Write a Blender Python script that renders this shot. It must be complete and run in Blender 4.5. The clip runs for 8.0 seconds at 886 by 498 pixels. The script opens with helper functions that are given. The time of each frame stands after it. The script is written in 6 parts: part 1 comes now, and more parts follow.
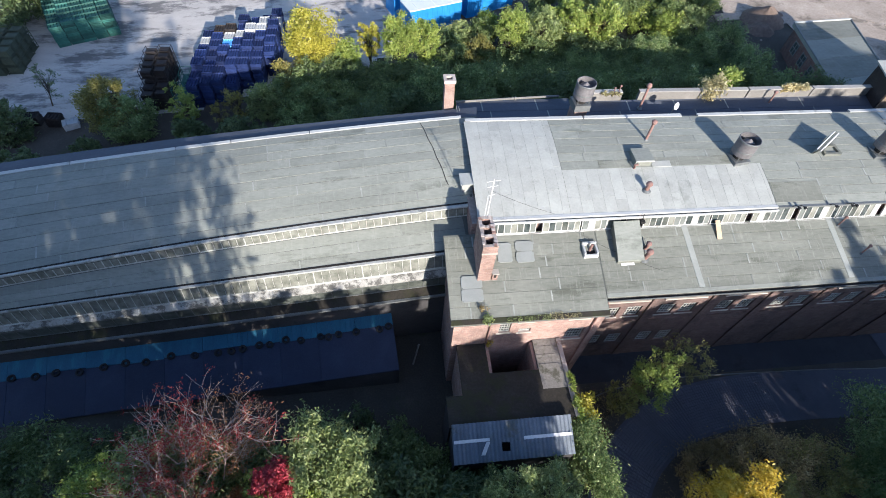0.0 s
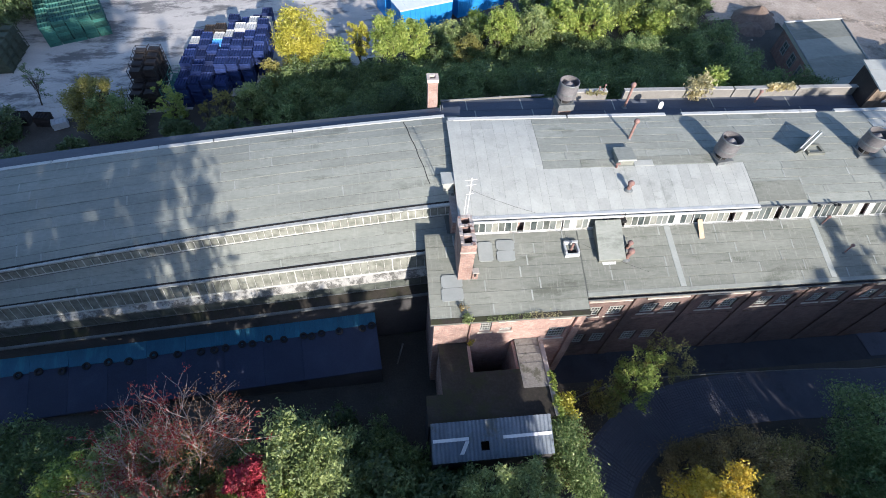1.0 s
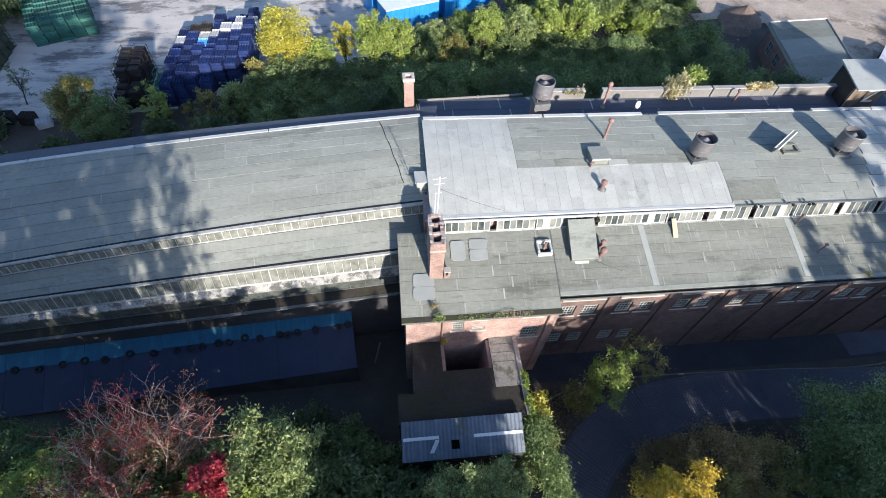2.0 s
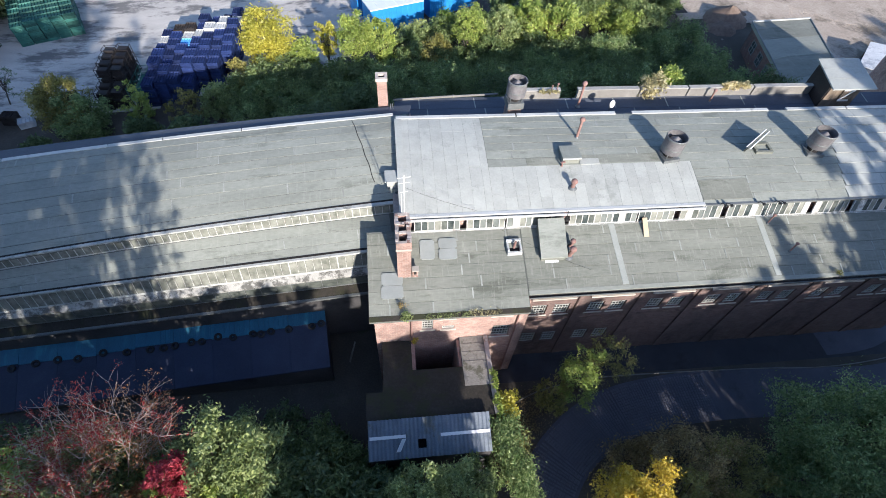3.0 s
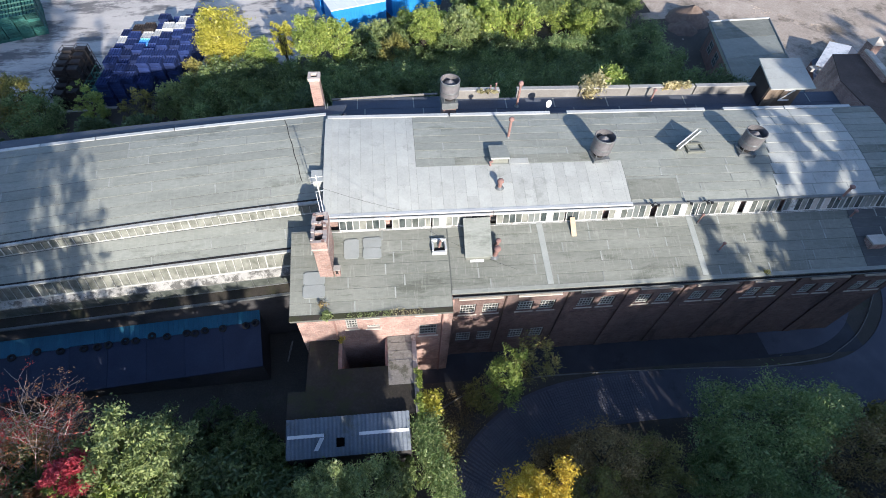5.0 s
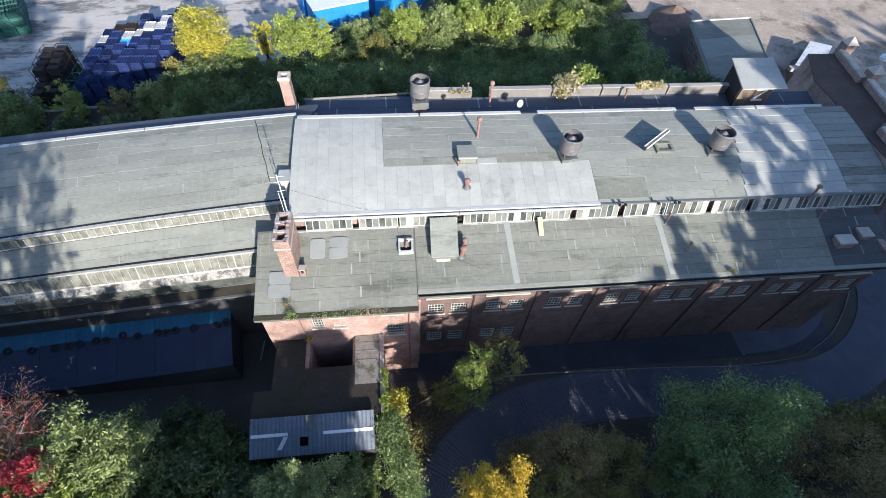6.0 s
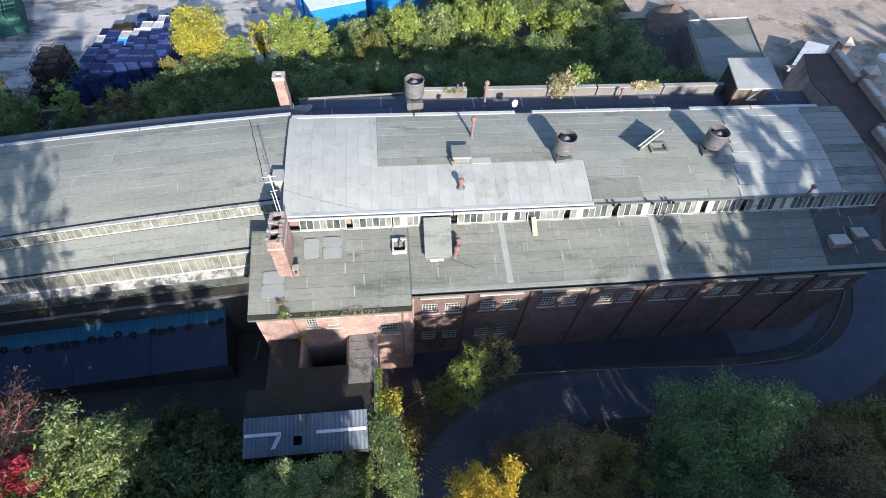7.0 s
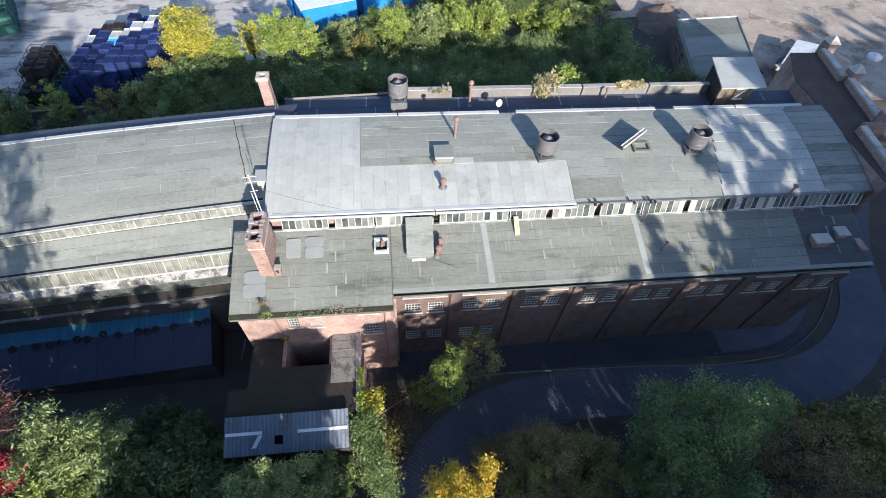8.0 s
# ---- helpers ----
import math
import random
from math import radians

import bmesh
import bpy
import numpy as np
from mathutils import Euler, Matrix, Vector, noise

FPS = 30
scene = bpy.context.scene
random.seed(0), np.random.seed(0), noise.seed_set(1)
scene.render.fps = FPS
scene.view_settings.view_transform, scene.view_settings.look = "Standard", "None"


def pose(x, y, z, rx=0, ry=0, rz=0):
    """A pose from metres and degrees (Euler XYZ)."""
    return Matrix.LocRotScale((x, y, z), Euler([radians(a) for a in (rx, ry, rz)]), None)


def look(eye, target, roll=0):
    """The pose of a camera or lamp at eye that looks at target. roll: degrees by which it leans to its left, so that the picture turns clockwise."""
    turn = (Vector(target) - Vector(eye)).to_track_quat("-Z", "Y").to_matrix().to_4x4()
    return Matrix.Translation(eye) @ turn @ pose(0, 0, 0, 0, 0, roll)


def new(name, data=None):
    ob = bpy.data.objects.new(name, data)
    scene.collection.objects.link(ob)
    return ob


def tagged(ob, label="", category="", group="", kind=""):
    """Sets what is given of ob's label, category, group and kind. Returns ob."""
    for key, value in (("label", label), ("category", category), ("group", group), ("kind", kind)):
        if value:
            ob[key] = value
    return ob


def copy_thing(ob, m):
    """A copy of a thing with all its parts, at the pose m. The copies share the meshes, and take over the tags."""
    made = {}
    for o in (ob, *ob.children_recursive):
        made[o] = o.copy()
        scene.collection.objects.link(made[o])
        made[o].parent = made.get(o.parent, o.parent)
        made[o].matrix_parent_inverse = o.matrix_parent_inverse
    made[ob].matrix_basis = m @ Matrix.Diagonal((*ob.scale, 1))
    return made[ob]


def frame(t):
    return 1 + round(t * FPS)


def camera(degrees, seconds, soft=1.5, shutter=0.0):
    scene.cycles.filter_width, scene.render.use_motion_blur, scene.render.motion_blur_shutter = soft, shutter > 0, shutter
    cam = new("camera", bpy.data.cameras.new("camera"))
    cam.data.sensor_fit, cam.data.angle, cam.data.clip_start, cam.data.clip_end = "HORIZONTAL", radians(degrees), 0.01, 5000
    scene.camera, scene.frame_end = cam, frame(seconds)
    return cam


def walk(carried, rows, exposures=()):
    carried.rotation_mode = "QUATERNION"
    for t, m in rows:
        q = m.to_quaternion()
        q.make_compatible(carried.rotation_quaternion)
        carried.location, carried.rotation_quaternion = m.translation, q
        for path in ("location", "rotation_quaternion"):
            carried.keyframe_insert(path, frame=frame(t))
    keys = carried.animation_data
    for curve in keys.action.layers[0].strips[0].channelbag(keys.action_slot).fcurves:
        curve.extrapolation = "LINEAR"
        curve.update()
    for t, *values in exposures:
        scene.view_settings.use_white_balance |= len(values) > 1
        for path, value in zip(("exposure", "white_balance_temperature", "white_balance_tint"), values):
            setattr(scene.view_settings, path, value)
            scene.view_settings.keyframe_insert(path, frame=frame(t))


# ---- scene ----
cam = camera(85.0, 8.0, soft=0.5)
# seconds, eye x, y, z, yaw, pitch, roll
ROWS = [
    (0, -2.328, -10.932, 34.246, -9.773, -53.333, 4.904),
    (0.5, -1.893, -10.997, 34.303, -9.735, -53.377, 4.888),
    (1, -1.271, -11.084, 34.230, -9.662, -53.290, 4.860),
    (1.5, -0.542, -11.198, 34.261, -9.581, -53.273, 4.833),
    (3, 1.896, -11.549, 34.339, -9.402, -53.213, 4.702),
    (3.5, 2.820, -11.668, 34.416, -9.304, -53.240, 4.654),
    (4, 3.755, -11.773, 34.445, -9.322, -53.214, 4.668),
    (4.5, 4.820, -11.873, 34.488, -9.238, -53.217, 4.588),
    (6, 7.817, -12.206, 34.695, -9.293, -53.287, 4.636),
    (6.5, 8.055, -12.216, 34.736, -9.305, -53.373, 4.662),
    (7, 8.192, -12.238, 34.770, -9.193, -53.395, 4.589),
    (7.5, 8.529, -12.302, 34.819, -9.243, -53.380, 4.587),
    (8, 9.196, -12.353, 34.895, -9.138, -53.507, 4.471),
]
walk(cam, [(t, pose(x, y, z, 0, 0, yaw) @ pose(0, 0, 0, 90 + pitch) @ pose(0, 0, 0, 0, 0, roll)) for t, x, y, z, yaw, pitch, roll in ROWS], exposures=[(0.0, 0.98, 5720, 12), (8.0, 0.98, 5720, 12)])

# ---- light ----
SUN_WAY = Vector((-0.30, 1.0, -0.41)).normalized()
sun = new("sun", bpy.data.lights.new("sun", "SUN"))
sun.data.energy, sun.data.angle, sun.data.color = 5.0, radians(0.55), (1.0, 0.87, 0.69)
sun.matrix_world = look((0, -60, 60), Vector((0, -60, 60)) + SUN_WAY)
world = bpy.data.worlds.new("sky")
scene.world = world
world.use_nodes = True
sky = world.node_tree.nodes.new("ShaderNodeTexSky")
sky.sky_type, sky.sun_disc, sky.ozone_density = "NISHITA", False, 2.2
sky.sun_elevation, sky.sun_rotation = radians(21.4), radians(163.3)
world.node_tree.links.new(sky.outputs[0], world.node_tree.nodes["Background"].inputs[0])
world.node_tree.nodes["Background"].inputs[1].default_value = 0.124


# ---- materials ----
def shader(name, rough=0.85, metal=0.0, spec=0.35):
    m = bpy.data.materials.new(name)
    m.use_nodes = True
    b = m.node_tree.nodes["Principled BSDF"]
    b.inputs["Roughness"].default_value, b.inputs["Metallic"].default_value = rough, metal
    b.inputs["Specular IOR Level"].default_value = spec
    return m, m.node_tree.nodes, m.node_tree.links, b


def ramp(nodes, links, source, stops):
    r = nodes.new("ShaderNodeValToRGB")
    e = r.color_ramp.elements
    while len(e) < len(stops):
        e.new(0.5)
    for k, (p, c) in zip(e, stops):
        k.position, k.color = p, (*c, 1)
    links.new(source, r.inputs[0])
    return r.outputs[0]


def blend(nodes, links, a, b, fac, mode="MIX"):
    n = nodes.new("ShaderNodeMix")
    n.data_type, n.blend_type = "RGBA", mode
    for value, socket in ((fac, n.inputs[0]), (a, n.inputs[6]), (b, n.inputs[7])):
        if isinstance(value, (int, float)):
            socket.default_value = value
        elif isinstance(value, tuple):
            socket.default_value = (*value, 1)
        else:
            links.new(value, socket)
    return n.outputs[2]


def grain(nodes, links, scale, detail=6, stretch=(1, 1, 1), rough=0.6):
    co = nodes.new("ShaderNodeTexCoord")
    mp = nodes.new("ShaderNodeMapping")
    mp.inputs["Scale"].default_value = stretch
    links.new(co.outputs["Object"], mp.inputs[0])
    n = nodes.new("ShaderNodeTexNoise")
    n.inputs["Scale"].default_value, n.inputs["Detail"].default_value = scale, detail
    n.inputs["Roughness"].default_value = rough
    links.new(mp.outputs[0], n.inputs["Vector"])
    return n.outputs["Fac"]


def relief(nodes, links, bsdf, height, strength=0.3, distance=0.02):
    b = nodes.new("ShaderNodeBump")
    b.inputs["Strength"].default_value, b.inputs["Distance"].default_value = strength, distance
    links.new(height, b.inputs["Height"])
    links.new(b.outputs[0], bsdf.inputs["Normal"])


def surface(name, dark, mid, light, fine=18.0, broad=0.6, rough=0.85, metal=0.0, bump=0.3, vary=0.12, stretch=(1, 1, 1), stain=None, stain_scale=0.35, spec=0.35, stain_cut=0.56, streak=None):
    """A worn surface: fine grain, broad mottling, a shift from piece to piece and, where given, stains."""
    m, n, l, b = shader(name, rough, metal, spec)
    f, g = grain(n, l, fine, 8, stretch), grain(n, l, broad, 5, stretch)
    c = ramp(n, l, f, ((0.25, dark), (0.5, mid), (0.75, light)))
    c = blend(n, l, c, ramp(n, l, g, ((0.3, dark), (0.55, mid), (0.75, light))), 0.55)
    if stain:
        s = grain(n, l, stain_scale, 9, stretch, 0.72)
        c = blend(n, l, c, stain, ramp(n, l, s, ((stain_cut, (0, 0, 0)), (stain_cut + 0.1, (0.8, 0.8, 0.8)))))
    if streak:
        s = grain(n, l, 1.0, 7, (7.0, 0.9, 1.0), 0.75)
        c = blend(n, l, c, streak, ramp(n, l, s, ((0.54, (0, 0, 0)), (0.68, (0.55, 0.55, 0.55)))))
    if vary:
        i = n.new("ShaderNodeObjectInfo")
        k = 1.0 + vary
        c = blend(n, l, c, ramp(n, l, i.outputs["Random"], ((0, (1 - vary,) * 3), (1, (k, k, k)))), 1.0, "MULTIPLY")
    l.new(c, b.inputs["Base Color"])
    relief(n, l, b, f, bump)
    return m


def brickwork(name, reds, mortar, soot=None, size=(0.25, 0.075)):
    """Bricks laid in courses, sized in metres, along x + y and z."""
    m, n, l, b = shader(name, 0.9)
    co, sp, ad, cb = (n.new("ShaderNode" + k) for k in ("TexCoord", "SeparateXYZ", "Math", "CombineXYZ"))
    l.new(co.outputs["Object"], sp.inputs[0])
    l.new(sp.outputs[0], ad.inputs[0]), l.new(sp.outputs[1], ad.inputs[1])
    l.new(ad.outputs[0], cb.inputs[0]), l.new(sp.outputs[2], cb.inputs[1])
    t = n.new("ShaderNodeTexBrick")
    t.inputs["Scale"].default_value, t.inputs["Mortar Size"].default_value = 1.0, 0.006
    t.inputs["Brick Width"].default_value, t.inputs["Row Height"].default_value = size
    t.inputs["Color1"].default_value, t.inputs["Color2"].default_value = (*reds[0], 1), (*reds[1], 1)
    t.inputs["Mortar"].default_value, t.inputs["Bias"].default_value = (*mortar, 1), -0.1
    l.new(cb.outputs[0], t.inputs[0])
    c = t.outputs["Color"]
    g = grain(n, l, 1.3, 8)
    c = blend(n, l, c, ramp(n, l, g, ((0.3, (0.7, 0.66, 0.66)), (0.6, (1.05, 1.02, 1.0)))), 0.8, "MULTIPLY")
    c = blend(n, l, c, ramp(n, l, grain(n, l, 9, 6), ((0.3, (0.75,) * 3), (0.7, (1.15,) * 3))), 0.7, "MULTIPLY")
    if soot:
        c = blend(n, l, c, soot, ramp(n, l, grain(n, l, 0.5, 8, (1, 1, 0.5), 0.7), ((0.5, (0, 0, 0)), (0.66, (0.75,) * 3))))
    l.new(c, b.inputs["Base Color"])
    relief(n, l, b, t.outputs["Fac"], -0.5, 0.012)
    return m


def foliage(name, *colours):
    """Leaves: each leaf takes its own shade of the colours, with light passing through."""
    m, n, l, b = shader(name, 0.45, 0.0, 0.5)
    g = n.new("ShaderNodeNewGeometry")
    steps = [(i / (len(colours) - 1), c) for i, c in enumerate(colours)]
    c = ramp(n, l, g.outputs["Random Per Island"], steps)
    c = blend(n, l, c, ramp(n, l, grain(n, l, 0.55, 3), ((0.32, (0.62, 0.66, 0.6)), (0.68, (1.35, 1.25, 1.15)))), 0.8, "MULTIPLY")
    l.new(c, b.inputs["Base Color"])
    t = n.new("ShaderNodeBsdfTranslucent")
    l.new(c, t.inputs[0])
    a = n.new("ShaderNodeMixShader")
    a.inputs[0].default_value = 0.35
    out = n["Material Output"]
    l.new(b.outputs[0], a.inputs[1]), l.new(t.outputs[0], a.inputs[2]), l.new(a.outputs[0], out.inputs[0])
    return m


FELT = surface("roof_felt", (0.165, 0.175, 0.155), (0.235, 0.247, 0.22), (0.305, 0.315, 0.283), 9, 0.7, 0.92, vary=0.08, stretch=(0.35, 1, 1), stain=(0.14, 0.15, 0.128), stain_scale=0.7, stain_cut=0.56, streak=(0.29, 0.3, 0.27))
FELT_DARK = surface("weathered_roof_felt", (0.125, 0.131, 0.112), (0.185, 0.192, 0.165), (0.25, 0.253, 0.222), 8, 0.9, 0.93, vary=0.09, stretch=(0.3, 1, 1), stain=(0.09, 0.096, 0.076), stain_scale=0.8, streak=(0.29, 0.292, 0.262))
FELT_END = surface("dark_end_roof_felt", (0.06, 0.062, 0.062), (0.085, 0.088, 0.088), (0.12, 0.124, 0.122), 8, 0.9, 0.9, vary=0.1, stretch=(0.3, 1, 1))
LAP = surface("felt_lap", (0.17, 0.18, 0.165), (0.25, 0.262, 0.242), (0.34, 0.35, 0.325), 14, 1.6, 0.9, vary=0.15)
# render darkened to carry the deep shade on the low front walls
SHADE_WALL = surface("shade_dark_render", (0.035, 0.034, 0.036), (0.055, 0.053, 0.055), (0.085, 0.08, 0.08), 8, 0.7, 0.95, vary=0, stain=(0.025, 0.025, 0.026), stain_scale=0.5)
FELT_SEAM = surface("dark_felt_lap", (0.085, 0.09, 0.082), (0.12, 0.127, 0.116), (0.16, 0.165, 0.15), 22, 0.9, 0.95, vary=0)
FELT_PALE = surface("pale_roof_felt", (0.21, 0.23, 0.215), (0.28, 0.295, 0.275), (0.34, 0.35, 0.33), 26, 0.7, 0.9, vary=0.05, stretch=(0.3, 1, 1))
# felt tinted dark blue to carry the shade behind the ridges
FELT_SHADE = surface("shade_blue_roof_felt", (0.05, 0.058, 0.078), (0.075, 0.086, 0.112), (0.11, 0.122, 0.15), 22, 0.8, 0.8, vary=0.1, stretch=(0.3, 1, 1))
ZINC = surface("zinc_sheet", (0.29, 0.3, 0.28), (0.35, 0.36, 0.338), (0.41, 0.418, 0.395), 9, 1.1, 0.65, 0.0, 0.06, 0.08, stain=(0.25, 0.262, 0.242), stain_scale=0.9, stain_cut=0.57, spec=0.25)
ZINC_SEAM = surface("zinc_welt_shadow", (0.17, 0.18, 0.18), (0.22, 0.235, 0.232), (0.27, 0.285, 0.28), 9, 1.1, 0.7, 0.1, 0.06, 0)
FLASHING = surface("pale_metal_flashing", (0.34, 0.35, 0.345), (0.44, 0.45, 0.44), (0.54, 0.545, 0.53), 20, 0.8, 0.6, 0.0, 0.08, 0.1, stain=(0.22, 0.22, 0.21), stain_scale=1.2, stain_cut=0.58, spec=0.25)
EDGE = surface("weathered_white_eave_board", (0.27, 0.275, 0.262), (0.4, 0.405, 0.385), (0.52, 0.52, 0.5), 9, 1.4, 0.85, 0.0, 0.3, 0.1, stain=(0.16, 0.165, 0.14), stain_scale=1.3, stain_cut=0.54, spec=0.2)
PLATE = surface("grey_cover_plate", (0.21, 0.225, 0.215), (0.25, 0.265, 0.255), (0.29, 0.305, 0.295), 24, 1.5, 0.7, 0.1, 0.1, 0.05)
GUTTER = surface("dull_gutter_metal", (0.10, 0.11, 0.11), (0.17, 0.18, 0.18), (0.26, 0.27, 0.27), 15, 1.0, 0.6, 0.4, 0.1, 0.1)
PIPE_BROWN = surface("brown_painted_downpipe", (0.05, 0.035, 0.03), (0.085, 0.058, 0.05), (0.13, 0.095, 0.085), 14, 2.5, 0.8)
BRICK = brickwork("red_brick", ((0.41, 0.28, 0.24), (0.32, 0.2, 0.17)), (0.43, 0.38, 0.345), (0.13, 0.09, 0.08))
# sooty brick, darkened further to carry the shade on the hall front
BRICK_SHADED = brickwork("shade_dark_sooty_brick", ((0.175, 0.118, 0.106), (0.12, 0.08, 0.072)), (0.19, 0.165, 0.15), (0.05, 0.04, 0.038))
BRICK_CHIMNEY = brickwork("chimney_brick", ((0.33, 0.22, 0.185), (0.24, 0.145, 0.12)), (0.4, 0.36, 0.33), (0.16, 0.125, 0.11))
MORTAR = surface("crumbling_mortar", (0.30, 0.25, 0.22), (0.45, 0.39, 0.35), (0.58, 0.52, 0.47), 14, 2.0, 0.95, bump=0.8, stain=(0.2, 0.13, 0.1), stain_scale=2)
# black of sooty flues, also painted in for eave shadows and dark hollows
SOOT_SHADOW = surface("soot", (0.012, 0.011, 0.011), (0.022, 0.02, 0.02), (0.04, 0.036, 0.033), 12, 2, 0.95)
STONE = surface("pale_sill_stone", (0.33, 0.3, 0.26), (0.45, 0.41, 0.36), (0.56, 0.52, 0.46), 18, 1.5, 0.9)
PAINT = surface("flaking_white_paint", (0.4, 0.395, 0.375), (0.55, 0.545, 0.52), (0.66, 0.655, 0.63), 16, 2.0, 0.75, vary=0.1, stain=(0.24, 0.22, 0.19), stain_scale=2.4, stain_cut=0.52, spec=0.25)
WINDOW_PAINT = surface("worn_window_paint", (0.3, 0.3, 0.28), (0.44, 0.44, 0.41), (0.6, 0.6, 0.57), 16, 2.0, 0.7, vary=0.15, stain=(0.2, 0.18, 0.15), stain_scale=2.2, stain_cut=0.55)
WHITEWASH = surface("patchy_whitewash", (0.27, 0.265, 0.25), (0.4, 0.395, 0.37), (0.52, 0.51, 0.485), 10, 1.5, 0.85, stain=(0.06, 0.058, 0.052), stain_scale=1.6, stain_cut=0.47)
WING_PAINT = surface("grimy_white_bars", (0.3, 0.3, 0.28), (0.45, 0.45, 0.42), (0.6, 0.6, 0.57), 14, 2.0, 0.75, vary=0.12, stain=(0.2, 0.19, 0.165), stain_scale=1.8, stain_cut=0.54)
RUST = surface("rusty_pipe", (0.15, 0.085, 0.074), (0.24, 0.145, 0.125), (0.33, 0.215, 0.19), 14, 2.5, 0.85, 0.0, 0.4)
STEEL = surface("weathered_steel_cowl", (0.1, 0.096, 0.1), (0.16, 0.152, 0.157), (0.24, 0.23, 0.235), 10, 1.8, 0.6, 0.2, 0.2, stain=(0.13, 0.1, 0.095), stain_scale=1.6, stain_cut=0.6)
TIMBER = surface("weathered_timber", (0.1, 0.075, 0.055), (0.18, 0.14, 0.105), (0.28, 0.225, 0.17), 30, 2, 0.85, stretch=(1, 1, 0.15), vary=0.2)
BOARD = surface("raw_board", (0.36, 0.27, 0.18), (0.46, 0.36, 0.25), (0.54, 0.44, 0.32), 20, 2, 0.8)
CONCRETE = surface("grey_concrete", (0.22, 0.21, 0.2), (0.33, 0.32, 0.3), (0.44, 0.43, 0.41), 14, 0.5, 0.9, stain=(0.16, 0.16, 0.16), stain_scale=0.3)
KERB = surface("dirty_kerb", (0.13, 0.125, 0.115), (0.2, 0.19, 0.175), (0.28, 0.27, 0.25), 14, 0.8, 0.92, vary=0, stain=(0.07, 0.07, 0.055), stain_scale=0.6)
SOIL = surface("dark_earth", (0.042, 0.037, 0.032), (0.076, 0.067, 0.056), (0.13, 0.112, 0.088), 9, 0.4, 0.97, bump=1.0, vary=0, stain=(0.05, 0.06, 0.028), stain_scale=0.35)
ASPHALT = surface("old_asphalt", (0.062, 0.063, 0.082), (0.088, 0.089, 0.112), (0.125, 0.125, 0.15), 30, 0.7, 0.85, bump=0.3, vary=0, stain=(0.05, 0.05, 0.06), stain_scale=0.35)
# asphalt darkened to stand in for the shade below the brick front
PAVING_SHADED = surface("shade_dark_asphalt", (0.03, 0.03, 0.036), (0.045, 0.044, 0.052), (0.068, 0.066, 0.076), 26, 0.6, 0.85, bump=0.3, vary=0, stain=(0.028, 0.027, 0.03), stain_scale=0.4)
YARD = surface("pale_concrete_yard", (0.34, 0.315, 0.29), (0.47, 0.44, 0.405), (0.58, 0.545, 0.505), 12, 0.4, 0.9, bump=0.2, vary=0, stretch=(0.55, 1.3, 1), stain=(0.075, 0.073, 0.076), stain_scale=0.34, stain_cut=0.5)
DIRT = surface("bare_pale_dirt", (0.24, 0.195, 0.155), (0.37, 0.31, 0.255), (0.52, 0.45, 0.38), 5, 0.35, 0.97, bump=1.0, vary=0, stain=(0.12, 0.1, 0.075), stain_scale=0.22, stain_cut=0.5)
MOUND = surface("dug_earth", (0.1, 0.072, 0.055), (0.165, 0.122, 0.098), (0.24, 0.185, 0.15), 4, 0.8, 0.97, bump=1.0, vary=0)
BARK = surface("bark", (0.04, 0.033, 0.026), (0.09, 0.075, 0.06), (0.16, 0.14, 0.115), 16, 2, 0.95, bump=0.6, stretch=(1, 1, 0.3))
TWIG = surface("pale_twig", (0.27, 0.21, 0.18), (0.42, 0.34, 0.29), (0.55, 0.46, 0.4), 16, 2, 0.9)
TEAL = surface("teal_sheet", (0.014, 0.068, 0.125), (0.022, 0.105, 0.175), (0.042, 0.16, 0.235), 12, 0.8, 0.6, 0.0, 0.2, 0.06, stretch=(2, 0.5, 1), stain=(0.03, 0.16, 0.22), stain_scale=0.8)
NAVY = surface("dark_blue_sheet", (0.018, 0.024, 0.05), (0.028, 0.036, 0.068), (0.044, 0.054, 0.09), 12, 0.7, 0.8, 0.0, 0.15, 0.1)
TYRE = surface("old_tyre", (0.012, 0.012, 0.013), (0.022, 0.022, 0.024), (0.035, 0.035, 0.037), 20, 2, 0.8)
CORRUGATED = surface("grey_blue_profiled_sheet", (0.1, 0.12, 0.15), (0.15, 0.175, 0.21), (0.22, 0.245, 0.28), 14, 1.0, 0.7, 0.1, 0.15, 0.12, stain=(0.1, 0.11, 0.1), stain_scale=0.9)
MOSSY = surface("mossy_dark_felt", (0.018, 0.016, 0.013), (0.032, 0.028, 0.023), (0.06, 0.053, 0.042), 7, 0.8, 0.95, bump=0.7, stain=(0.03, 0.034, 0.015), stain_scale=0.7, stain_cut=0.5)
STRIPE = surface("white_strip", (0.55, 0.55, 0.55), (0.68, 0.68, 0.68), (0.76, 0.76, 0.76), 12, 2, 0.6)
CRATE_BLUE = surface("blue_plastic_crate", (0.01, 0.018, 0.068), (0.015, 0.029, 0.108), (0.03, 0.052, 0.165), 14, 1.2, 0.6, vary=0.35)
CRATE_SKY = surface("light_blue_crate", (0.08, 0.28, 0.62), (0.12, 0.38, 0.75), (0.25, 0.5, 0.8), 14, 1.2, 0.5, vary=0.15)
CRATE_GREEN = surface("green_plastic_crate", (0.016, 0.068, 0.06), (0.028, 0.11, 0.092), (0.07, 0.17, 0.14), 14, 1.2, 0.6, vary=0.4)
CAGE_OLIVE = surface("mossy_painted_steel", (0.04, 0.05, 0.036), (0.07, 0.085, 0.06), (0.12, 0.135, 0.1), 14, 2, 0.8)
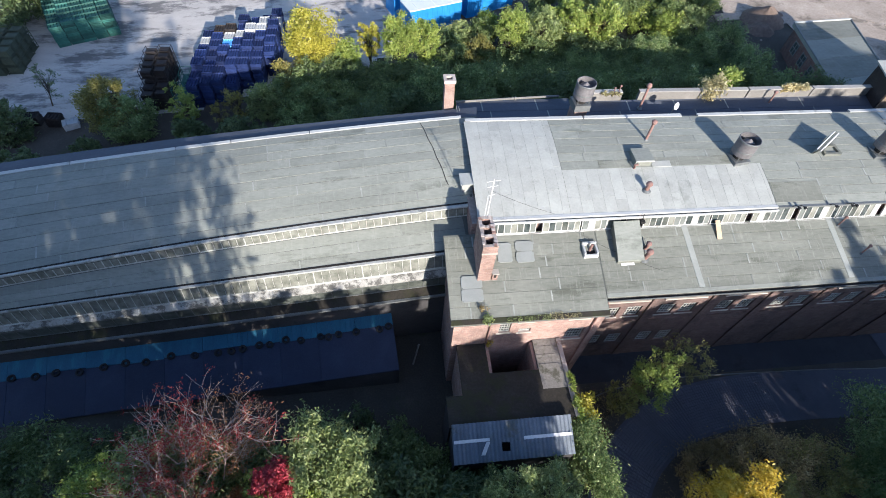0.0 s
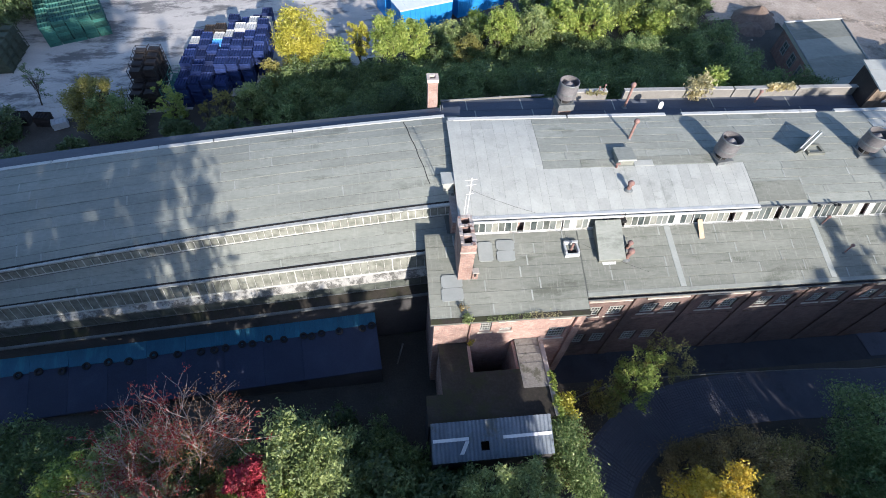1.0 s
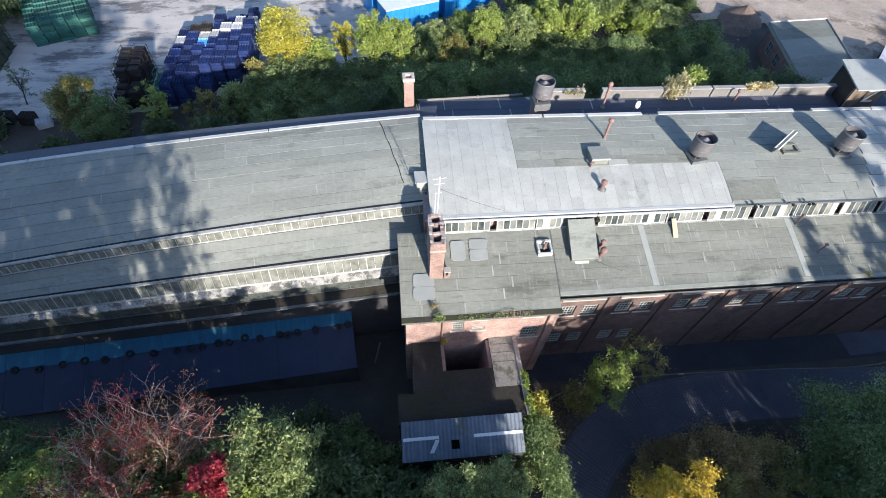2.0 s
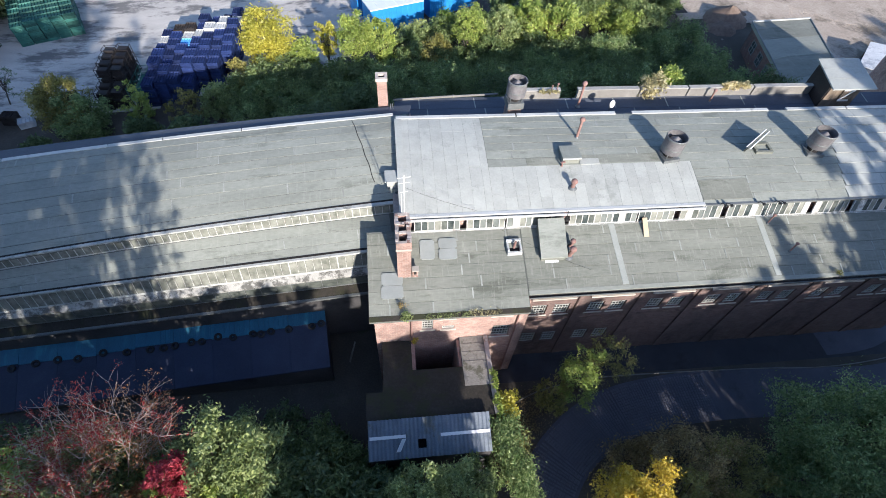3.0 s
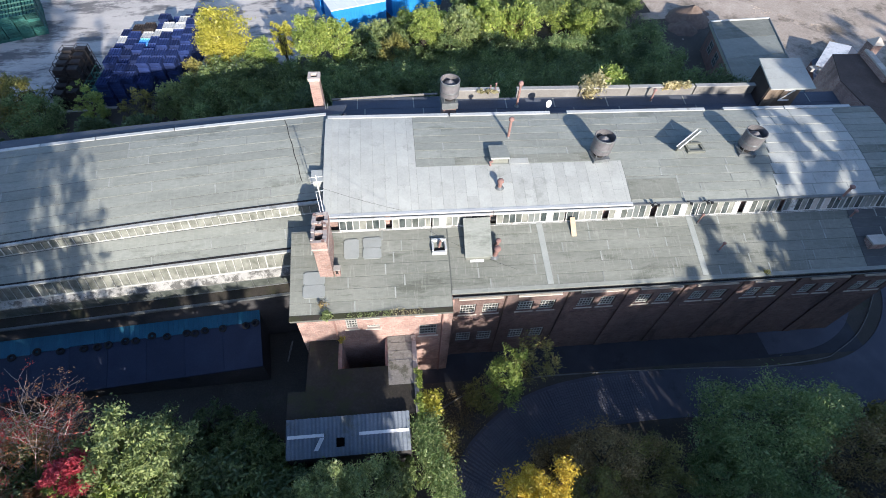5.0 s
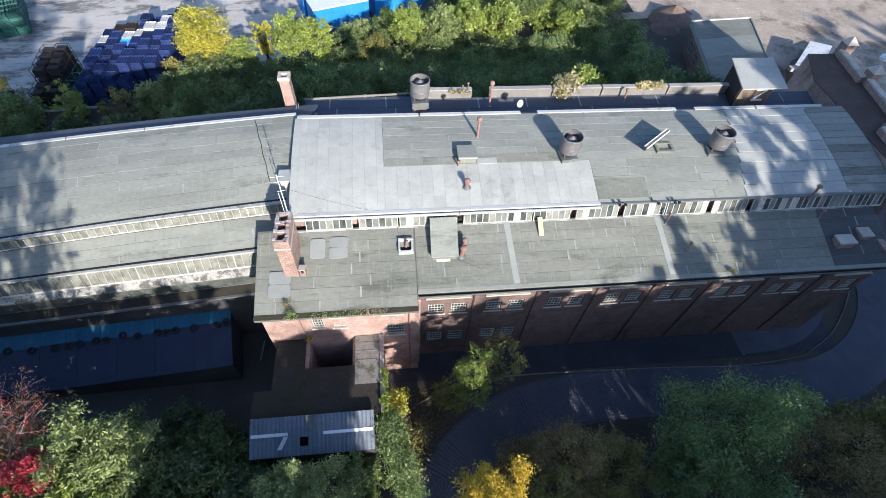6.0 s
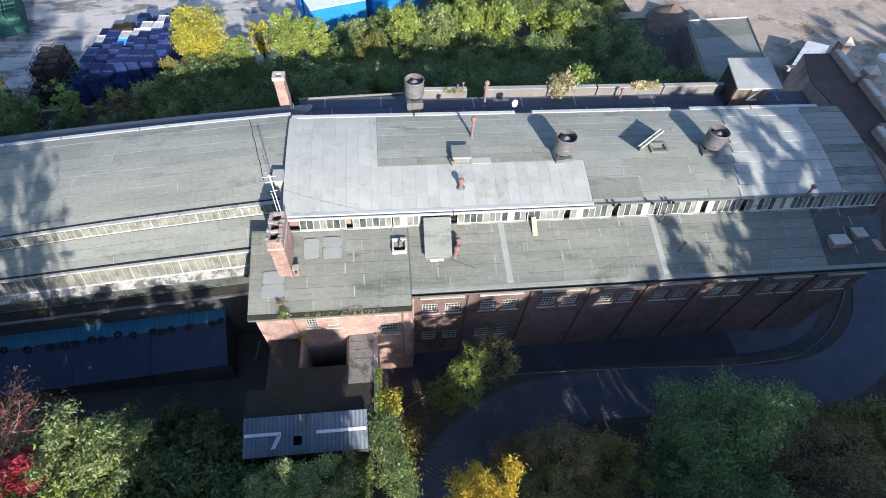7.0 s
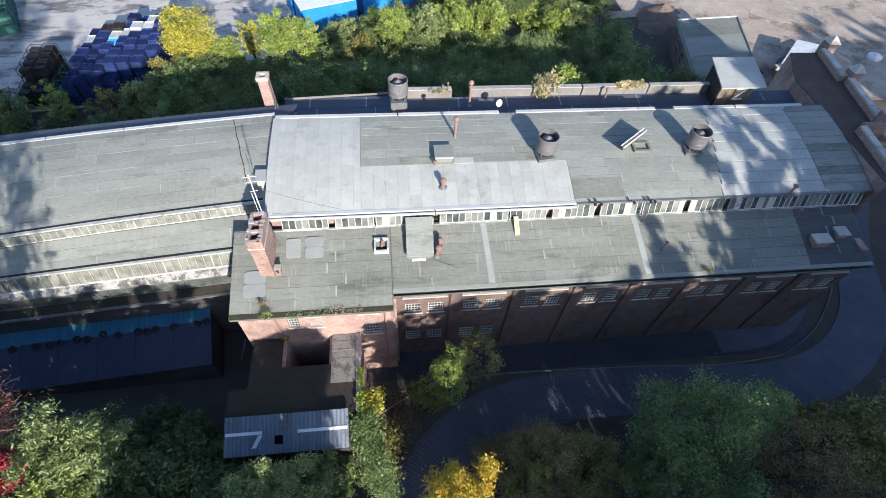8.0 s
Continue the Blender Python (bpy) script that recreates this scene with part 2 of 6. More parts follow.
CRATE_GREY = surface("pale_grey_crate", (0.3, 0.315, 0.33), (0.44, 0.455, 0.47), (0.58, 0.595, 0.61), 14, 1.2, 0.6, vary=0.2)
CONTAINER = surface("blue_container_paint", (0.02, 0.16, 0.42), (0.03, 0.22, 0.55), (0.06, 0.3, 0.65), 12, 0.8, 0.45, 0.0, 0.1, 0.05)
CONTAINER_TOP = surface("pale_container_top", (0.55, 0.6, 0.64), (0.66, 0.7, 0.73), (0.74, 0.77, 0.79), 12, 0.8, 0.5)
DARK_STEEL = surface("dark_steel_mesh", (0.02, 0.018, 0.019), (0.038, 0.033, 0.033), (0.08, 0.068, 0.064), 14, 2, 0.7, 0.3)
CABLE = surface("black_cable", (0.015, 0.015, 0.015), (0.02, 0.02, 0.02), (0.03, 0.03, 0.03), 14, 2, 0.7)
COBBLE = surface("grey_cobble", (0.085, 0.087, 0.11), (0.125, 0.126, 0.152), (0.185, 0.185, 0.21), 9, 1.0, 0.8, vary=0)
GREEN = foliage("mid_green_leaves", (0.09, 0.14, 0.052), (0.15, 0.21, 0.08), (0.23, 0.3, 0.12))
DEEP = foliage("deep_green_leaves", (0.07, 0.112, 0.052), (0.115, 0.172, 0.077), (0.175, 0.232, 0.105))
YELLOW = foliage("yellow_leaves", (0.3, 0.31, 0.04), (0.46, 0.44, 0.06), (0.58, 0.53, 0.11))
LIME = foliage("yellow_green_leaves", (0.17, 0.25, 0.055), (0.29, 0.38, 0.085), (0.44, 0.5, 0.14))
OLIVE = foliage("olive_autumn_leaves", (0.16, 0.165, 0.05), (0.25, 0.245, 0.075), (0.36, 0.325, 0.105))
SILVER = foliage("pale_green_leaves", (0.16, 0.22, 0.085), (0.26, 0.33, 0.13), (0.4, 0.46, 0.2))
GOLD = foliage("golden_leaves", (0.42, 0.3, 0.025), (0.62, 0.47, 0.05), (0.74, 0.6, 0.11))
REDDISH = foliage("red_autumn_leaves", (0.22, 0.02, 0.025), (0.34, 0.045, 0.045), (0.42, 0.1, 0.08))
RUSSET = foliage("russet_leaves", (0.26, 0.11, 0.05), (0.36, 0.17, 0.08), (0.42, 0.26, 0.13))
CRIMSON = foliage("crimson_leaves", (0.26, 0.025, 0.045), (0.42, 0.05, 0.08), (0.52, 0.11, 0.14))
BROWN = foliage("brown_autumn_leaves", (0.2, 0.15, 0.07), (0.31, 0.235, 0.105), (0.46, 0.37, 0.18))
FRESH = foliage("fresh_green_leaves", (0.11, 0.18, 0.065), (0.18, 0.27, 0.1), (0.36, 0.43, 0.2))
STRAW = foliage("dry_grass", (0.34, 0.31, 0.16), (0.46, 0.42, 0.24), (0.57, 0.52, 0.33))

GLASS, gn, gl, gb = shader("dusty_glass", 0.12, 0.0, 0.5)
gl.new(ramp(gn, gl, grain(gn, gl, 2.5, 5), ((0.35, (0.035, 0.045, 0.045)), (0.7, (0.11, 0.125, 0.12)))), gb.inputs["Base Color"])
GLASS_PALE, gn, gl, gb = shader("whitewashed_glass", 0.35, 0.0, 0.5)
gl.new(ramp(gn, gl, grain(gn, gl, 1.2, 5), ((0.3, (0.09, 0.105, 0.1)), (0.7, (0.19, 0.205, 0.19)))), gb.inputs["Base Color"])

GLASS_DIM, gn, gl, gb = shader("grimy_dark_glass", 0.35, 0.0, 0.2)
gl.new(ramp(gn, gl, grain(gn, gl, 2.0, 6), ((0.35, (0.05, 0.058, 0.052)), (0.7, (0.13, 0.14, 0.125)))), gb.inputs["Base Color"])

GLASS_DARK, gn, gl, gb = shader("dark_sooty_glass", 0.4, 0.0, 0.15)
gl.new(ramp(gn, gl, grain(gn, gl, 2.0, 6), ((0.35, (0.015, 0.016, 0.016)), (0.7, (0.05, 0.052, 0.05)))), gb.inputs["Base Color"])

GLASS_DUSTY, gn, gl, gb = shader("thickly_dusted_glass", 0.5, 0.0, 0.3)
gl.new(ramp(gn, gl, grain(gn, gl, 2.0, 6), ((0.35, (0.12, 0.125, 0.105)), (0.7, (0.27, 0.275, 0.24)))), gb.inputs["Base Color"])


# ---- mesh helpers ----
ORIGIN = {}


def thing(name, place=(0, 0, 0), label="", category="", group="", kind=""):
    """A top-level Empty at the base of a thing."""
    ob = new(name)
    ob.location = place
    ob.empty_display_size = 0.3
    ORIGIN[ob] = Vector(place)
    return tagged(ob, label, category, group, kind)


def mesh_of(bm, material, smooth=False):
    me = bpy.data.meshes.new("shape")
    bm.normal_update()
    bm.to_mesh(me)
    bm.free()
    if smooth:
        for p in me.polygons:
            p.use_smooth = True
    me.materials.append(material)
    return me


def part(name, bm, material, parent=None, label="", at=(0, 0, 0), smooth=False):
    """One mesh under a thing or a part; at is the place of the mesh's own zero."""
    me = bm if isinstance(bm, bpy.types.Mesh) else mesh_of(bm, material, smooth)
    ob = new(name, me)
    ob.location = Vector(at) - (ORIGIN[parent] if parent else Vector())
    ob.parent = parent
    ORIGIN[ob] = Vector(at)
    return tagged(ob, label)


def hexa(bm, low, high):
    """A block between four low and four high corners, both counter-clockwise from above."""
    v = [bm.verts.new(p) for p in (*low, *high)]
    for f in ((3, 2, 1, 0), (4, 5, 6, 7), (0, 1, 5, 4), (1, 2, 6, 5), (2, 3, 7, 6), (3, 0, 4, 7)):
        bm.faces.new([v[i] for i in f])
    return v


def box(bm, x0, x1, y0, y1, z0, z1):
    c = ((x0, y0), (x1, y0), (x1, y1), (x0, y1))
    return hexa(bm, [(x, y, z0) for x, y in c], [(x, y, z1) for x, y in c])


def block(*sizes):
    bm = bmesh.new()
    for s in sizes:
        box(bm, *s)
    return bm


def slab(bm, corners, thick):
    """A plate with the given top corners, counter-clockwise from above."""
    return hexa(bm, [(x, y, z - thick) for x, y, z in corners], corners)


def prism(bm, outline, z0, z1):
    low, high = [bm.verts.new((x, y, z0)) for x, y in outline], [bm.verts.new((x, y, z1)) for x, y in outline]
    bm.faces.new(high), bm.faces.new(low[::-1])
    for i in range(len(outline)):
        j = (i + 1) % len(outline)
        bm.faces.new((low[i], low[j], high[j], high[i]))


def rod(bm, a, b, r0, r1=None, sides=8, caps=True):
    a, b = Vector(a), Vector(b)
    r1 = r0 if r1 is None else r1
    turn = (b - a).to_track_quat("Z", "Y")
    rings = []
    for p, r in ((a, r0), (b, r1)):
        rings.append([bm.verts.new(p + turn @ Vector((r * math.cos(k * math.tau / sides), r * math.sin(k * math.tau / sides), 0))) for k in range(sides)])
    for k in range(sides):
        j = (k + 1) % sides
        bm.faces.new((rings[0][k], rings[0][j], rings[1][j], rings[1][k]))
    if caps:
        bm.faces.new(rings[0][::-1]), bm.faces.new(rings[1])


def lathe(bm, profile, centre=(0, 0, 0), sides=20):
    """Turns rows of (radius, height) round the upright axis."""
    rows = [[bm.verts.new((centre[0] + r * math.cos(k * math.tau / sides), centre[1] + r * math.sin(k * math.tau / sides), centre[2] + z)) for k in range(sides)] for r, z in profile]
    for low, high in zip(rows, rows[1:]):
        for k in range(sides):
            j = (k + 1) % sides
            bm.faces.new((low[k], low[j], high[j], high[k]))
    return rows


def bar(points, r, sides=6):
    """One connected tube along a line of points."""
    bm = bmesh.new()
    pts = [Vector(p) for p in points]
    rings = []
    for k, p in enumerate(pts):
        turn = (pts[min(k + 1, len(pts) - 1)] - pts[max(k - 1, 0)]).to_track_quat("Z", "Y")
        rings.append([bm.verts.new(p + turn @ Vector((r * math.cos(a * math.tau / sides), r * math.sin(a * math.tau / sides), 0))) for a in range(sides)])
    for low, high in zip(rings, rings[1:]):
        for a in range(sides):
            b = (a + 1) % sides
            bm.faces.new((low[a], low[b], high[b], high[a]))
    bm.faces.new(rings[0][::-1]), bm.faces.new(rings[-1])
    return bm


# ---- ground ----
def ease(a, b, v):
    t = min(max((v - a) / (b - a), 0.0), 1.0)
    return t * t * (3 - 2 * t)


def ground_height(x, y):
    back = 5.0 + min(max((x + 20) * 0.065, -0.6), 4.0)
    h = 4.0 + (back - 4.0) * ease(7, 21, y)
    return h - 0.4 * ease(-9, -22, y) + 0.12 * noise.noise((x * 0.22, y * 0.22, 0)) * ease(-4, -9, y)


def ground_sheet(name, material, outline, lift, step=1.2, label="", inside=None):
    """A sheet over the ground, cut to an outline test, following its height."""
    x0, x1, y0, y1 = outline
    nx, ny = max(2, int((x1 - x0) / step)), max(2, int((y1 - y0) / step))
    bm = bmesh.new()
    rows = [[bm.verts.new((x0 + (x1 - x0) * i / nx, y0 + (y1 - y0) * j / ny, 0)) for i in range(nx + 1)] for j in range(ny + 1)]
    for row in rows:
        for v in row:
            v.co.z = ground_height(v.co.x, v.co.y) + lift
    for j in range(ny):
        for i in range(nx):
            c = (rows[j][i].co + rows[j + 1][i + 1].co) / 2
            if inside is None or inside(c.x, c.y):
                bm.faces.new((rows[j][i], rows[j][i + 1], rows[j + 1][i + 1], rows[j + 1][i]))
    for v in [v for v in bm.verts if not v.link_faces]:
        bm.verts.remove(v)
    return tagged(part(name, bm, material, smooth=True), label, name, kind="structure")


bm = bmesh.new()
spread = [-900, -400, -200, -120, -80, *range(-60, 81, 2), 100, 140, 220, 420, 900]
rows = [[bm.verts.new((x, y, ground_height(x, y))) for x in spread] for y in spread]
for low, high in zip(rows, rows[1:]):
    for i in range(len(spread) - 1):
        bm.faces.new((low[i], low[i + 1], high[i + 1], high[i]))
tagged(part("ground", bm, SOIL, smooth=True), "dark damp earth with moss and fallen leaves", "ground", kind="structure")


def ribbon(points, half, lift, thick=0.05):
    """A strip of even width along a smooth line of ground points."""
    line = []
    for i in range(len(points) - 1):
        p0, p1, p2, p3 = (Vector(points[min(max(i + k, 0), len(points) - 1)]) for k in (-1, 0, 1, 2))
        for k in range(8):
            t = k / 8
            line.append(0.5 * (2 * p1 + (p2 - p0) * t + (2 * p0 - 5 * p1 + 4 * p2 - p3) * t * t + (3 * p1 - p0 - 3 * p2 + p3) * t ** 3))
    line.append(Vector(points[-1]))
    bm, last = bmesh.new(), None
    for i, p in enumerate(line):
        d = line[min(i + 1, len(line) - 1)] - line[max(i - 1, 0)]
        side = Vector((-d.y, d.x)).normalized() * half
        here = []
        for q in (p + side, p - side):
            z = ground_height(q.x, q.y) + lift
            here += [bm.verts.new((q.x, q.y, z)), bm.verts.new((q.x, q.y, z - thick))]
        if last:
            for a, b in ((0, 2), (2, 3), (1, 0), (3, 1)):
                bm.faces.new((last[a], here[a], here[b], last[b]))
        last = here
    bmesh.ops.recalc_face_normals(bm, faces=bm.faces)
    return bm, line


ROAD_LINE = [(5.0, -16.0), (7.6, -11.5), (9.6, -7.4), (11.7, -4.8), (15.2, -2.9), (20.5, -2.2), (27.0, -2.3), (34.5, -2.7), (39.6, -1.5), (43.7, 1.7), (46.3, 6.8), (48.9, 14.0), (52.0, 24.0)]
bm, road_path = ribbon(ROAD_LINE, 1.65, 0.06)
tagged(part("road", bm, ASPHALT), "narrow curving lane of dark worn asphalt", "road", kind="structure")
bm, rng = bmesh.new(), random.Random(8)
for i in range(8 * 2, 8 * 5 + 2):
    p, d = road_path[i], (road_path[i + 1] - road_path[i - 1]).normalized()
    n = max(1, round((road_path[i + 1] - p).length / 0.17))
    for k in range(n):
        q = p.lerp(road_path[i + 1], k / n)
        side = Vector((-d.y, d.x))
        for c in range(17):
            m = q + side * ((c - 8) * 0.172 + rng.uniform(-0.012, 0.012))
            a, b = d * 0.066 * rng.uniform(0.8, 1.1), side * 0.074 * rng.uniform(0.8, 1.05)
            z = ground_height(m.x, m.y) + 0.062
            low = [bm.verts.new((v.x, v.y, z)) for v in (m - a - b, m + a - b, m + a + b, m - a + b)]
            high = [bm.verts.new((v.x, v.y, z + 0.02 + rng.uniform(0, 0.025))) for v in (m - a * 0.7 - b * 0.7, m + a * 0.7 - b * 0.7, m + a * 0.7 + b * 0.7, m - a * 0.7 + b * 0.7)]
            bm.faces.new(high)
            for s in range(4):
                bm.faces.new((low[s], low[(s + 1) % 4], high[(s + 1) % 4], high[s]))
bmesh.ops.recalc_face_normals(bm, faces=bm.faces)
tagged(part("cobbles", bm, COBBLE), "worn grey cobbles set in the bend of the lane", "cobbles", kind="stuff")
KERB_LINE = [(7.4, -2.6), (9.6, -1.4), (12.0, -0.75), (16.0, -0.42), (25.0, -0.64), (30.8, -0.93), (35.3, -0.68), (36.8, -0.23), (39.4, 1.14), (42.0, 3.5), (43.6, 5.6), (45.6, 9.5)]
bm, _ = ribbon(KERB_LINE, 0.024, 0.13, 0.4)
tagged(part("kerb_wall", bm, KERB), "low weathered concrete kerb wall beside the lane", "kerb", kind="structure")
bm, _ = ribbon([(31.6, 0.9), (34.0, 1.0), (36.2, 1.5), (38.2, 2.7), (39.6, 4.6), (40.4, 7.2)], 1.0, 0.07)
tagged(part("ramp_strip", bm, ASPHALT), "grey strip curving round the hall's corner", "pavement", kind="structure")
ground_sheet("pavement", PAVING_SHADED, (7.0, 39.0, -0.3, 2.2), 0.03, 1.0, "strip of asphalt darkened for shade along the brick front")
ground_sheet("yard", YARD, (-75, 13, 26, 90), 0.05, 1.6, "pale worn concrete storage yard with dark puddle stains", lambda x, y: y > 29.5 + 0.12 * (x + 10) + 0.45 * max(0, x + 9) + 2.4 * ease(-6, 0, x) + 0.9 * math.sin(x * 0.35))
ground_sheet("dirt_ground", DIRT, (28, 110, 21, 110), 0.06, 1.4, "bare pale dug-over building ground", lambda x, y: (y > 36.5 - 0.9 * max(0, x - 38) + math.sin(x * 0.8) or x > 44 + 0.5 * math.sin(y)) and x > 34 + 0.6 * math.sin(y))


# ---- roof surfaces ----
def z_low(y):
    return 12.2 + 0.315 * (y - 0.4)


def z_high(y):
    u = min(max((y - 5.3) / 6.8, -0.1), 1.0)
    return 14.6 + 1.05 * (1 - (1 - u) ** 2)


def low_roof(x, y):
    return Vector((x, y, z_low(y)))


def high_roof(x, y):
    return Vector((x, y, z_high(y)))


def wing(s, d, z):
    """Left wing: s metres along the eave from the joint, d metres behind the upper eave; it falls gently away from the hall, its lower front straighter than its ridge."""
    m = 0.11 + 0.0036 * s
    k = 1 / math.hypot(1, m)
    straight = (0.0018 * s * abs(s) + 0.01 * s) * min(max(-d / 2.6, 0.0), 1.0)
    fall = 0.7 - 0.1 * s
    return Vector((1.4 - s - m * k * d, 7.45 - 0.11 * s - 0.0018 * s * s + k * d + straight - fall * (0.95 + 0.05 * d), z + fall))


def wing_start(d):
    return -0.72 - 0.26 * d


def z_barrel(d):
    u = min(max(d / 6.2, -0.1), 1.0)
    return 13.5 + 1.1 * (1 - (1 - u) ** 2)


def wing_high(s, d):
    return wing(s, d, z_barrel(d))


def wing_mid(s, d):
    return wing(s, d, 12.62 + 0.37 * (d + 0.25))


def shell(surface_at, us, vs, thick):
    """A curved plate over a grid of a surface."""
    bm = bmesh.new()
    top = [[bm.verts.new(surface_at(u, v)) for u in us] for v in vs]
    low = [[bm.verts.new(surface_at(u, v) - Vector((0, 0, thick))) for u in us] for v in vs]
    nu, nv = len(us) - 1, len(vs) - 1
    for j in range(nv):
        for i in range(nu):
            bm.faces.new((top[j][i], top[j][i + 1], top[j + 1][i + 1], top[j + 1][i]))
            bm.faces.new((low[j + 1][i], low[j + 1][i + 1], low[j][i + 1], low[j][i]))
    edge = [(0, i) for i in range(nu + 1)] + [(j, nu) for j in range(1, nv + 1)] + [(nv, i) for i in range(nu - 1, -1, -1)] + [(j, 0) for j in range(nv - 1, 0, -1)]
    for (a, b), (c, d) in zip(edge, edge[1:] + edge[:1]):
        bm.faces.new((top[a][b], low[a][b], low[c][d], top[c][d]))
    bmesh.ops.recalc_face_normals(bm, faces=bm.faces)
    return bm


def span(a, b, n):
    return [a + (b - a) * i / n for i in range(n + 1)]


def strip_piece(name, surface_at, u0, u1, v0, v1, material, parent, lift=0.012, proud=0.01, cuts=1, label=""):
    """One felt or metal sheet lying on a roof, its lower edge lapping over the next."""
    bm = bmesh.new()
    us = span(u0, u1, cuts)
    up = Vector((0, 0, 1))
    rows = []
    for u in us:
        a, b = surface_at(u, v0), surface_at(u, v1)
        rows.append([bm.verts.new(p) for p in (a + up * (lift + proud), b + up * lift, b - up * 0.004, a - up * 0.004)])
    for p, q in zip(rows, rows[1:]):
        for i in range(4):
            j = (i + 1) % 4
            bm.faces.new((p[i], q[i], q[j], p[j]))
    bm.faces.new(rows[0]), bm.faces.new(rows[-1][::-1])
    bmesh.ops.recalc_face_normals(bm, faces=bm.faces)
    return part(name, bm, material, parent, label)


def felt_rows(surface_at, u0, u1, edges, lengths, materials, parent, rng, skip=None, cuts=1, ragged=0.0):
    for k, (v0, v1) in enumerate(zip(edges, edges[1:])):
        u = u0(v0) if callable(u0) else u0
        first = True
        while u < u1 - 0.05:
            w = rng.uniform(*lengths) * (rng.uniform(0.3, 1) if first else 1)
            e = min(u + w, u1)
            if u1 - e < 0.8:
                e = u1
            first = False
            if not (skip and skip((u + e) / 2, (v0 + v1) / 2)):
                strip_piece("felt_strip", surface_at, u, e - 0.012, v0, v1 - rng.uniform(0.012, 0.034), rng.choice(materials), parent, 0.008 + 0.006 * (k % 2), rng.uniform(0.006, 0.016), cuts)
            if e < u1 - 0.1 and not (skip and skip(e + 0.3, (v0 + v1) / 2)):
                strip_piece("lap_strip", surface_at, e - 0.045, e + 0.03, v0 + 0.01, v1 - 0.045, LAP, parent, 0.026, 0.004)
            u = e


def wall_bm(axis, lo, hi, z0, z1, near, far, holes):
    """An upright wall along x (or y) with openings (a, b, low, high) going right through."""
    bm = bmesh.new()
    us = sorted({lo, hi, *(h[0] for h in holes), *(h[1] for h in holes)})
    zs = sorted({z0, z1, *(h[2] for h in holes), *(h[3] for h in holes)})
    for a, b in zip(us, us[1:]):
        for c, d in zip(zs, zs[1:]):
            u, z = (a + b) / 2, (c + d) / 2
            if not any(h[0] < u < h[1] and h[2] < z < h[3] for h in holes):
                box(bm, *((a, b, near, far) if axis == "x" else (near, far, a, b)), c, d)
    bmesh.ops.remove_doubles(bm, verts=bm.verts, dist=0.0005)
    seen = {}
    for f in bm.faces:
        seen.setdefault(frozenset(f.verts), []).append(f)
    bmesh.ops.delete(bm, geom=[f for fs in seen.values() if len(fs) > 1 for f in fs], context="FACES_ONLY")
    return bm


def window_meshes(w, h, cols, rows, bars=0.035):
    """Frame with glazing bars, and its glass, standing on z = 0 with its left edge at x = 0."""
    xs = [0.06] + [v for i in range(1, cols) for v in (w * i / cols - bars / 2, w * i / cols + bars / 2)] + [w - 0.06]
    zs = [0.06] + [v for j in range(1, rows) for v in (h * j / rows - bars / 2, h * j / rows + bars / 2)] + [h - 0.06]
    bm = wall_bm("x", 0, w, 0, h, 0.0, 0.07, [(a, b, c, d) for a, b in zip(xs[::2], xs[1::2]) for c, d in zip(zs[::2], zs[1::2])])
    return mesh_of(bm, WINDOW_PAINT), mesh_of(block((0.05, w - 0.05, 0.04, 0.05, 0.05, h - 0.05)), GLASS_DARK)


WINDOW = {}


def set_window(parent, x, y, z, w, h, cols, rows, sill=True, name="window"):
    key = (w, h, cols, rows)
    if key not in WINDOW:
        WINDOW[key] = (*window_meshes(*key), mesh_of(block((-0.1, w + 0.1, -0.14, 0.06, -0.1, -0.005)), STONE))
    frame_me, glass_me, sill_me = WINDOW[key]
    ob = part(name, frame_me, None, parent, at=(x, y, z))
    part("pane", glass_me, None, ob, at=(x, y, z))
    if sill:
        part("sill", sill_me, None, ob, at=(x, y, z))
    return ob


# ---- main hall ----
rng = random.Random(4)
hall = thing("factory_hall", (18.5, 7.0, 4.0), "long red brick factory hall with stepped felt and zinc roofs", "factory", kind="")
BAYS = [9.05, 12.45, 16.1, 19.7, 23.15, 26.75, 30.35, 33.9]
front_holes, front_windows = [], []
for b in BAYS:
    for dx in (0.45, 1.78):
        if b + dx + 1.0 > 36.8:
            continue
        front_windows += [(b + dx, 9.5, 0.92, 1.12, 5, 4), (b + dx - 0.02, 11.42, 0.95, 0.36, 4, 1)] + ([(b + dx, 5.9, 0.92, 1.3, 5, 4)] if b < 12.5 else [])
front_holes = [(x, x + w, z, z + h) for x, z, w, h, _, _ in front_windows]
part("wall", wall_bm("x", 8.9, 37.0, 3.7, 12.45, 1.62, 2.02, front_holes), BRICK_SHADED, hall, "red brick front wall darkened for shade, with rows of windows")
annex_windows = [(3.1, 10.42, 0.62, 1.3, 4, 5), (4.15, 11.55, 0.7, 0.34, 4, 1), (4.22, 10.35, 0.68, 0.42, 4, 2), (6.95, 11.5, 1.02, 0.34, 5, 1), (7.08, 9.1, 1.0, 1.3, 6, 4)]
part("wall", wall_bm("x", 0.6, 8.9, 3.7, 12.1, 0.65, 1.05, [(x, x + w, z, z + h) for x, z, w, h, _, _ in annex_windows]), BRICK, hall, "red brick wall of the projecting front block")
for x, z, w, h, c, r in front_windows:
    set_window(hall, x, 1.72, z, w, h, c, r, sill=z > 9)
for x, z, w, h, c, r in annex_windows:
    set_window(hall, x, 0.75, z, w, h, c, r)
part("wall", block((0.6, 1.0, 1.05, 7.0, 3.7, 12.3)), BRICK, hall, "brick side wall in shade")
part("wall", block((8.6, 9.0, 1.05, 1.62, 3.7, 12.2)), BRICK, hall)
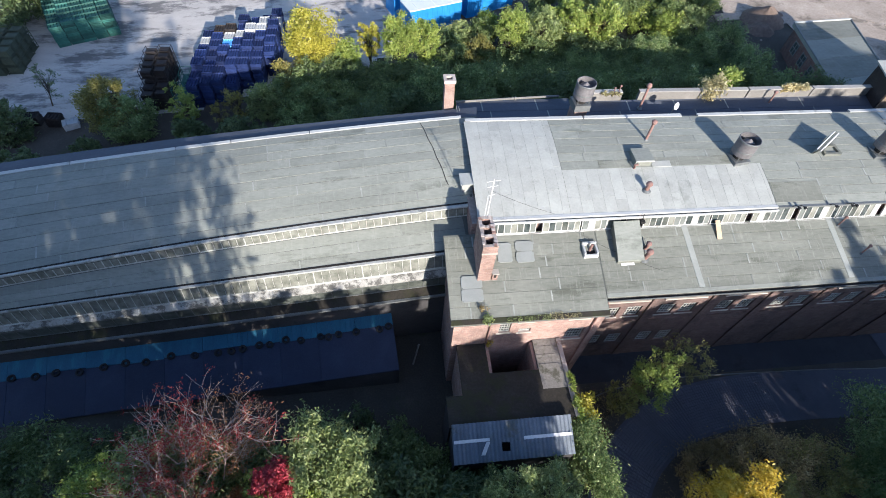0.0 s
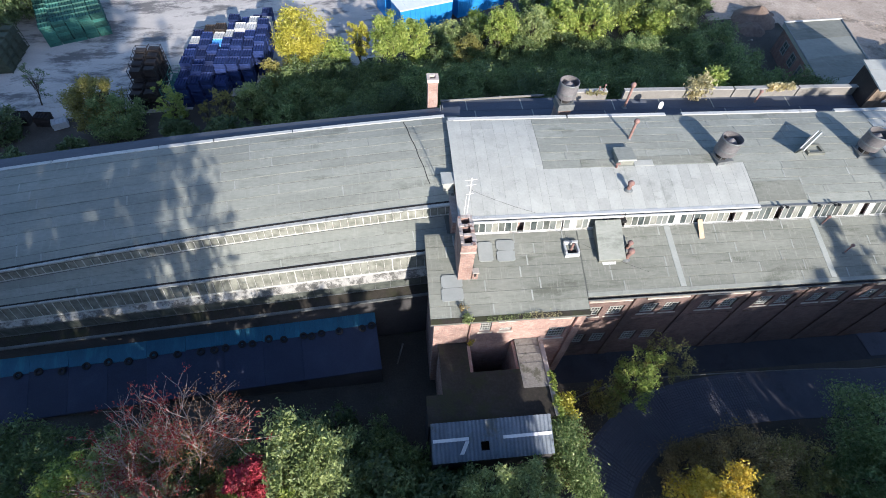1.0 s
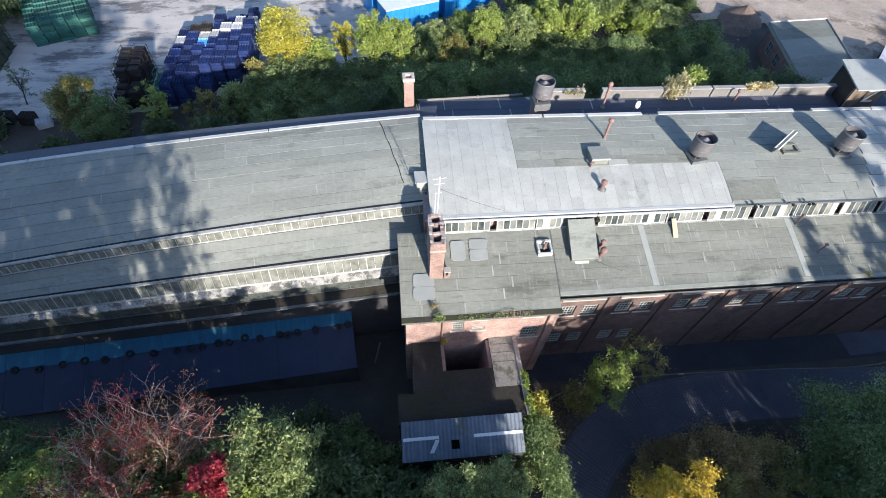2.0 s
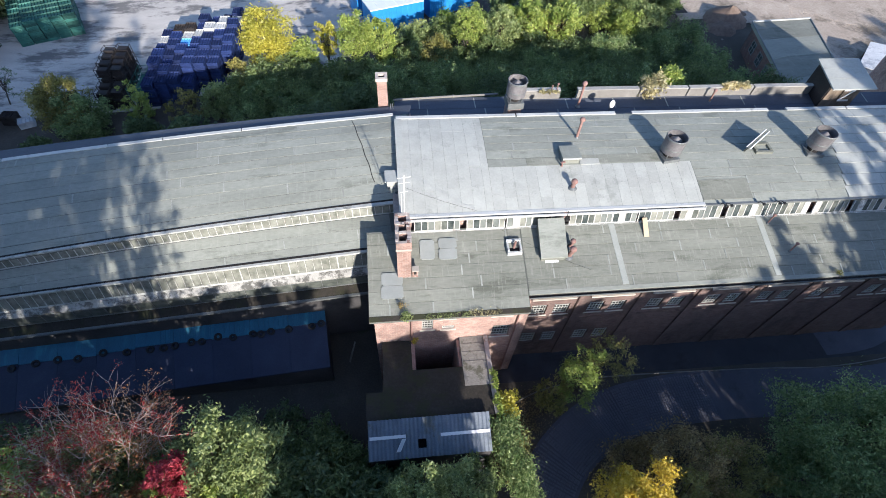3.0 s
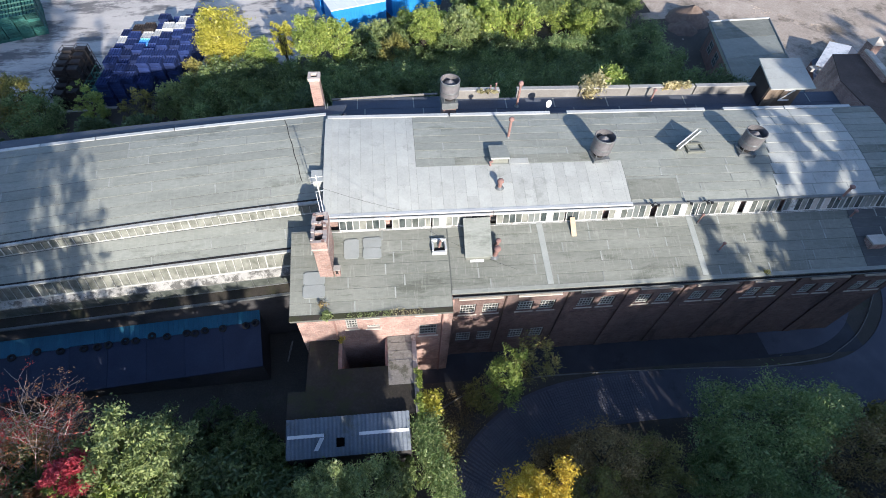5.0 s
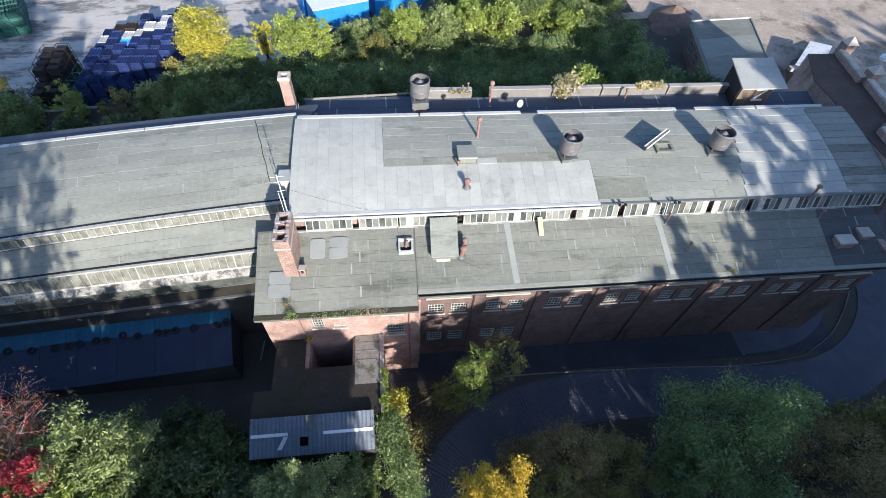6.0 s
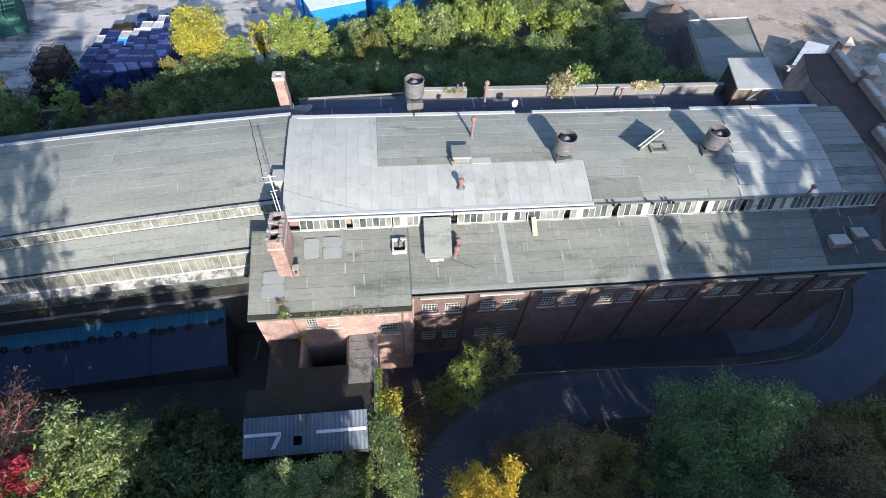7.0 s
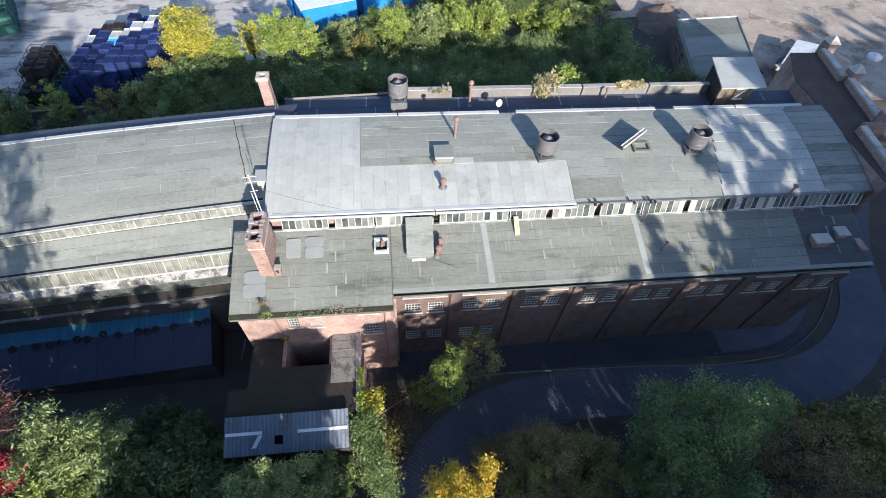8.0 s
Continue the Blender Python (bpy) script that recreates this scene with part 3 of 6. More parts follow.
part("wall", block((36.6, 37.0, 2.02, 15.0, 3.7, 13.0)), BRICK, hall)
part("wall", block((2.3, 10.0, 15.4, 15.7, 4.0, 14.25)), BRICK, hall)
part("wall", block((10.0, 37.0, 14.85, 15.2, 4.0, 14.1)), BRICK, hall)
part("wall", block((1.9, 2.3, 5.2, 14.9, 8.0, 14.4)), BRICK, hall)
part("wall", block((2.2, 37.0, 5.45, 5.6, 12.6, 14.45)), BRICK, hall)
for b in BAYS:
    part("pilaster", block((b - 0.32, b + 0.18, 1.57, 1.62, 3.7, 12.42)), BRICK_SHADED, hall)
    bm = bar([(b - 0.38, 1.57, 12.35), (b - 0.38, 1.57, 4.1)], 0.035)
    part("downpipe", bm, PIPE_BROWN, hall)
for x in (2.55, 8.35):
    part("downpipe", bar([(x, 0.56, 12.05), (x, 0.56, 9.0), (x, 0.56, 4.2)], 0.05), RUST, hall)
for x in BAYS:
    part("band", block((x + 0.3, x + 2.85, 1.5, 1.62, 11.3, 11.41)), STONE, hall, "pale stone band under the small windows")
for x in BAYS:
    part("ledge", block((x + 0.2, x + 2.9, 1.55, 1.62, 8.95, 9.04)), BRICK_SHADED, hall)

# lower roof: one plane, the projecting block's eave further out
part("roof", shell(low_roof, [8.86, 37.2], [1.3, 5.05], 0.2), FELT_SEAM, hall, "shallow lower roof of weathered felt")
part("roof", shell(low_roof, [0.38, 8.85], [0.38, 5.05], 0.2), FELT_SEAM, hall)
felt_rows(low_roof, 0.4, 8.83, [0.62 + 0.62 * k for k in range(8)], (2.2, 5.0), (FELT_DARK,), hall, rng)
felt_rows(low_roof, 8.9, 33.3, [1.45 + 0.588 * k for k in range(7)], (2.4, 5.5), (FELT_DARK,), hall, rng)
# darker felt from x = 33.3 to the lower roof's end
felt_rows(low_roof, 33.32, 37.15, [1.45 + 0.588 * k for k in range(7)], (3.0, 5.0), (FELT_END,), hall, rng)
strip_piece("eave_strip", low_roof, 0.38, 8.85, 0.36, 0.62, MOSSY, hall, 0.03, 0.02, label="moss-grown eave strip")
strip_piece("eave_strip", low_roof, 8.87, 37.2, 1.24, 1.46, FELT, hall, 0.03, 0.02)
for x in (14.0, 23.0):
    strip_piece("cover_strip", lambda a, b: low_roof(x + (a - x) + 0.12 * (b - 4.5) * -0.4, b), x, x + 0.34, 1.5, 4.95, FELT_PALE, hall, 0.03, 0.004)
part("gutter", block((8.9, 37.2, 1.12, 1.26, 12.28, 12.34)), SOOT_SHADOW, hall, "dark gutter trough behind a pale lip")
part("gutter_lip", block((8.9, 37.2, 1.09, 1.12, 12.28, 12.39)), GUTTER, hall)
part("fascia", block((8.9, 37.2, 1.3, 1.6, 12.28, 12.3)), STONE, hall)
part("fascia", block((0.4, 8.85, 0.42, 0.66, 11.95, 12.08)), STONE, hall)

# clerestory of sloping windows
FOOT, HEAD = (4.99, 13.6), (5.3, 14.48)


def sloped(surface_pts, x0, x1, f0, f1, t0, t1):
    """A block on a sloping window plane between fractions of its height."""
    (fy, fz), (hy, hz) = surface_pts
    ny, nz = -(hz - fz), hy - fy
    k = math.hypot(ny, nz)
    ny, nz = ny / k, nz / k
    at = lambda x, f, t: (x, fy + (hy - fy) * f + ny * t, fz + (hz - fz) * f + nz * t)
    return [at(x0, f0, t0), at(x1, f0, t0), at(x1, f0, t1), at(x0, f0, t1)], [at(x0, f1, t0), at(x1, f1, t0), at(x1, f1, t1), at(x0, f1, t1)]


part("sill_board", block((2.3, 37.0, 4.9, 5.05, 13.5, 13.64)), PAINT, hall)
x = 3.0
while x < 36.2:
    n = rng.choice((4, 5, 6, 7))
    w = 0.36
    cells = [(x + i * w + 0.02, x + (i + 1) * w - (0.02 if i < n - 1 else 0.07), 0.1, 0.9) for i in range(n)]
    bm = wall_bm("x", x - 0.02, x + n * w - 0.03, 0.0, 1.0, -0.03, 0.05, cells)
    (fy, fz), (hy, hz) = FOOT, HEAD
    long = math.hypot(hz - fz, hy - fy)
    for v in bm.verts:
        f, t = v.co.z, -v.co.y
        v.co = (v.co.x, fy + (hy - fy) * f - (hz - fz) / long * t, fz + (hz - fz) * f + (hy - fy) / long * t)
    bmesh.ops.recalc_face_normals(bm, faces=bm.faces)
    ob = part("clerestory_window", bm, PAINT, hall, "flaking white window strip with some boarded panes")
    for i in range(n):
        bm = bmesh.new()
        hexa(bm, *sloped((FOOT, HEAD), x + i * w + 0.02, x + (i + 1) * w - 0.03, 0.1, 0.9, 0.01, 0.0))
        bmesh.ops.recalc_face_normals(bm, faces=bm.faces)
        part("pane", bm, rng.choice((GLASS, GLASS_DIM, GLASS_PALE, GLASS_DUSTY, GLASS_DUSTY, PAINT if rng.random() < 0.4 else GLASS_PALE, BOARD if rng.random() < 0.12 else GLASS, PAINT if x > 11 and rng.random() < 0.35 else GLASS, STONE if rng.random() < 0.2 else GLASS_PALE)), ob)
    x += n * w + rng.choice((0.0, 0.08, 0.35))

# upper roof: low barrel with zinc and felt
part("roof", shell(high_roof, [2.25, 38.1], span(5.28, 12.1, 10), 0.16), FELT_SEAM, hall, "low barrel roof of grey felt and zinc sheets")


rows_v = [5.3 + 0.556 * k for k in range(5)] + [8.08 + 0.571 * k for k in range(8)]
for v0, v1 in zip(rows_v, rows_v[1:]):
    felt_rows(high_roof, 19.47 if v1 < 8.1 else 7.37, 28.48 + 0.17 * (v0 - 5.3), [v0, v1], (2.6, 5.5), (FELT,), hall, rng)
felt_rows(high_roof, 35.12, 38.05, rows_v, (4, 5), (FELT, FELT, FELT_DARK), hall, rng)


def zinc_field(x0, x1, y0, y1, rows):
    """Zinc sheets with upright welts; each sheet is a piece of its own."""
    x = x0
    while x < x1 - 0.1:
        e = min(x + rng.uniform(0.62, 0.72), x1)
        cuts = [y0] + sorted(y0 + (y1 - y0) * (k + rng.uniform(0.2, 0.8)) / rows for k in range(rows)) + [y1] if rows else [y0, y1]
        cuts = [c for i, c in enumerate(cuts) if i == 0 or c - cuts[i - 1] > 0.5 or i == len(cuts) - 1]
        for a, b in zip(cuts, cuts[1:]):
            n = max(2, int((b - a) / 0.45))
            bm = bmesh.new()
            vs = span(a, b - 0.012, n)
            top = [[bm.verts.new(high_roof(u, v) + Vector((0, 0, h))) for u, h in ((x + 0.002, 0.027), (x + 0.014, 0.027), (x + 0.02, 0.016), (e - 0.003, 0.016))] for v in vs]
            for p, q in zip(top, top[1:]):
                for i in range(3):
                    bm.faces.new((p[i], p[i + 1], q[i + 1], q[i]))
            ends = [[bm.verts.new(Vector(v.co) - Vector((0, 0, 0.03))) for v in row] for row in (top[0], top[-1])]
            for row, low, flip in ((top[0], ends[0], 1), (top[-1], ends[1], -1)):
                for i in range(3):
                    bm.faces.new((row[i], low[i], low[i + 1], row[i + 1])[::flip])
            part("zinc_sheet", bm, ZINC, hall)
        x = e


for x0, x1, y0, y1 in ((2.3, 7.35, 5.32, 12.0), (7.36, 19.45, 5.32, 8.08), (29.4, 35.1, 5.34, 12.0)):
    part("underlay", shell(lambda u, v: high_roof(u, v) + Vector((0, 0, 0.01)), [x0, x1], span(y0, y1, 8), 0.006), ZINC_SEAM, hall)
zinc_field(2.3, 7.35, 5.3, 12.0, 3)
zinc_field(7.35, 19.45, 5.3, 8.08, 1)
for k in range(9):
    v0, v1 = 5.32 + 0.742 * k, 5.32 + 0.742 * (k + 1)
    u, end = 28.5 + 0.17 * (v0 - 5.3), 35.05
    while u < end - 0.3:
        e = min(u + rng.uniform(0.9, 2.6), end)
        strip_piece("zinc_sheet", high_roof, u, e - 0.022, v0, v1 - 0.035, ZINC, hall, 0.02, 0.03)
        u = e
strip_piece("zinc_border", high_roof, 35.07, 35.26, 5.32, 11.95, FLASHING, hall, 0.03, 0.0)
part("eave_flashing", block((2.25, 19.5, 5.17, 5.36, 14.5, 14.65)), FLASHING, hall, "pale metal eave flashing")
part("gutter", block((2.25, 19.5, 5.06, 5.17, 14.42, 14.47)), SOOT_SHADOW, hall, "dark gutter trough behind a pale lip")
part("gutter_lip", block((2.25, 19.5, 5.0, 5.06, 14.42, 14.58)), FLASHING, hall)
part("eave_flashing", block((19.5, 38.1, 5.16, 5.32, 14.5, 14.62)), GUTTER, hall)
for a, b in ((2.3, 9.6), (9.7, 16.0), (17.1, 26.3), (27.6, 31.8), (31.9, 36.6)):
    part("ridge_flashing", block((a, b, 12.02, 12.26, 15.6, 15.72)), FLASHING, hall, "pale metal ridge flashing")
part("joint_flashing", shell(lambda u, v: high_roof(u, v) + Vector((0, 0, 0.06)), [2.2, 2.62], span(5.3, 12.0, 8), 0.06), ZINC, hall)
# back strip behind the ridge, its shade put into the dark blue felt
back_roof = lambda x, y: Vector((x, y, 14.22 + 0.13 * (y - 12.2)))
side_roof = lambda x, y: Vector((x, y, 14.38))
part("roof", shell(back_roof, [10.0, 38.1], [12.2, 13.6, 15.2], 0.2), FELT_SHADE, hall, "narrow rear roof strip of felt tinted blue-grey for shade")
part("roof", shell(side_roof, [2.3, 10.0], [12.2, 13.6, 15.8], 0.15), FELT_SHADE, hall)
felt_rows(back_roof, 10.05, 38.0, [12.3, 13.25, 14.2], (3.0, 6.0), (FELT_SHADE,), hall, rng)
felt_rows(back_roof, 10.05, 38.0, [14.2, 15.1], (3.0, 6.0), (FELT_SHADE,), hall, rng)
felt_rows(side_roof, 2.35, 9.98, [12.3, 13.45, 14.6, 15.75], (3.0, 6.0), (FELT_SHADE,), hall, rng)
part("ridge_wall", block((2.3, 38.1, 12.06, 12.24, 14.3, 15.6)), FELT_SHADE, hall)
part("edge_pipe", bar([(2.25, 15.5, 14.5), (5.6, 15.68, 14.53), (9.3, 15.85, 14.56)], 0.075, 8), KERB, hall, "pale pipe along the rear roof edge")
part("pipe_collar", bar([(6.2, 15.71, 14.53), (6.32, 15.72, 14.53)], 0.12, 8), KERB, hall)
for a, b in ((10.4, 13.4), (14.6, 18.9), (19.0, 22.4), (22.5, 27.2), (27.3, 33.6)):
    part("parapet", block((a, b, 15.16, 15.38, 14.4, 15.24)), KERB, hall, "weathered rear parapet with pale coping")
    part("coping", block((a - 0.03, b - 0.04, 15.1, 15.44, 15.24, 15.3)), CONCRETE, hall)

# ---- left wing ----
LONG = 40.0
old_wing = thing("factory_wing", (-15.0, 8.0, 4.0), "long curved factory wing with barrel roof and two window strips", "factory")


def wing_shell(at, d0, d1, nd, thick, s1=LONG, ns=24):
    def grid(u, v):
        return at(wing_start(v) + (s1 - wing_start(v)) * u, v)
    return shell(grid, span(1, 0, ns), span(d0, d1, nd), thick)


part("roof", wing_shell(wing_high, -0.15, 6.2, 10, 0.15), FELT_SEAM, old_wing, "low barrel roof of grey-green felt strips")
felt_rows(wing_high, wing_start, LONG, [-0.12 + 0.63 * k for k in range(11)], (3.5, 7.0), (FELT,), old_wing, rng, cuts=2)
part("roof", wing_shell(lambda s, d: wing(s, d, 14.5 - 0.16 * (d - 6.3)), 6.35, 7.5, 2, 0.15), FELT_SHADE, old_wing, "rear roof slope with shade tinted into its felt")
s = -1.4
for w in (9.0, 4.6, 3.2, 6.0, 8.0, 8.0):
    part("ridge_flashing", shell(lambda u, v: wing(u, 6.12 + v, 14.66 + 0.02 * v), span(s + w - 0.06, s, 4), [0, 0.22], 0.1), FLASHING, old_wing, "pale metal ridge flashing")
    s += w
part("eave_flashing", wing_shell(lambda s, d: wing(s, d, 13.55), -0.26, -0.05, 1, 0.1), EDGE, old_wing, "mottled weathered eave edge")
# black strips painting the roof edge's shadow behind both eave boards
part("edge_gap", wing_shell(lambda s, d: wing(s, d, 13.57), -0.05, 0.06, 1, 0.03), SOOT_SHADOW, old_wing)
part("edge_gap", wing_shell(lambda s, d: wing(s, d, 12.02), -2.1, -1.98, 1, 0.03), SOOT_SHADOW, old_wing)
part("roof", wing_shell(wing_mid, -2.15, -0.15, 3, 0.16), FELT_SEAM, old_wing, "middle roof strip of weathered felt")
felt_rows(wing_mid, lambda d: -0.2, LONG, [-2.1, -1.47, -0.84, -0.2], (3.5, 7.0), (FELT,), old_wing, rng, cuts=2)
part("eave_flashing", wing_shell(lambda s, d: wing(s, d, 11.98), -2.26, -2.1, 1, 0.12), EDGE, old_wing, "mottled lower eave edge")


def wing_glazing(d0, z0, d1, z1, step, s0, s1, glass, bars=None):
    """A strip of leaning panes with white bars along the wing."""
    s = s0
    while s < s1:
        n = 6
        quad = lambda a, b, f0, f1, t: [wing(a, d0 + (d1 - d0) * f0 - t, z0 + (z1 - z0) * f0), wing(b, d0 + (d1 - d0) * f0 - t, z0 + (z1 - z0) * f0), wing(b, d0 + (d1 - d0) * f1 - t, z0 + (z1 - z0) * f1), wing(a, d0 + (d1 - d0) * f1 - t, z0 + (z1 - z0) * f1)]
        cells = [(s + i * step + (0.014 if i else 0.03), s + (i + 1) * step - (0.014 if i < n - 1 else 0.03), 0.08, 0.9) for i in range(n)]
        bm = wall_bm("x", s, s + n * step, 0.0, 1.0, -0.05, 0.03, cells)
        for v in bm.verts:
            v.co = wing(v.co.x, d0 + (d1 - d0) * v.co.z + v.co.y, z0 + (z1 - z0) * v.co.z)
        bmesh.ops.recalc_face_normals(bm, faces=bm.faces)
        ob = part("clerestory_window", bm, bars or WING_PAINT, old_wing, "white-barred window strip with dusty panes")
        for i in range(n):
            bm = bmesh.new()
            hexa(bm, quad(s + i * step + 0.025, s + (i + 1) * step - 0.025, 0.08, 0.9, 0), quad(s + i * step + 0.025, s + (i + 1) * step - 0.025, 0.08, 0.9, 0.01))
            bmesh.ops.recalc_face_normals(bm, faces=bm.faces)
            part("pane", bm, rng.choice(glass), ob)
        s += n * step


wing_glazing(-0.2, 12.72, 0.0, 13.4, 0.42, -0.7, 34.0, (GLASS_DUSTY,))
wing_glazing(-2.25, 10.62, -1.75, 11.75, 0.46, 0.3, 34.0, (GLASS_DUSTY,))
part("sill_slope", wing_shell(lambda s, d: wing(s, d, 10.62 + 0.75 * (d + 2.25)), -2.62, -2.25, 1, 0.12), WHITEWASH, old_wing, "whitewashed sloping ledge below the panes")
wing_glazing(-2.5, 9.3, -2.5, 10.15, 0.9, 0.6, 34.0, (GLASS_DIM,), GUTTER)
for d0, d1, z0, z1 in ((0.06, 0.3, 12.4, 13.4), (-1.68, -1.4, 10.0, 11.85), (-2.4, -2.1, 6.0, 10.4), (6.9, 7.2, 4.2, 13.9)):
    part("wall", wing_shell(lambda s, d: wing(s, d, z1), d0, d1, 1, z1 - z0, ns=20), BRICK if d0 > 0 else SHADE_WALL, old_wing)
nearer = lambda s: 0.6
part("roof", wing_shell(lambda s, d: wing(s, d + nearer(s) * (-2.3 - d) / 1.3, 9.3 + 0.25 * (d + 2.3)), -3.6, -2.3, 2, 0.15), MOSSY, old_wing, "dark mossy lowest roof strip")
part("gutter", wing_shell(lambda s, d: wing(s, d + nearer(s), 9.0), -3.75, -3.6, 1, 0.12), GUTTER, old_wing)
part("wall", wing_shell(lambda s, d: wing(s, d + nearer(s), 8.85), -3.5, -3.2, 1, 4.9, ns=20), SHADE_WALL, old_wing, "rendered wall darkened for its deep shade")

# lean-to with teal and dark blue sheets
lean_to = thing("lean_to_roof", (-14.0, 3.0, 4.0), "long low lean-to roofed in teal and dark blue sheets", "shed")
def lean(s, d):
    fall = -0.1 * (s - 4.15)
    return Vector((1.4 - s - 0.1 * (d + 3.6), 4.27 - 0.1 * (s - 4.15) + d + 3.6 - 0.7 * fall, 7.6 + fall + 0.35 * (d + 3.6)))


s = 4.12
while s < LONG:
    strip_piece("teal_sheet", lean, s, s + 2.3, -4.68 + 0.07 * math.sin(2 * s), -3.6, TEAL, lean_to, 0.06, 0.02, 2)
    strip_piece("blue_sheet", lean, s, s + 2.3, -7.2, -4.55, NAVY, lean_to, 0.03, 0.01, 2)
    s += 2.32
part("frame", shell(lean, span(LONG, 4.12, 16), [-7.2, -3.55], 0.1), NAVY, lean_to)
part("front_wall", shell(lambda s, d: lean(s, d) - Vector((0, 0, 0.12)), span(LONG, 4.17, 16), [-7.1, -6.9], 2.2), SHADE_WALL, lean_to)
part("end_wall", shell(lambda s, d: lean(s, d) - Vector((0, 0, 0.12)), [4.32, 4.2], [-6.85, -3.6], 2.6), SHADE_WALL, lean_to)
for k in range(34):
    s = 4.3 + 0.3 * k
    part("sheet_rib", bar([lean(s, -4.6) + Vector((0, 0, 0.075)), lean(s, -3.65) + Vector((0, 0, 0.075))], 0.022, 5), TEAL, lean_to)
tyre = bmesh.new()
rings = lathe(tyre, [(0.16 + 0.08 * math.cos(k * math.tau / 8), 0.07 + 0.075 * math.sin(k * math.tau / 8)) for k in range(9)], sides=18)
bmesh.ops.remove_doubles(tyre, verts=tyre.verts, dist=0.001)
bmesh.ops.recalc_face_normals(tyre, faces=tyre.faces)
tyre_me = mesh_of(tyre, TYRE, True)
for s in (4.4, 5.0, 6.4, 7.5, 8.1, 8.6, 9.8, 10.7, 11.7, 12.3, 13.3, 14.0, 14.8, 16.2, 17.6, 19.1, 20.3, 21.6, 23.0, 24.4, 25.6, 27.0):
    p = lean(s, -4.75 + rng.uniform(-0.12, 0.12))
    ob = tagged(new("tyre", tyre_me), "worn black tyre weighing down the roof sheets", "tyre", "tyres on the lean-to")
    ob.matrix_world = Matrix.Translation(p + Vector((0, 0, 0.07))) @ pose(0, 0, 0, 19, 0, rng.uniform(0, 90))


# ---- front block: low flat roofs, court, sheet-roofed shed ----
LITTER = surface("leaf_strewn_felt", (0.1, 0.093, 0.083), (0.2, 0.187, 0.17), (0.33, 0.31, 0.28), 7, 1.2, 0.95, bump=0.7, stain=(0.05, 0.05, 0.03), stain_scale=1.2, stain_cut=0.52)
low_block = thing("flat_roofed_annex", (3.4, -1.8, 4.0), "low brick annex with mossy flat roof round a small court", "annex")
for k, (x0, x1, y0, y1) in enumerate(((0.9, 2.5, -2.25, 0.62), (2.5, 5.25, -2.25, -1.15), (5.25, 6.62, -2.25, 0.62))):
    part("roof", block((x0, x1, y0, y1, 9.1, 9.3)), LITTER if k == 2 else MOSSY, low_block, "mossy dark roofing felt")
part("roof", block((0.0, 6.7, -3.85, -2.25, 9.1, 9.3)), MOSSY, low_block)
for x0, x1, y0, y1 in ((6.62, 6.86, -3.85, 0.6),):
    part("parapet", block((x0, x1, y0, y1, 9.1, 9.36)), MORTAR, low_block, "crumbling parapet edge")
# walls in front of y = 0 get the shade-darkened render
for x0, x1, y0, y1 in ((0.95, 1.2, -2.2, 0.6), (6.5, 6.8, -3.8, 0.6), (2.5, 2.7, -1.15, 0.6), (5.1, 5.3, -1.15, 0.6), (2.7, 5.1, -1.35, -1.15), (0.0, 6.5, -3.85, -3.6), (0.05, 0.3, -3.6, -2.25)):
    part("wall", block((x0, x1, y0, y1, 3.6, 9.1)), SHADE_WALL if y1 < 0 else BRICK, low_block)
for y in (-0.9, -0.35, 0.15):
    part("felt_seam", block((5.32, 6.6, y, y + 0.05, 9.3, 9.316)), LITTER, low_block)

shed = thing("sheet_roofed_shed", (3.2, -4.7, 4.0), "shed with grey profiled sheet roof and white strips", "shed")
shed_roof = lambda x, y: Vector((x, y, 9.62 + 0.42 * (y + 3.82)))
rng = random.Random(9)
x = 0.08
while x < 6.2:
    bm = bmesh.new()
    wave = [(x + 0.41 * i / 8, 0.035 * (1 if i % 4 in (1, 2) else 0)) for i in range(9)]
    hole = 2.6 < x + 0.2 < 3.05
    for ya, yb in (((-5.55, -5.15), (-4.75, -3.8)) if hole else ((-5.55, -3.8),)):
        rows = [[bm.verts.new(shed_roof(u, v) + Vector((0, 0, h + t))) for u, h in wave] for v, t in ((ya, 0), (yb, 0), (yb, -0.03), (ya, -0.03))]
        for p, q in zip(rows, rows[1:] + rows[:1]):
            for i in range(8):
                bm.faces.new((p[i], p[i + 1], q[i + 1], q[i]))
    bmesh.ops.recalc_face_normals(bm, faces=bm.faces)
    part("roof_sheet", bm, CORRUGATED, shed)
    x += 0.412
for a, b, y0, y1 in ((0.15, 1.95, -4.66, -4.52), (3.7, 6.2, -4.72, -4.58)):
    strip_piece("white_strip", shed_roof, a, b, y0, y1, STRIPE, shed, 0.05, 0.0, label="white-painted strip")
bm = bmesh.new()
slab(bm, [shed_roof(*p) + Vector((0, 0, 0.06)) for p in ((1.45, -5.25), (1.66, -5.25), (1.97, -4.7), (1.76, -4.7))], 0.03)
part("white_strip", bm, STRIPE, shed)
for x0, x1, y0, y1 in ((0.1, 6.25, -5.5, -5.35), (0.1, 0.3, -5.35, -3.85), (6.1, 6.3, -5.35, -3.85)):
    part("wall", block((x0, x1, y0, y1, 3.5, 8.85)), SHADE_WALL, shed)
part("floor", block((0.3, 6.1, -5.3, -3.9, 8.2, 8.3)), SOOT_SHADOW, shed)

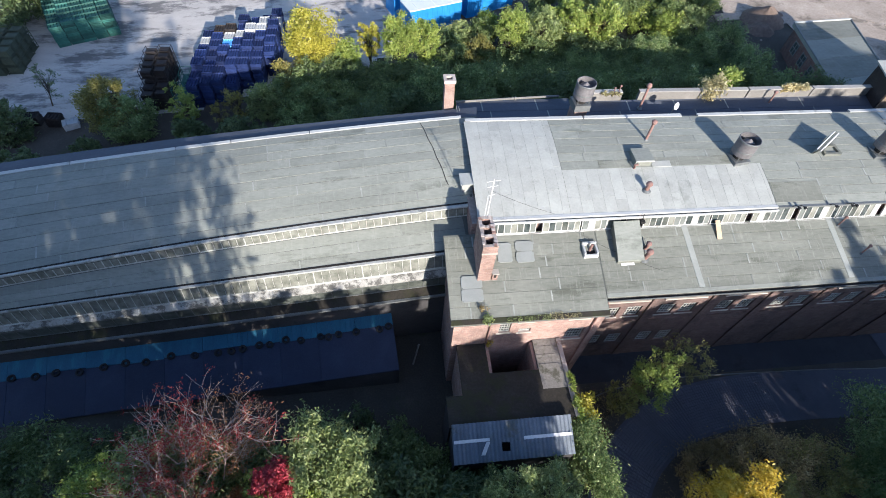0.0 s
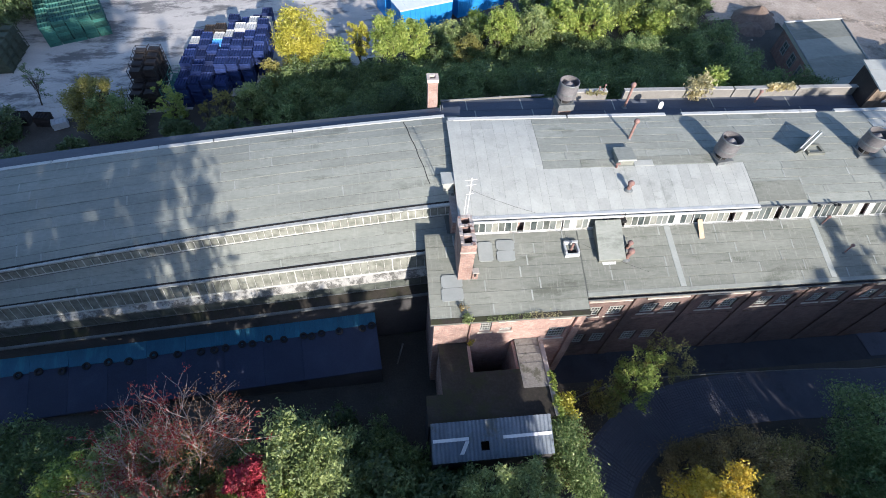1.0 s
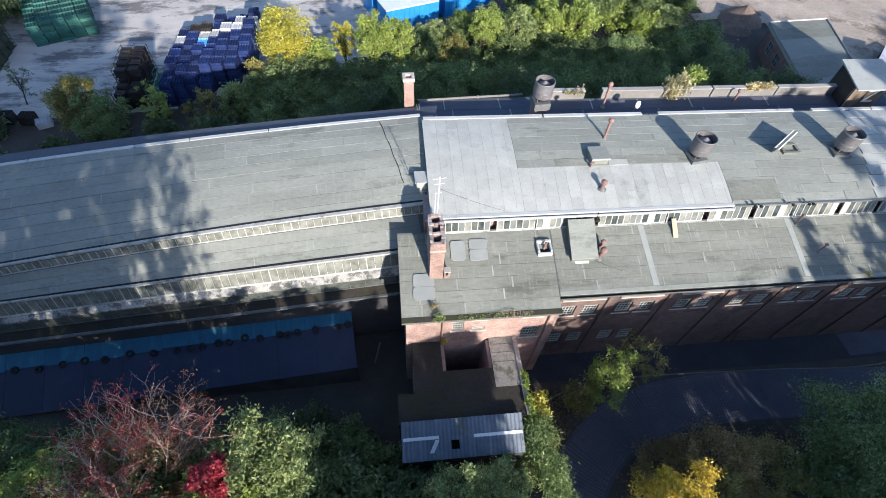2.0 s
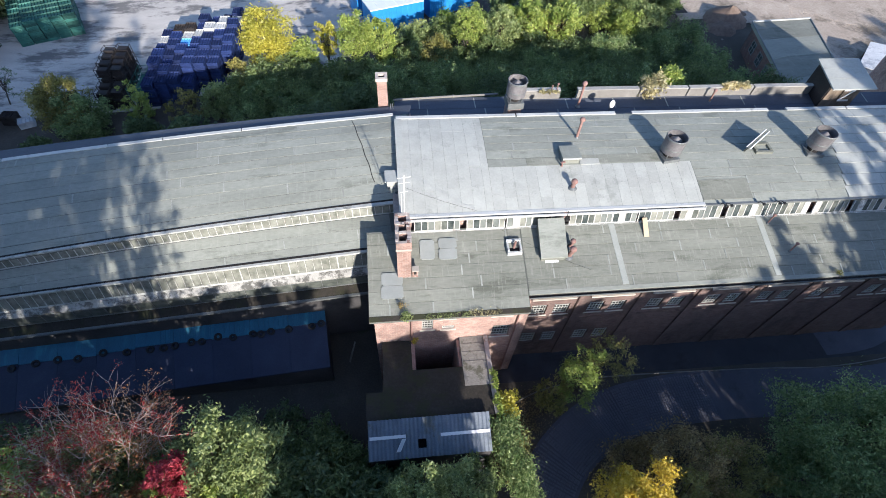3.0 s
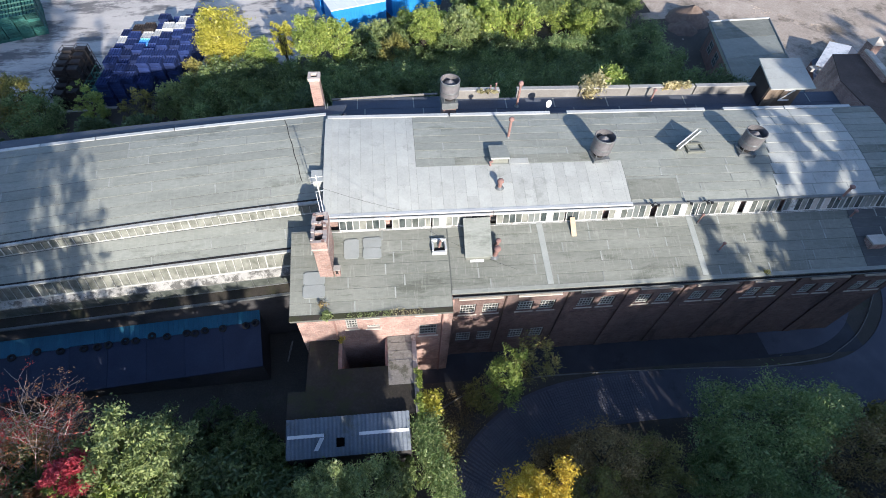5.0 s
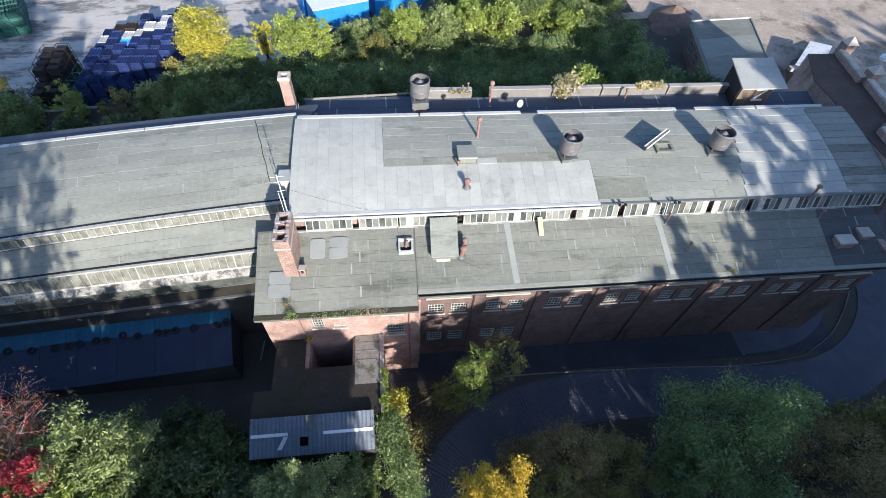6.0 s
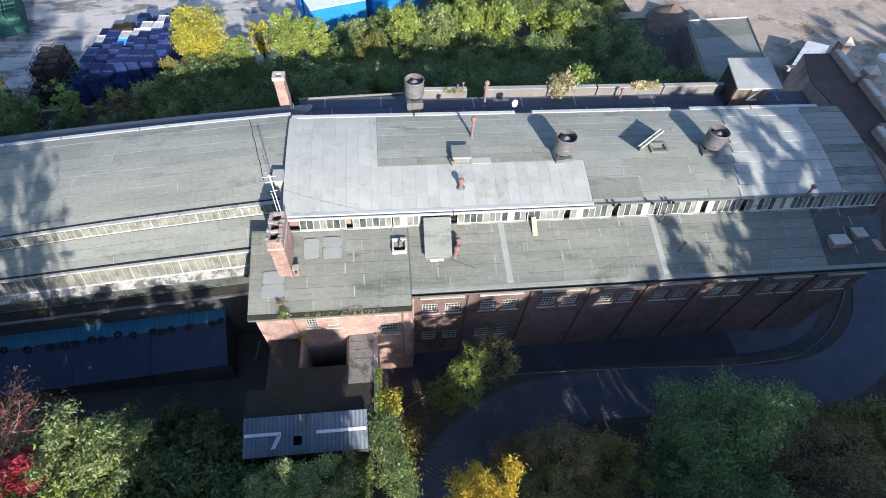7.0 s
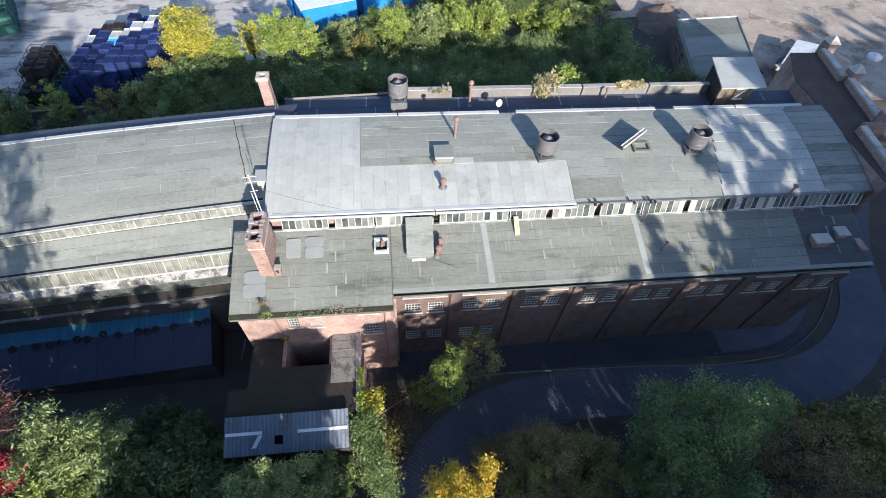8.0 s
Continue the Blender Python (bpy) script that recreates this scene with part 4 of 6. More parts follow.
# ---- chimneys ----
big = thing("three_flue_chimney", (2.25, 3.4, 12.9), "broad brick chimney with three open flues and crumbling top", "chimney")
X0, X1, Y0, Y1, TOP = 1.93, 2.68, 2.5, 4.42, 15.9
part("shaft", block((X0 + 0.02, X1 - 0.02, Y0 + 0.02, Y1 - 0.02, 12.4, TOP - 0.5)), BRICK_CHIMNEY, big, "red brick shaft")
bm = bmesh.new()
cells = [Y0, Y0 + 0.16, Y0 + 0.58, Y0 + 0.78, Y0 + 1.16, Y0 + 1.36, Y0 + 1.74, Y1]
for a, b, k in zip(cells, cells[1:], range(7)):
    if k % 2 == 0:
        box(bm, X0, X1, a, b, TOP - 0.5, TOP)
    else:
        box(bm, X0, X0 + 0.17, a, b, TOP - 0.5, TOP), box(bm, X1 - 0.17, X1, a, b, TOP - 0.5, TOP)
bmesh.ops.remove_doubles(bm, verts=bm.verts, dist=0.001)
part("head", bm, BRICK_CHIMNEY, big)
for a, b in ((cells[1], cells[2]), (cells[3], cells[4]), (cells[5], cells[6])):
    part("flue", block((X0 + 0.171, X1 - 0.171, a + 0.001, b - 0.001, TOP - 0.5, TOP - 0.42)), SOOT_SHADOW, big)
rng = random.Random(3)
for k in range(26):
    along = rng.choice((0, 1))
    x, y = (rng.choice((X0 - 0.02, X1 - 0.2)), rng.uniform(Y0, Y1 - 0.2)) if along else (rng.uniform(X0, X1 - 0.2), rng.choice((Y0, cells[2], cells[4], Y1 - 0.2)))
    h = rng.uniform(0.02, 0.07)
    part("brick", block((x, x + rng.uniform(0.12, 0.24), y, y + rng.uniform(0.1, 0.22), TOP + 0.001 * k / 26, TOP + h)), rng.choice((MORTAR, MORTAR, BRICK_CHIMNEY)), big)
part("band", block((X0 - 0.03, X1 + 0.03, Y0 - 0.03, Y0, TOP - 0.62, TOP - 0.5), (X1, X1 + 0.03, Y0, Y1 + 0.03, TOP - 0.62, TOP - 0.5)), MORTAR, big)
sweep = thing("soot_door_box", (2.85, 2.7, 12.9), "small brick soot box with open iron hatch on the roof", "vent")
part("box", block((2.72, 3.02, 2.52, 2.8, 12.7, 13.45)), BRICK_CHIMNEY, sweep)
part("cap", block((2.7, 3.06, 2.48, 2.82, 13.45, 13.5)), STONE, sweep)
part("hatch", block((2.8, 2.93, 2.505, 2.518, 13.15, 13.38)), SOOT_SHADOW, sweep)

slim = thing("slim_chimney", (1.6, 14.6, 14.0), "slim square brick chimney with pale cap behind the ridge", "chimney")
bm = bmesh.new()
hexa(bm, [(1.3, 14.2, 13.0), (1.95, 14.2, 13.0), (1.95, 14.85, 13.0), (1.3, 14.85, 13.0)], [(1.26, 14.18, 16.82), (1.86, 14.18, 16.82), (1.86, 14.78, 16.82), (1.26, 14.78, 16.82)])
part("shaft", bm, BRICK_CHIMNEY, slim)
part("cap", block((1.2, 1.92, 14.12, 14.3, 16.82, 17.02), (1.2, 1.92, 14.66, 14.84, 16.82, 17.02), (1.2, 1.38, 14.3, 14.66, 16.82, 17.02), (1.74, 1.92, 14.3, 14.66, 16.82, 17.02)), MORTAR, slim, "pale rendered cap")
part("flue", block((1.38, 1.74, 14.3, 14.66, 16.82, 16.86)), SOOT_SHADOW, slim)
for x in (2.02, 2.16):
    part("stay", bar([(x, 13.9, 15.4), (x + 0.12, 12.6, 14.5)], 0.025), GUTTER, slim)


# ---- roof cowls ----
def vent_cowl(base_z, radius, height):
    """An open drum with a cone inside, on a square curb."""
    t = thing("ventilation_cowl", (0, 0, 0), "weathered dark steel drum cowl with inner cone on a curb", "roof vent", "drum cowls on the roof")
    bm = bmesh.new()
    lathe(bm, ((radius * 0.92, 0.45), (radius, 0.5), (radius, height), (radius - 0.03, height), (radius - 0.04, 0.5)), sides=28)
    part("drum", bm, STEEL, t, smooth=False)
    bm = bmesh.new()
    lathe(bm, ((radius * 0.62, height - 0.34), (radius * 0.6, height - 0.28), (0.02, height - 0.02)), sides=24)
    part("cone", bm, STEEL, t, smooth=True)
    bm = bmesh.new()
    lathe(bm, ((radius * 1.015, height - 0.1), (radius * 1.03, height - 0.09), (radius * 1.03, height - 0.04), (radius * 1.0, height)), sides=28)
    part("rim", bm, GUTTER, t)
    bm = bmesh.new()
    lathe(bm, ((radius * 1.01, 0.78), (radius * 1.02, 0.8), (radius * 1.02, 0.84), (radius * 1.0, 0.86)), sides=28)
    part("hoop", bm, GUTTER, t)
    bm = bmesh.new()
    rod(bm, (0, 0, -0.2), (0, 0, height - 0.3), radius * 0.55, sides=16)
    part("neck", bm, SOOT_SHADOW, t)
    part("curb", block((-radius * 0.85, radius * 0.85, -radius * 0.85, radius * 0.85, -0.3, 0.14)), GUTTER, t)
    for k in range(4):
        a = math.tau * (k + 0.5) / 4
        part("leg", bar([(radius * 0.8 * math.cos(a), radius * 0.8 * math.sin(a), 0.14), (radius * 0.96 * math.cos(a), radius * 0.96 * math.sin(a), 0.55)], 0.03), GUTTER, t)
    return t


cowl = vent_cowl(0, 0.6, 1.5)
cowl.matrix_basis = pose(18.15, 8.45, 15.36, 0, 0, 8)
copy_thing(cowl, pose(27.45, 8.5, 15.36, 0, 0, -6))
back_cowl = copy_thing(cowl, pose(9.75, 13.35, 15.85, 0, 0, 3))
tagged(back_cowl, "weathered dark steel drum cowl on a red brick plinth")
part("plinth", block((-0.42, 0.42, -0.42, 0.42, -1.4, -0.3)), BRICK_CHIMNEY, None).parent = back_cowl


def ball_pipe(height, lean=0.0, ball=0.17, pipe=0.08):
    t = thing("vent_pipe", (0, 0, 0), "rusty red vent pipe with round cap", "vent pipe", "rusty vent pipes")
    top = (lean, 0, height)
    bm = bmesh.new()
    rod(bm, (0, 0, -0.15), top, pipe, pipe, 12)
    part("pipe", bm, RUST, t, smooth=False)
    bm = bmesh.new()
    bmesh.ops.create_uvsphere(bm, u_segments=16, v_segments=10, radius=ball, matrix=Matrix.Translation((lean, 0, height + ball * 0.5)) @ Matrix.Diagonal((1, 1, 0.85, 1)))
    part("cap", bm, RUST, t, smooth=True)
    bm = bmesh.new()
    lathe(bm, ((pipe * 2.2, 0.0), (pipe * 1.3, 0.08), (pipe, 0.1)), sides=14)
    part("collar", bm, GUTTER, t)
    return t


pipe = ball_pipe(1.25)
pipe.matrix_basis = pose(13.0, 10.1, 15.53)
copy_thing(pipe, pose(14.5, 14.35, 14.55)).scale = (1, 1, 1.3)
copy_thing(pipe, pose(24.0, 14.6, 14.5)).matrix_basis = pose(24.0, 14.6, 14.5) @ Matrix.Diagonal((0.8, 0.8, 0.7, 1))
short = ball_pipe(0.42, 0.0, 0.19, 0.12)
short.matrix_basis = pose(11.95, 6.55, 14.97)
bent = ball_pipe(0.55, 0.12, 0.2, 0.13)
bent.matrix_basis = pose(11.35, 3.2, 13.08)
copy_thing(bent, pose(11.52, 3.72, 13.25, 0, 0, 20)).scale = (0.8, 0.8, 0.75)
thin = ball_pipe(0.7, 0.0, 0.1, 0.045)
thin.matrix_basis = pose(24.4, 2.8, 12.97)
copy_thing(thin, pose(23.6, 4.5, 13.5))
copy_thing(thin, pose(32.5, 5.15, 14.5)).scale = (1.6, 1.6, 1.2)
copy_thing(thin, pose(33.3, 4.4, 13.5)).scale = (1.3, 1.3, 0.8)
copy_thing(thin, pose(12.75, 15.2, 15.2)).scale = (0.8, 0.8, 0.5)
copy_thing(thin, pose(13.1, 15.2, 15.2)).scale = (0.8, 0.8, 0.7)

# ---- roof furniture ----
hatch = thing("roof_hatch", (24.0, 8.9, 15.3), "open roof hatch with its lid propped up on a felted curb", "roof hatch")
part("curb", block((23.75, 24.85, 8.4, 8.55, 15.1, 15.5), (23.75, 24.85, 9.05, 9.2, 15.1, 15.55), (23.75, 23.9, 8.55, 9.05, 15.1, 15.53), (24.7, 24.85, 8.55, 9.05, 15.1, 15.53)), FELT_DARK, hatch)
part("cover", block((23.9, 24.7, 8.55, 9.05, 15.3, 15.42)), FELT, hatch)
foot_a, foot_b, rise, thick = Vector((23.0, 8.62, 15.42)), Vector((24.75, 9.85, 15.62)), Vector((-0.4, -0.52, 0.76)), Vector((0.05, -0.075, 0.0))
bm = bmesh.new()
hexa(bm, [foot_a, foot_a + thick, foot_b + thick, foot_b], [foot_a + rise, foot_a + rise + thick, foot_b + rise + thick, foot_b + rise])
bmesh.ops.recalc_face_normals(bm, faces=bm.faces)
part("lid", bm, FELT_DARK, hatch, "felted lid standing open")
for o in (0.0, 1.0):
    part("lid_edge", bar([foot_a + rise + thick * (o * 2.4 - 0.7), foot_b + rise + thick * (o * 2.4 - 0.7)], 0.035), STRIPE, hatch, "white-painted lid edge")
part("strut", bar([(24.3, 9.1, 15.4), (24.0, 9.1, 15.9)], 0.02), GUTTER, hatch)

vent = thing("roof_vent_box", (12.1, 8.8, 15.4), "low felt-covered roof vent box", "roof vent")
part("box", block((11.65, 12.65, 8.15, 9.1, 15.1, 15.72)), FELT_DARK, vent)
part("cover", block((11.6, 12.72, 8.1, 9.15, 15.72, 15.79)), FELT, vent)
part("edge", block((11.62, 12.7, 8.06, 8.1, 15.7, 15.77)), FLASHING, vent)
part("hood", bar([(11.62, 8.0, 15.3), (11.55, 7.95, 15.62), (11.7, 7.9, 15.7)], 0.07), RUST, vent)
patch = strip_piece("felt_patch", high_roof, 12.9, 17.7, 8.12, 8.72, FELT_DARK, hall, 0.03, 0.0, label="dark felt repair strip")
strip_piece("felt_patch", high_roof, 19.5, 22.5, 5.5, 6.75, FELT_DARK, hall, 0.03, 0.004)
strip_piece("zinc_patch", high_roof, 12.75, 13.9, 8.05, 8.45, ZINC, hall, 0.05, 0.0)
strip_piece("felt_patch", high_roof, 9.6, 11.5, 8.1, 8.6, FELT_DARK, hall, 0.032, 0.0)

slope_box = thing("roof_access_box", (10.5, 4.0, 13.2), "sloping felt-covered access box rising from the lower roof", "roof box")
bm = bmesh.new()
hexa(bm, [(9.75, 3.0, 12.8), (11.15, 3.0, 12.8), (11.2, 4.95, 13.3), (9.8, 4.95, 13.3)], [(9.78, 3.05, 13.35), (11.12, 3.05, 13.35), (11.18, 4.95, 14.25), (9.82, 4.95, 14.25)])
part("box", bm, FELT_DARK, slope_box)
bm = bmesh.new()
slab(bm, [(9.7, 2.95, 13.4), (11.2, 2.95, 13.4), (11.24, 4.95, 14.33), (9.74, 4.95, 14.33)], 0.07)
part("lid", bm, FELT, slope_box)
bm = bmesh.new()
hexa(bm, [(10.0, 2.9, 12.9), (10.75, 2.9, 12.9), (10.75, 3.05, 12.95), (10.0, 3.05, 12.95)], [(10.0, 2.9, 13.02), (10.75, 2.9, 13.02), (10.75, 3.05, 13.07), (10.0, 3.05, 13.07)])
part("trim", bm, STRIPE, slope_box)

light = thing("roof_skylight", (8.35, 3.8, 13.2), "small opened skylight with pale metal frame and red inside", "skylight")
part("frame", block((7.95, 8.75, 3.4, 3.5, 13.0, 13.42), (7.95, 8.75, 4.1, 4.2, 13.2, 13.62), (7.95, 8.05, 3.5, 4.1, 13.1, 13.52), (8.65, 8.75, 3.5, 4.1, 13.1, 13.52)), FLASHING, light)
part("opening", block((8.05, 8.65, 3.5, 4.1, 13.1, 13.3)), SOOT_SHADOW, light)
part("flap", bar([(8.35, 3.8, 13.2), (8.42, 3.9, 13.75)], 0.07, 8), RUST, light, "short rusty vent pipe")
for x0, x1, y0, y1 in ((3.2, 4.0, 3.4, 4.45), (4.2, 5.2, 3.35, 3.93), (4.22, 5.22, 3.95, 4.5), (1.05, 2.2, 1.45, 2.1), (1.08, 2.2, 2.12, 2.78)):
    ob = thing("cover_plate", ((x0 + x1) / 2, (y0 + y1) / 2, z_low(y0)), "flat grey cover plate lying on the lower roof", "cover plate", "cover plates on the lower roof")
    bm = shell(lambda u, v: low_roof(u, v) + Vector((0, 0, 0.08)), [x0, x1], [y0, y1], 0.05)
    bmesh.ops.bevel(bm, geom=[e for e in bm.edges if abs(e.verts[0].co.z - e.verts[1].co.z) < 0.06 and abs(e.verts[0].co.x - e.verts[1].co.x) < 1e-4 and abs(e.verts[0].co.y - e.verts[1].co.y) < 1e-4], offset=0.07, segments=3, affect="EDGES")
    part("plate", bm, PLATE, ob)
plank = thing("loose_board", (16.05, 4.55, 13.5), "raw yellow board leaning against the clerestory", "board")
bm = bmesh.new()
slab(bm, [(15.92, 4.05, 13.42), (16.22, 4.05, 13.42), (16.18, 4.95, 14.0), (15.9, 4.95, 14.0)], 0.03)
part("board", bm, BOARD, plank)
flood = thing("floodlight", (11.4, 5.0, 14.2), "small black floodlight on the clerestory frame", "lamp")
part("lamp", block((11.3, 11.55, 4.8, 5.0, 14.15, 14.32)), CABLE, flood)
part("bracket", bar([(11.42, 4.95, 14.3), (11.4, 5.05, 14.75)], 0.02), CABLE, flood)
for x in (20.4, 20.75, 22.7, 23.7, 23.95):
    lamp = thing("lamp_bracket", (x, 5.2, 14.6), "thin black swan-neck lamp bracket on the eave", "lamp bracket", "eave brackets")
    part("arm", bar([(x, 5.25, 14.5), (x - 0.08, 5.05, 14.85), (x + 0.05, 4.85, 14.9)], 0.022), CABLE, lamp)
    part("shade", block((x - 0.01, x + 0.11, 4.78, 4.92, 14.8, 14.9)), CABLE, lamp)
dish = thing("satellite_dish", (16.2, 13.3, 14.9), "small white satellite dish on the rear roof strip", "dish")
bm = bmesh.new()
lathe(bm, ((0.02, 0.0), (0.14, 0.03), (0.24, 0.09), (0.25, 0.1), (0.14, 0.05), (0.02, 0.02)), sides=18)
bm.transform(pose(16.2, 13.3, 15.5, 70, 0, 25))
part("bowl", bm, STRIPE, dish, smooth=True)
part("post", bar([(16.2, 13.35, 14.4), (16.2, 13.35, 15.5)], 0.03), GUTTER, dish)
cap_box = thing("joint_cover", (2.1, 7.9, 15.0), "pale flat metal cover over the joint of two roofs", "roof cover")
part("box", block((1.6, 2.2, 7.45, 8.15, 14.4, 15.1)), ZINC, cap_box)
part("cover", block((1.5, 2.3, 7.35, 8.25, 15.1, 15.16)), ZINC, cap_box)
mast = thing("antenna_mast", (2.4, 4.55, 14.0), "pale antenna mast with short cross arms behind the chimney", "antenna")
part("pole", bar([(2.42, 4.52, 13.4), (2.46, 4.52, 18.4)], 0.025), STRIPE, mast)
part("pole", bar([(2.3, 4.5, 14.5), (2.3, 4.5, 17.2)], 0.016), STRIPE, mast)
for z, w in ((18.25, 0.32), (17.9, 0.26), (17.3, 0.18)):
    part("crossbar", bar([(2.45 - w, 4.5, z), (2.45 + w, 4.55, z + 0.04)], 0.013), STRIPE, mast)
for k, (a, b, sag) in enumerate((((2.44, 4.55, 17.6), (6.4, 5.35, 14.75), 0.1), ((6.4, 5.2, 14.5), (12.5, 2.35, 12.9), 0.3), ((8.0, 4.2, 13.9), (7.9, 5.05, 14.4), 0.0))):
    a, b = Vector(a), Vector(b)
    line = [a.lerp(b, i / 12) - Vector((0, 0, sag * 4 * (i / 12) * (1 - i / 12))) for i in range(13)]
    tagged(part("roof_cable", bar(line, 0.007, 4), CABLE), "thin dark cable strung across the roofs", "cable", "roof cables")
line = [wing_high(0.35 + 0.035 * i + 0.02 * math.sin(i), 1.2 + 4.8 * i / 20) + Vector((0, 0, 0.04)) for i in range(21)]
tagged(part("roof_cable", bar(line, 0.02, 4), CABLE), "thick black cable lying over the barrel roof", "cable", "roof cables")

hut = thing("roof_hut", (32.7, 14.4, 14.9), "small timber hut with grey felt roof and braced door", "hut")
bm = bmesh.new()
hexa(bm, [(31.6, 13.9, 14.4), (34.0, 13.9, 14.4), (34.2, 16.0, 14.4), (31.8, 16.0, 14.4)], [(31.55, 13.85, 16.2), (34.0, 13.85, 16.2), (34.2, 16.0, 16.45), (31.8, 16.0, 16.45)])
part("body", bm, DARK_STEEL, hut, "dark timber side walls")
for i in range(12):
    x = 31.65 + i * 0.196
    part("plank", block((x, x + 0.185, 13.8, 13.85, 14.5, 16.15)), TIMBER, hut)
part("door", block((32.7, 33.5, 13.74, 13.79, 14.85, 16.1)), TIMBER, hut, "pale plank door")
bm = bmesh.new()
box(bm, 32.7, 33.5, 13.7, 13.74, 15.0, 15.12), box(bm, 32.7, 33.5, 13.7, 13.74, 15.8, 15.92)
hexa(bm, [(32.72, 13.7, 15.12), (32.86, 13.7, 15.12), (32.86, 13.74, 15.12), (32.72, 13.74, 15.12)], [(33.34, 13.7, 15.8), (33.48, 13.7, 15.8), (33.48, 13.74, 15.8), (33.34, 13.74, 15.8)])
part("brace", bm, STRIPE, hut)
for k in range(3):
    bm = bmesh.new()
    y0, y1 = 13.1 + k, 14.08 + k
    slab(bm, [(31.05 + 0.15 * k, y0, 16.42 + 0.12 * k), (34.25 + 0.1 * k, y0, 16.42 + 0.12 * k), (34.35 + 0.1 * k, y1, 16.54 + 0.12 * k), (31.2 + 0.15 * k, y1, 16.54 + 0.12 * k)], 0.09)
    part("roof_sheet", bm, ZINC, hut)

# ---- end block east of the hall ----
gable = thing("gable_block", (39.3, 12.0, 4.0), "end block with brown leaf-strewn flat roof and stepped coping", "factory")
outline = [(38.15, 4.9), (38.7, 5.4), (39.2, 9.6), (41.0, 10.4), (41.7, 14.8), (42.2, 18.6), (39.6, 18.6), (38.15, 15.3)]
bm = bmesh.new()
prism(bm, outline, 3.7, 15.4)
part("body", bm, BRICK, gable)
bm = bmesh.new()
prism(bm, outline, 15.404, 15.46)
LEAFY = surface("brown_leaf_litter_roof", (0.05, 0.035, 0.03), (0.085, 0.062, 0.052), (0.13, 0.1, 0.085), 9, 0.8, 0.95, bump=0.5, vary=0, stain=(0.16, 0.13, 0.12), stain_scale=2.0, stain_cut=0.62)
part("roof", bm, LEAFY, gable, "flat roof covered in brown leaf litter")
for (xa, ya), (xb, yb) in (((38.75, 5.5), (39.25, 9.6)), ((41.05, 10.5), (41.7, 14.7)), ((41.35, 14.9), (41.9, 18.4))):
    n = int((yb - ya) / 0.85)
    for i in range(n):
        f, g = i / n, (i + 1) / n - 0.02
        p, q = (xa + (xb - xa) * f, ya + (yb - ya) * f), (xa + (xb - xa) * g, ya + (yb - ya) * g)
        bm = bmesh.new()
        slab(bm, [(p[0] - 0.22, p[1], 16.0), (p[0] + 0.22, p[1], 16.0), (q[0] + 0.22, q[1], 16.0), (q[0] - 0.22, q[1], 16.0)], 0.12)
        part("coping_stone", bm, STONE, gable, "pale coping stone")
    bm = bmesh.new()
    hexa(bm, [(xa - 0.2, ya, 15.0), (xa + 0.2, ya, 15.0), (xb + 0.2, yb, 15.0), (xb - 0.2, yb, 15.0)], [(xa - 0.2, ya, 15.88), (xa + 0.2, ya, 15.88), (xb + 0.2, yb, 15.88), (xb - 0.2, yb, 15.88)])
    part("parapet", bm, BRICK_CHIMNEY, gable)
part("parapet", block((39.4, 41.0, 9.45, 9.85, 15.0, 16.0)), BRICK_CHIMNEY, gable)
for x, y in ((41.95, 14.9), (42.3, 18.5), (41.3, 10.2)):
    part("pier", block((x - 0.38, x + 0.38, y - 0.38, y + 0.38, 15.0, 16.4)), BRICK_CHIMNEY, gable)
    bm = bmesh.new()
    c = ((-0.46, -0.46), (0.46, -0.46), (0.46, 0.46), (-0.46, 0.46))
    hexa(bm, [(x + a, y + b, 16.4) for a, b in c], [(x + a * 0.12, y + b * 0.12, 16.85) for a, b in c])
    part("cap", bm, STONE, gable, "pyramid stone cap")
for x, y, w in ((34.2, 2.75, 0.5), (35.75, 3.2, 0.35)):
    s2 = thing("chimney_stub", (x, y, 12.9), "low brick stub with stone cap on the roof end", "chimney", "stubs at the roof end")
    part("shaft", block((x - w, x + w, y - 0.3, y + 0.3, 12.5, 13.3)), BRICK_CHIMNEY, s2)
    part("cap", block((x - w - 0.05, x + w + 0.05, y - 0.35, y + 0.35, 13.3, 13.4)), STONE, s2)

# ---- house behind ----
house = thing("brick_outbuilding", (39.5, 27.0, 7.0), "two-storey outbuilding with flat grey felt roof", "house")
ring = [(34.5, 18.2), (40.5, 19.4), (43.6, 31.2), (37.2, 30.6)]
bm = bmesh.new()
prism(bm, [(34.75, 18.5), (40.2, 19.6), (43.3, 30.95), (37.4, 30.35)], 5.5, 11.2)
HOUSE_BRICK = brickwork("sooty_brick", ((0.2, 0.11, 0.09), (0.15, 0.085, 0.07)), (0.2, 0.18, 0.16), (0.07, 0.06, 0.055))
part("wall", bm, HOUSE_BRICK, house)
bm = bmesh.new()
prism(bm, ring, 11.2, 11.5)
part("roof", bm, FELT, house)
for i in range(4):
    f, g = i / 4, (i + 1) / 4 - 0.005
    lerp = lambda a, b, t: (a[0] + (b[0] - a[0]) * t, a[1] + (b[1] - a[1]) * t)
    q = [lerp(ring[0], ring[3], f), lerp(ring[1], ring[2], f), lerp(ring[1], ring[2], g), lerp(ring[0], ring[3], g)]
    bm = bmesh.new()
    slab(bm, [(x, y, 11.52 + 0.004 * i) for x, y in q], 0.018)
    part("felt_strip", bm, (FELT, FELT_DARK, FELT, FELT_DARK)[i], house)
part("coping", bar([(37.2, 30.6, 11.56), (43.6, 31.2, 11.56)], 0.1), FLASHING, house)
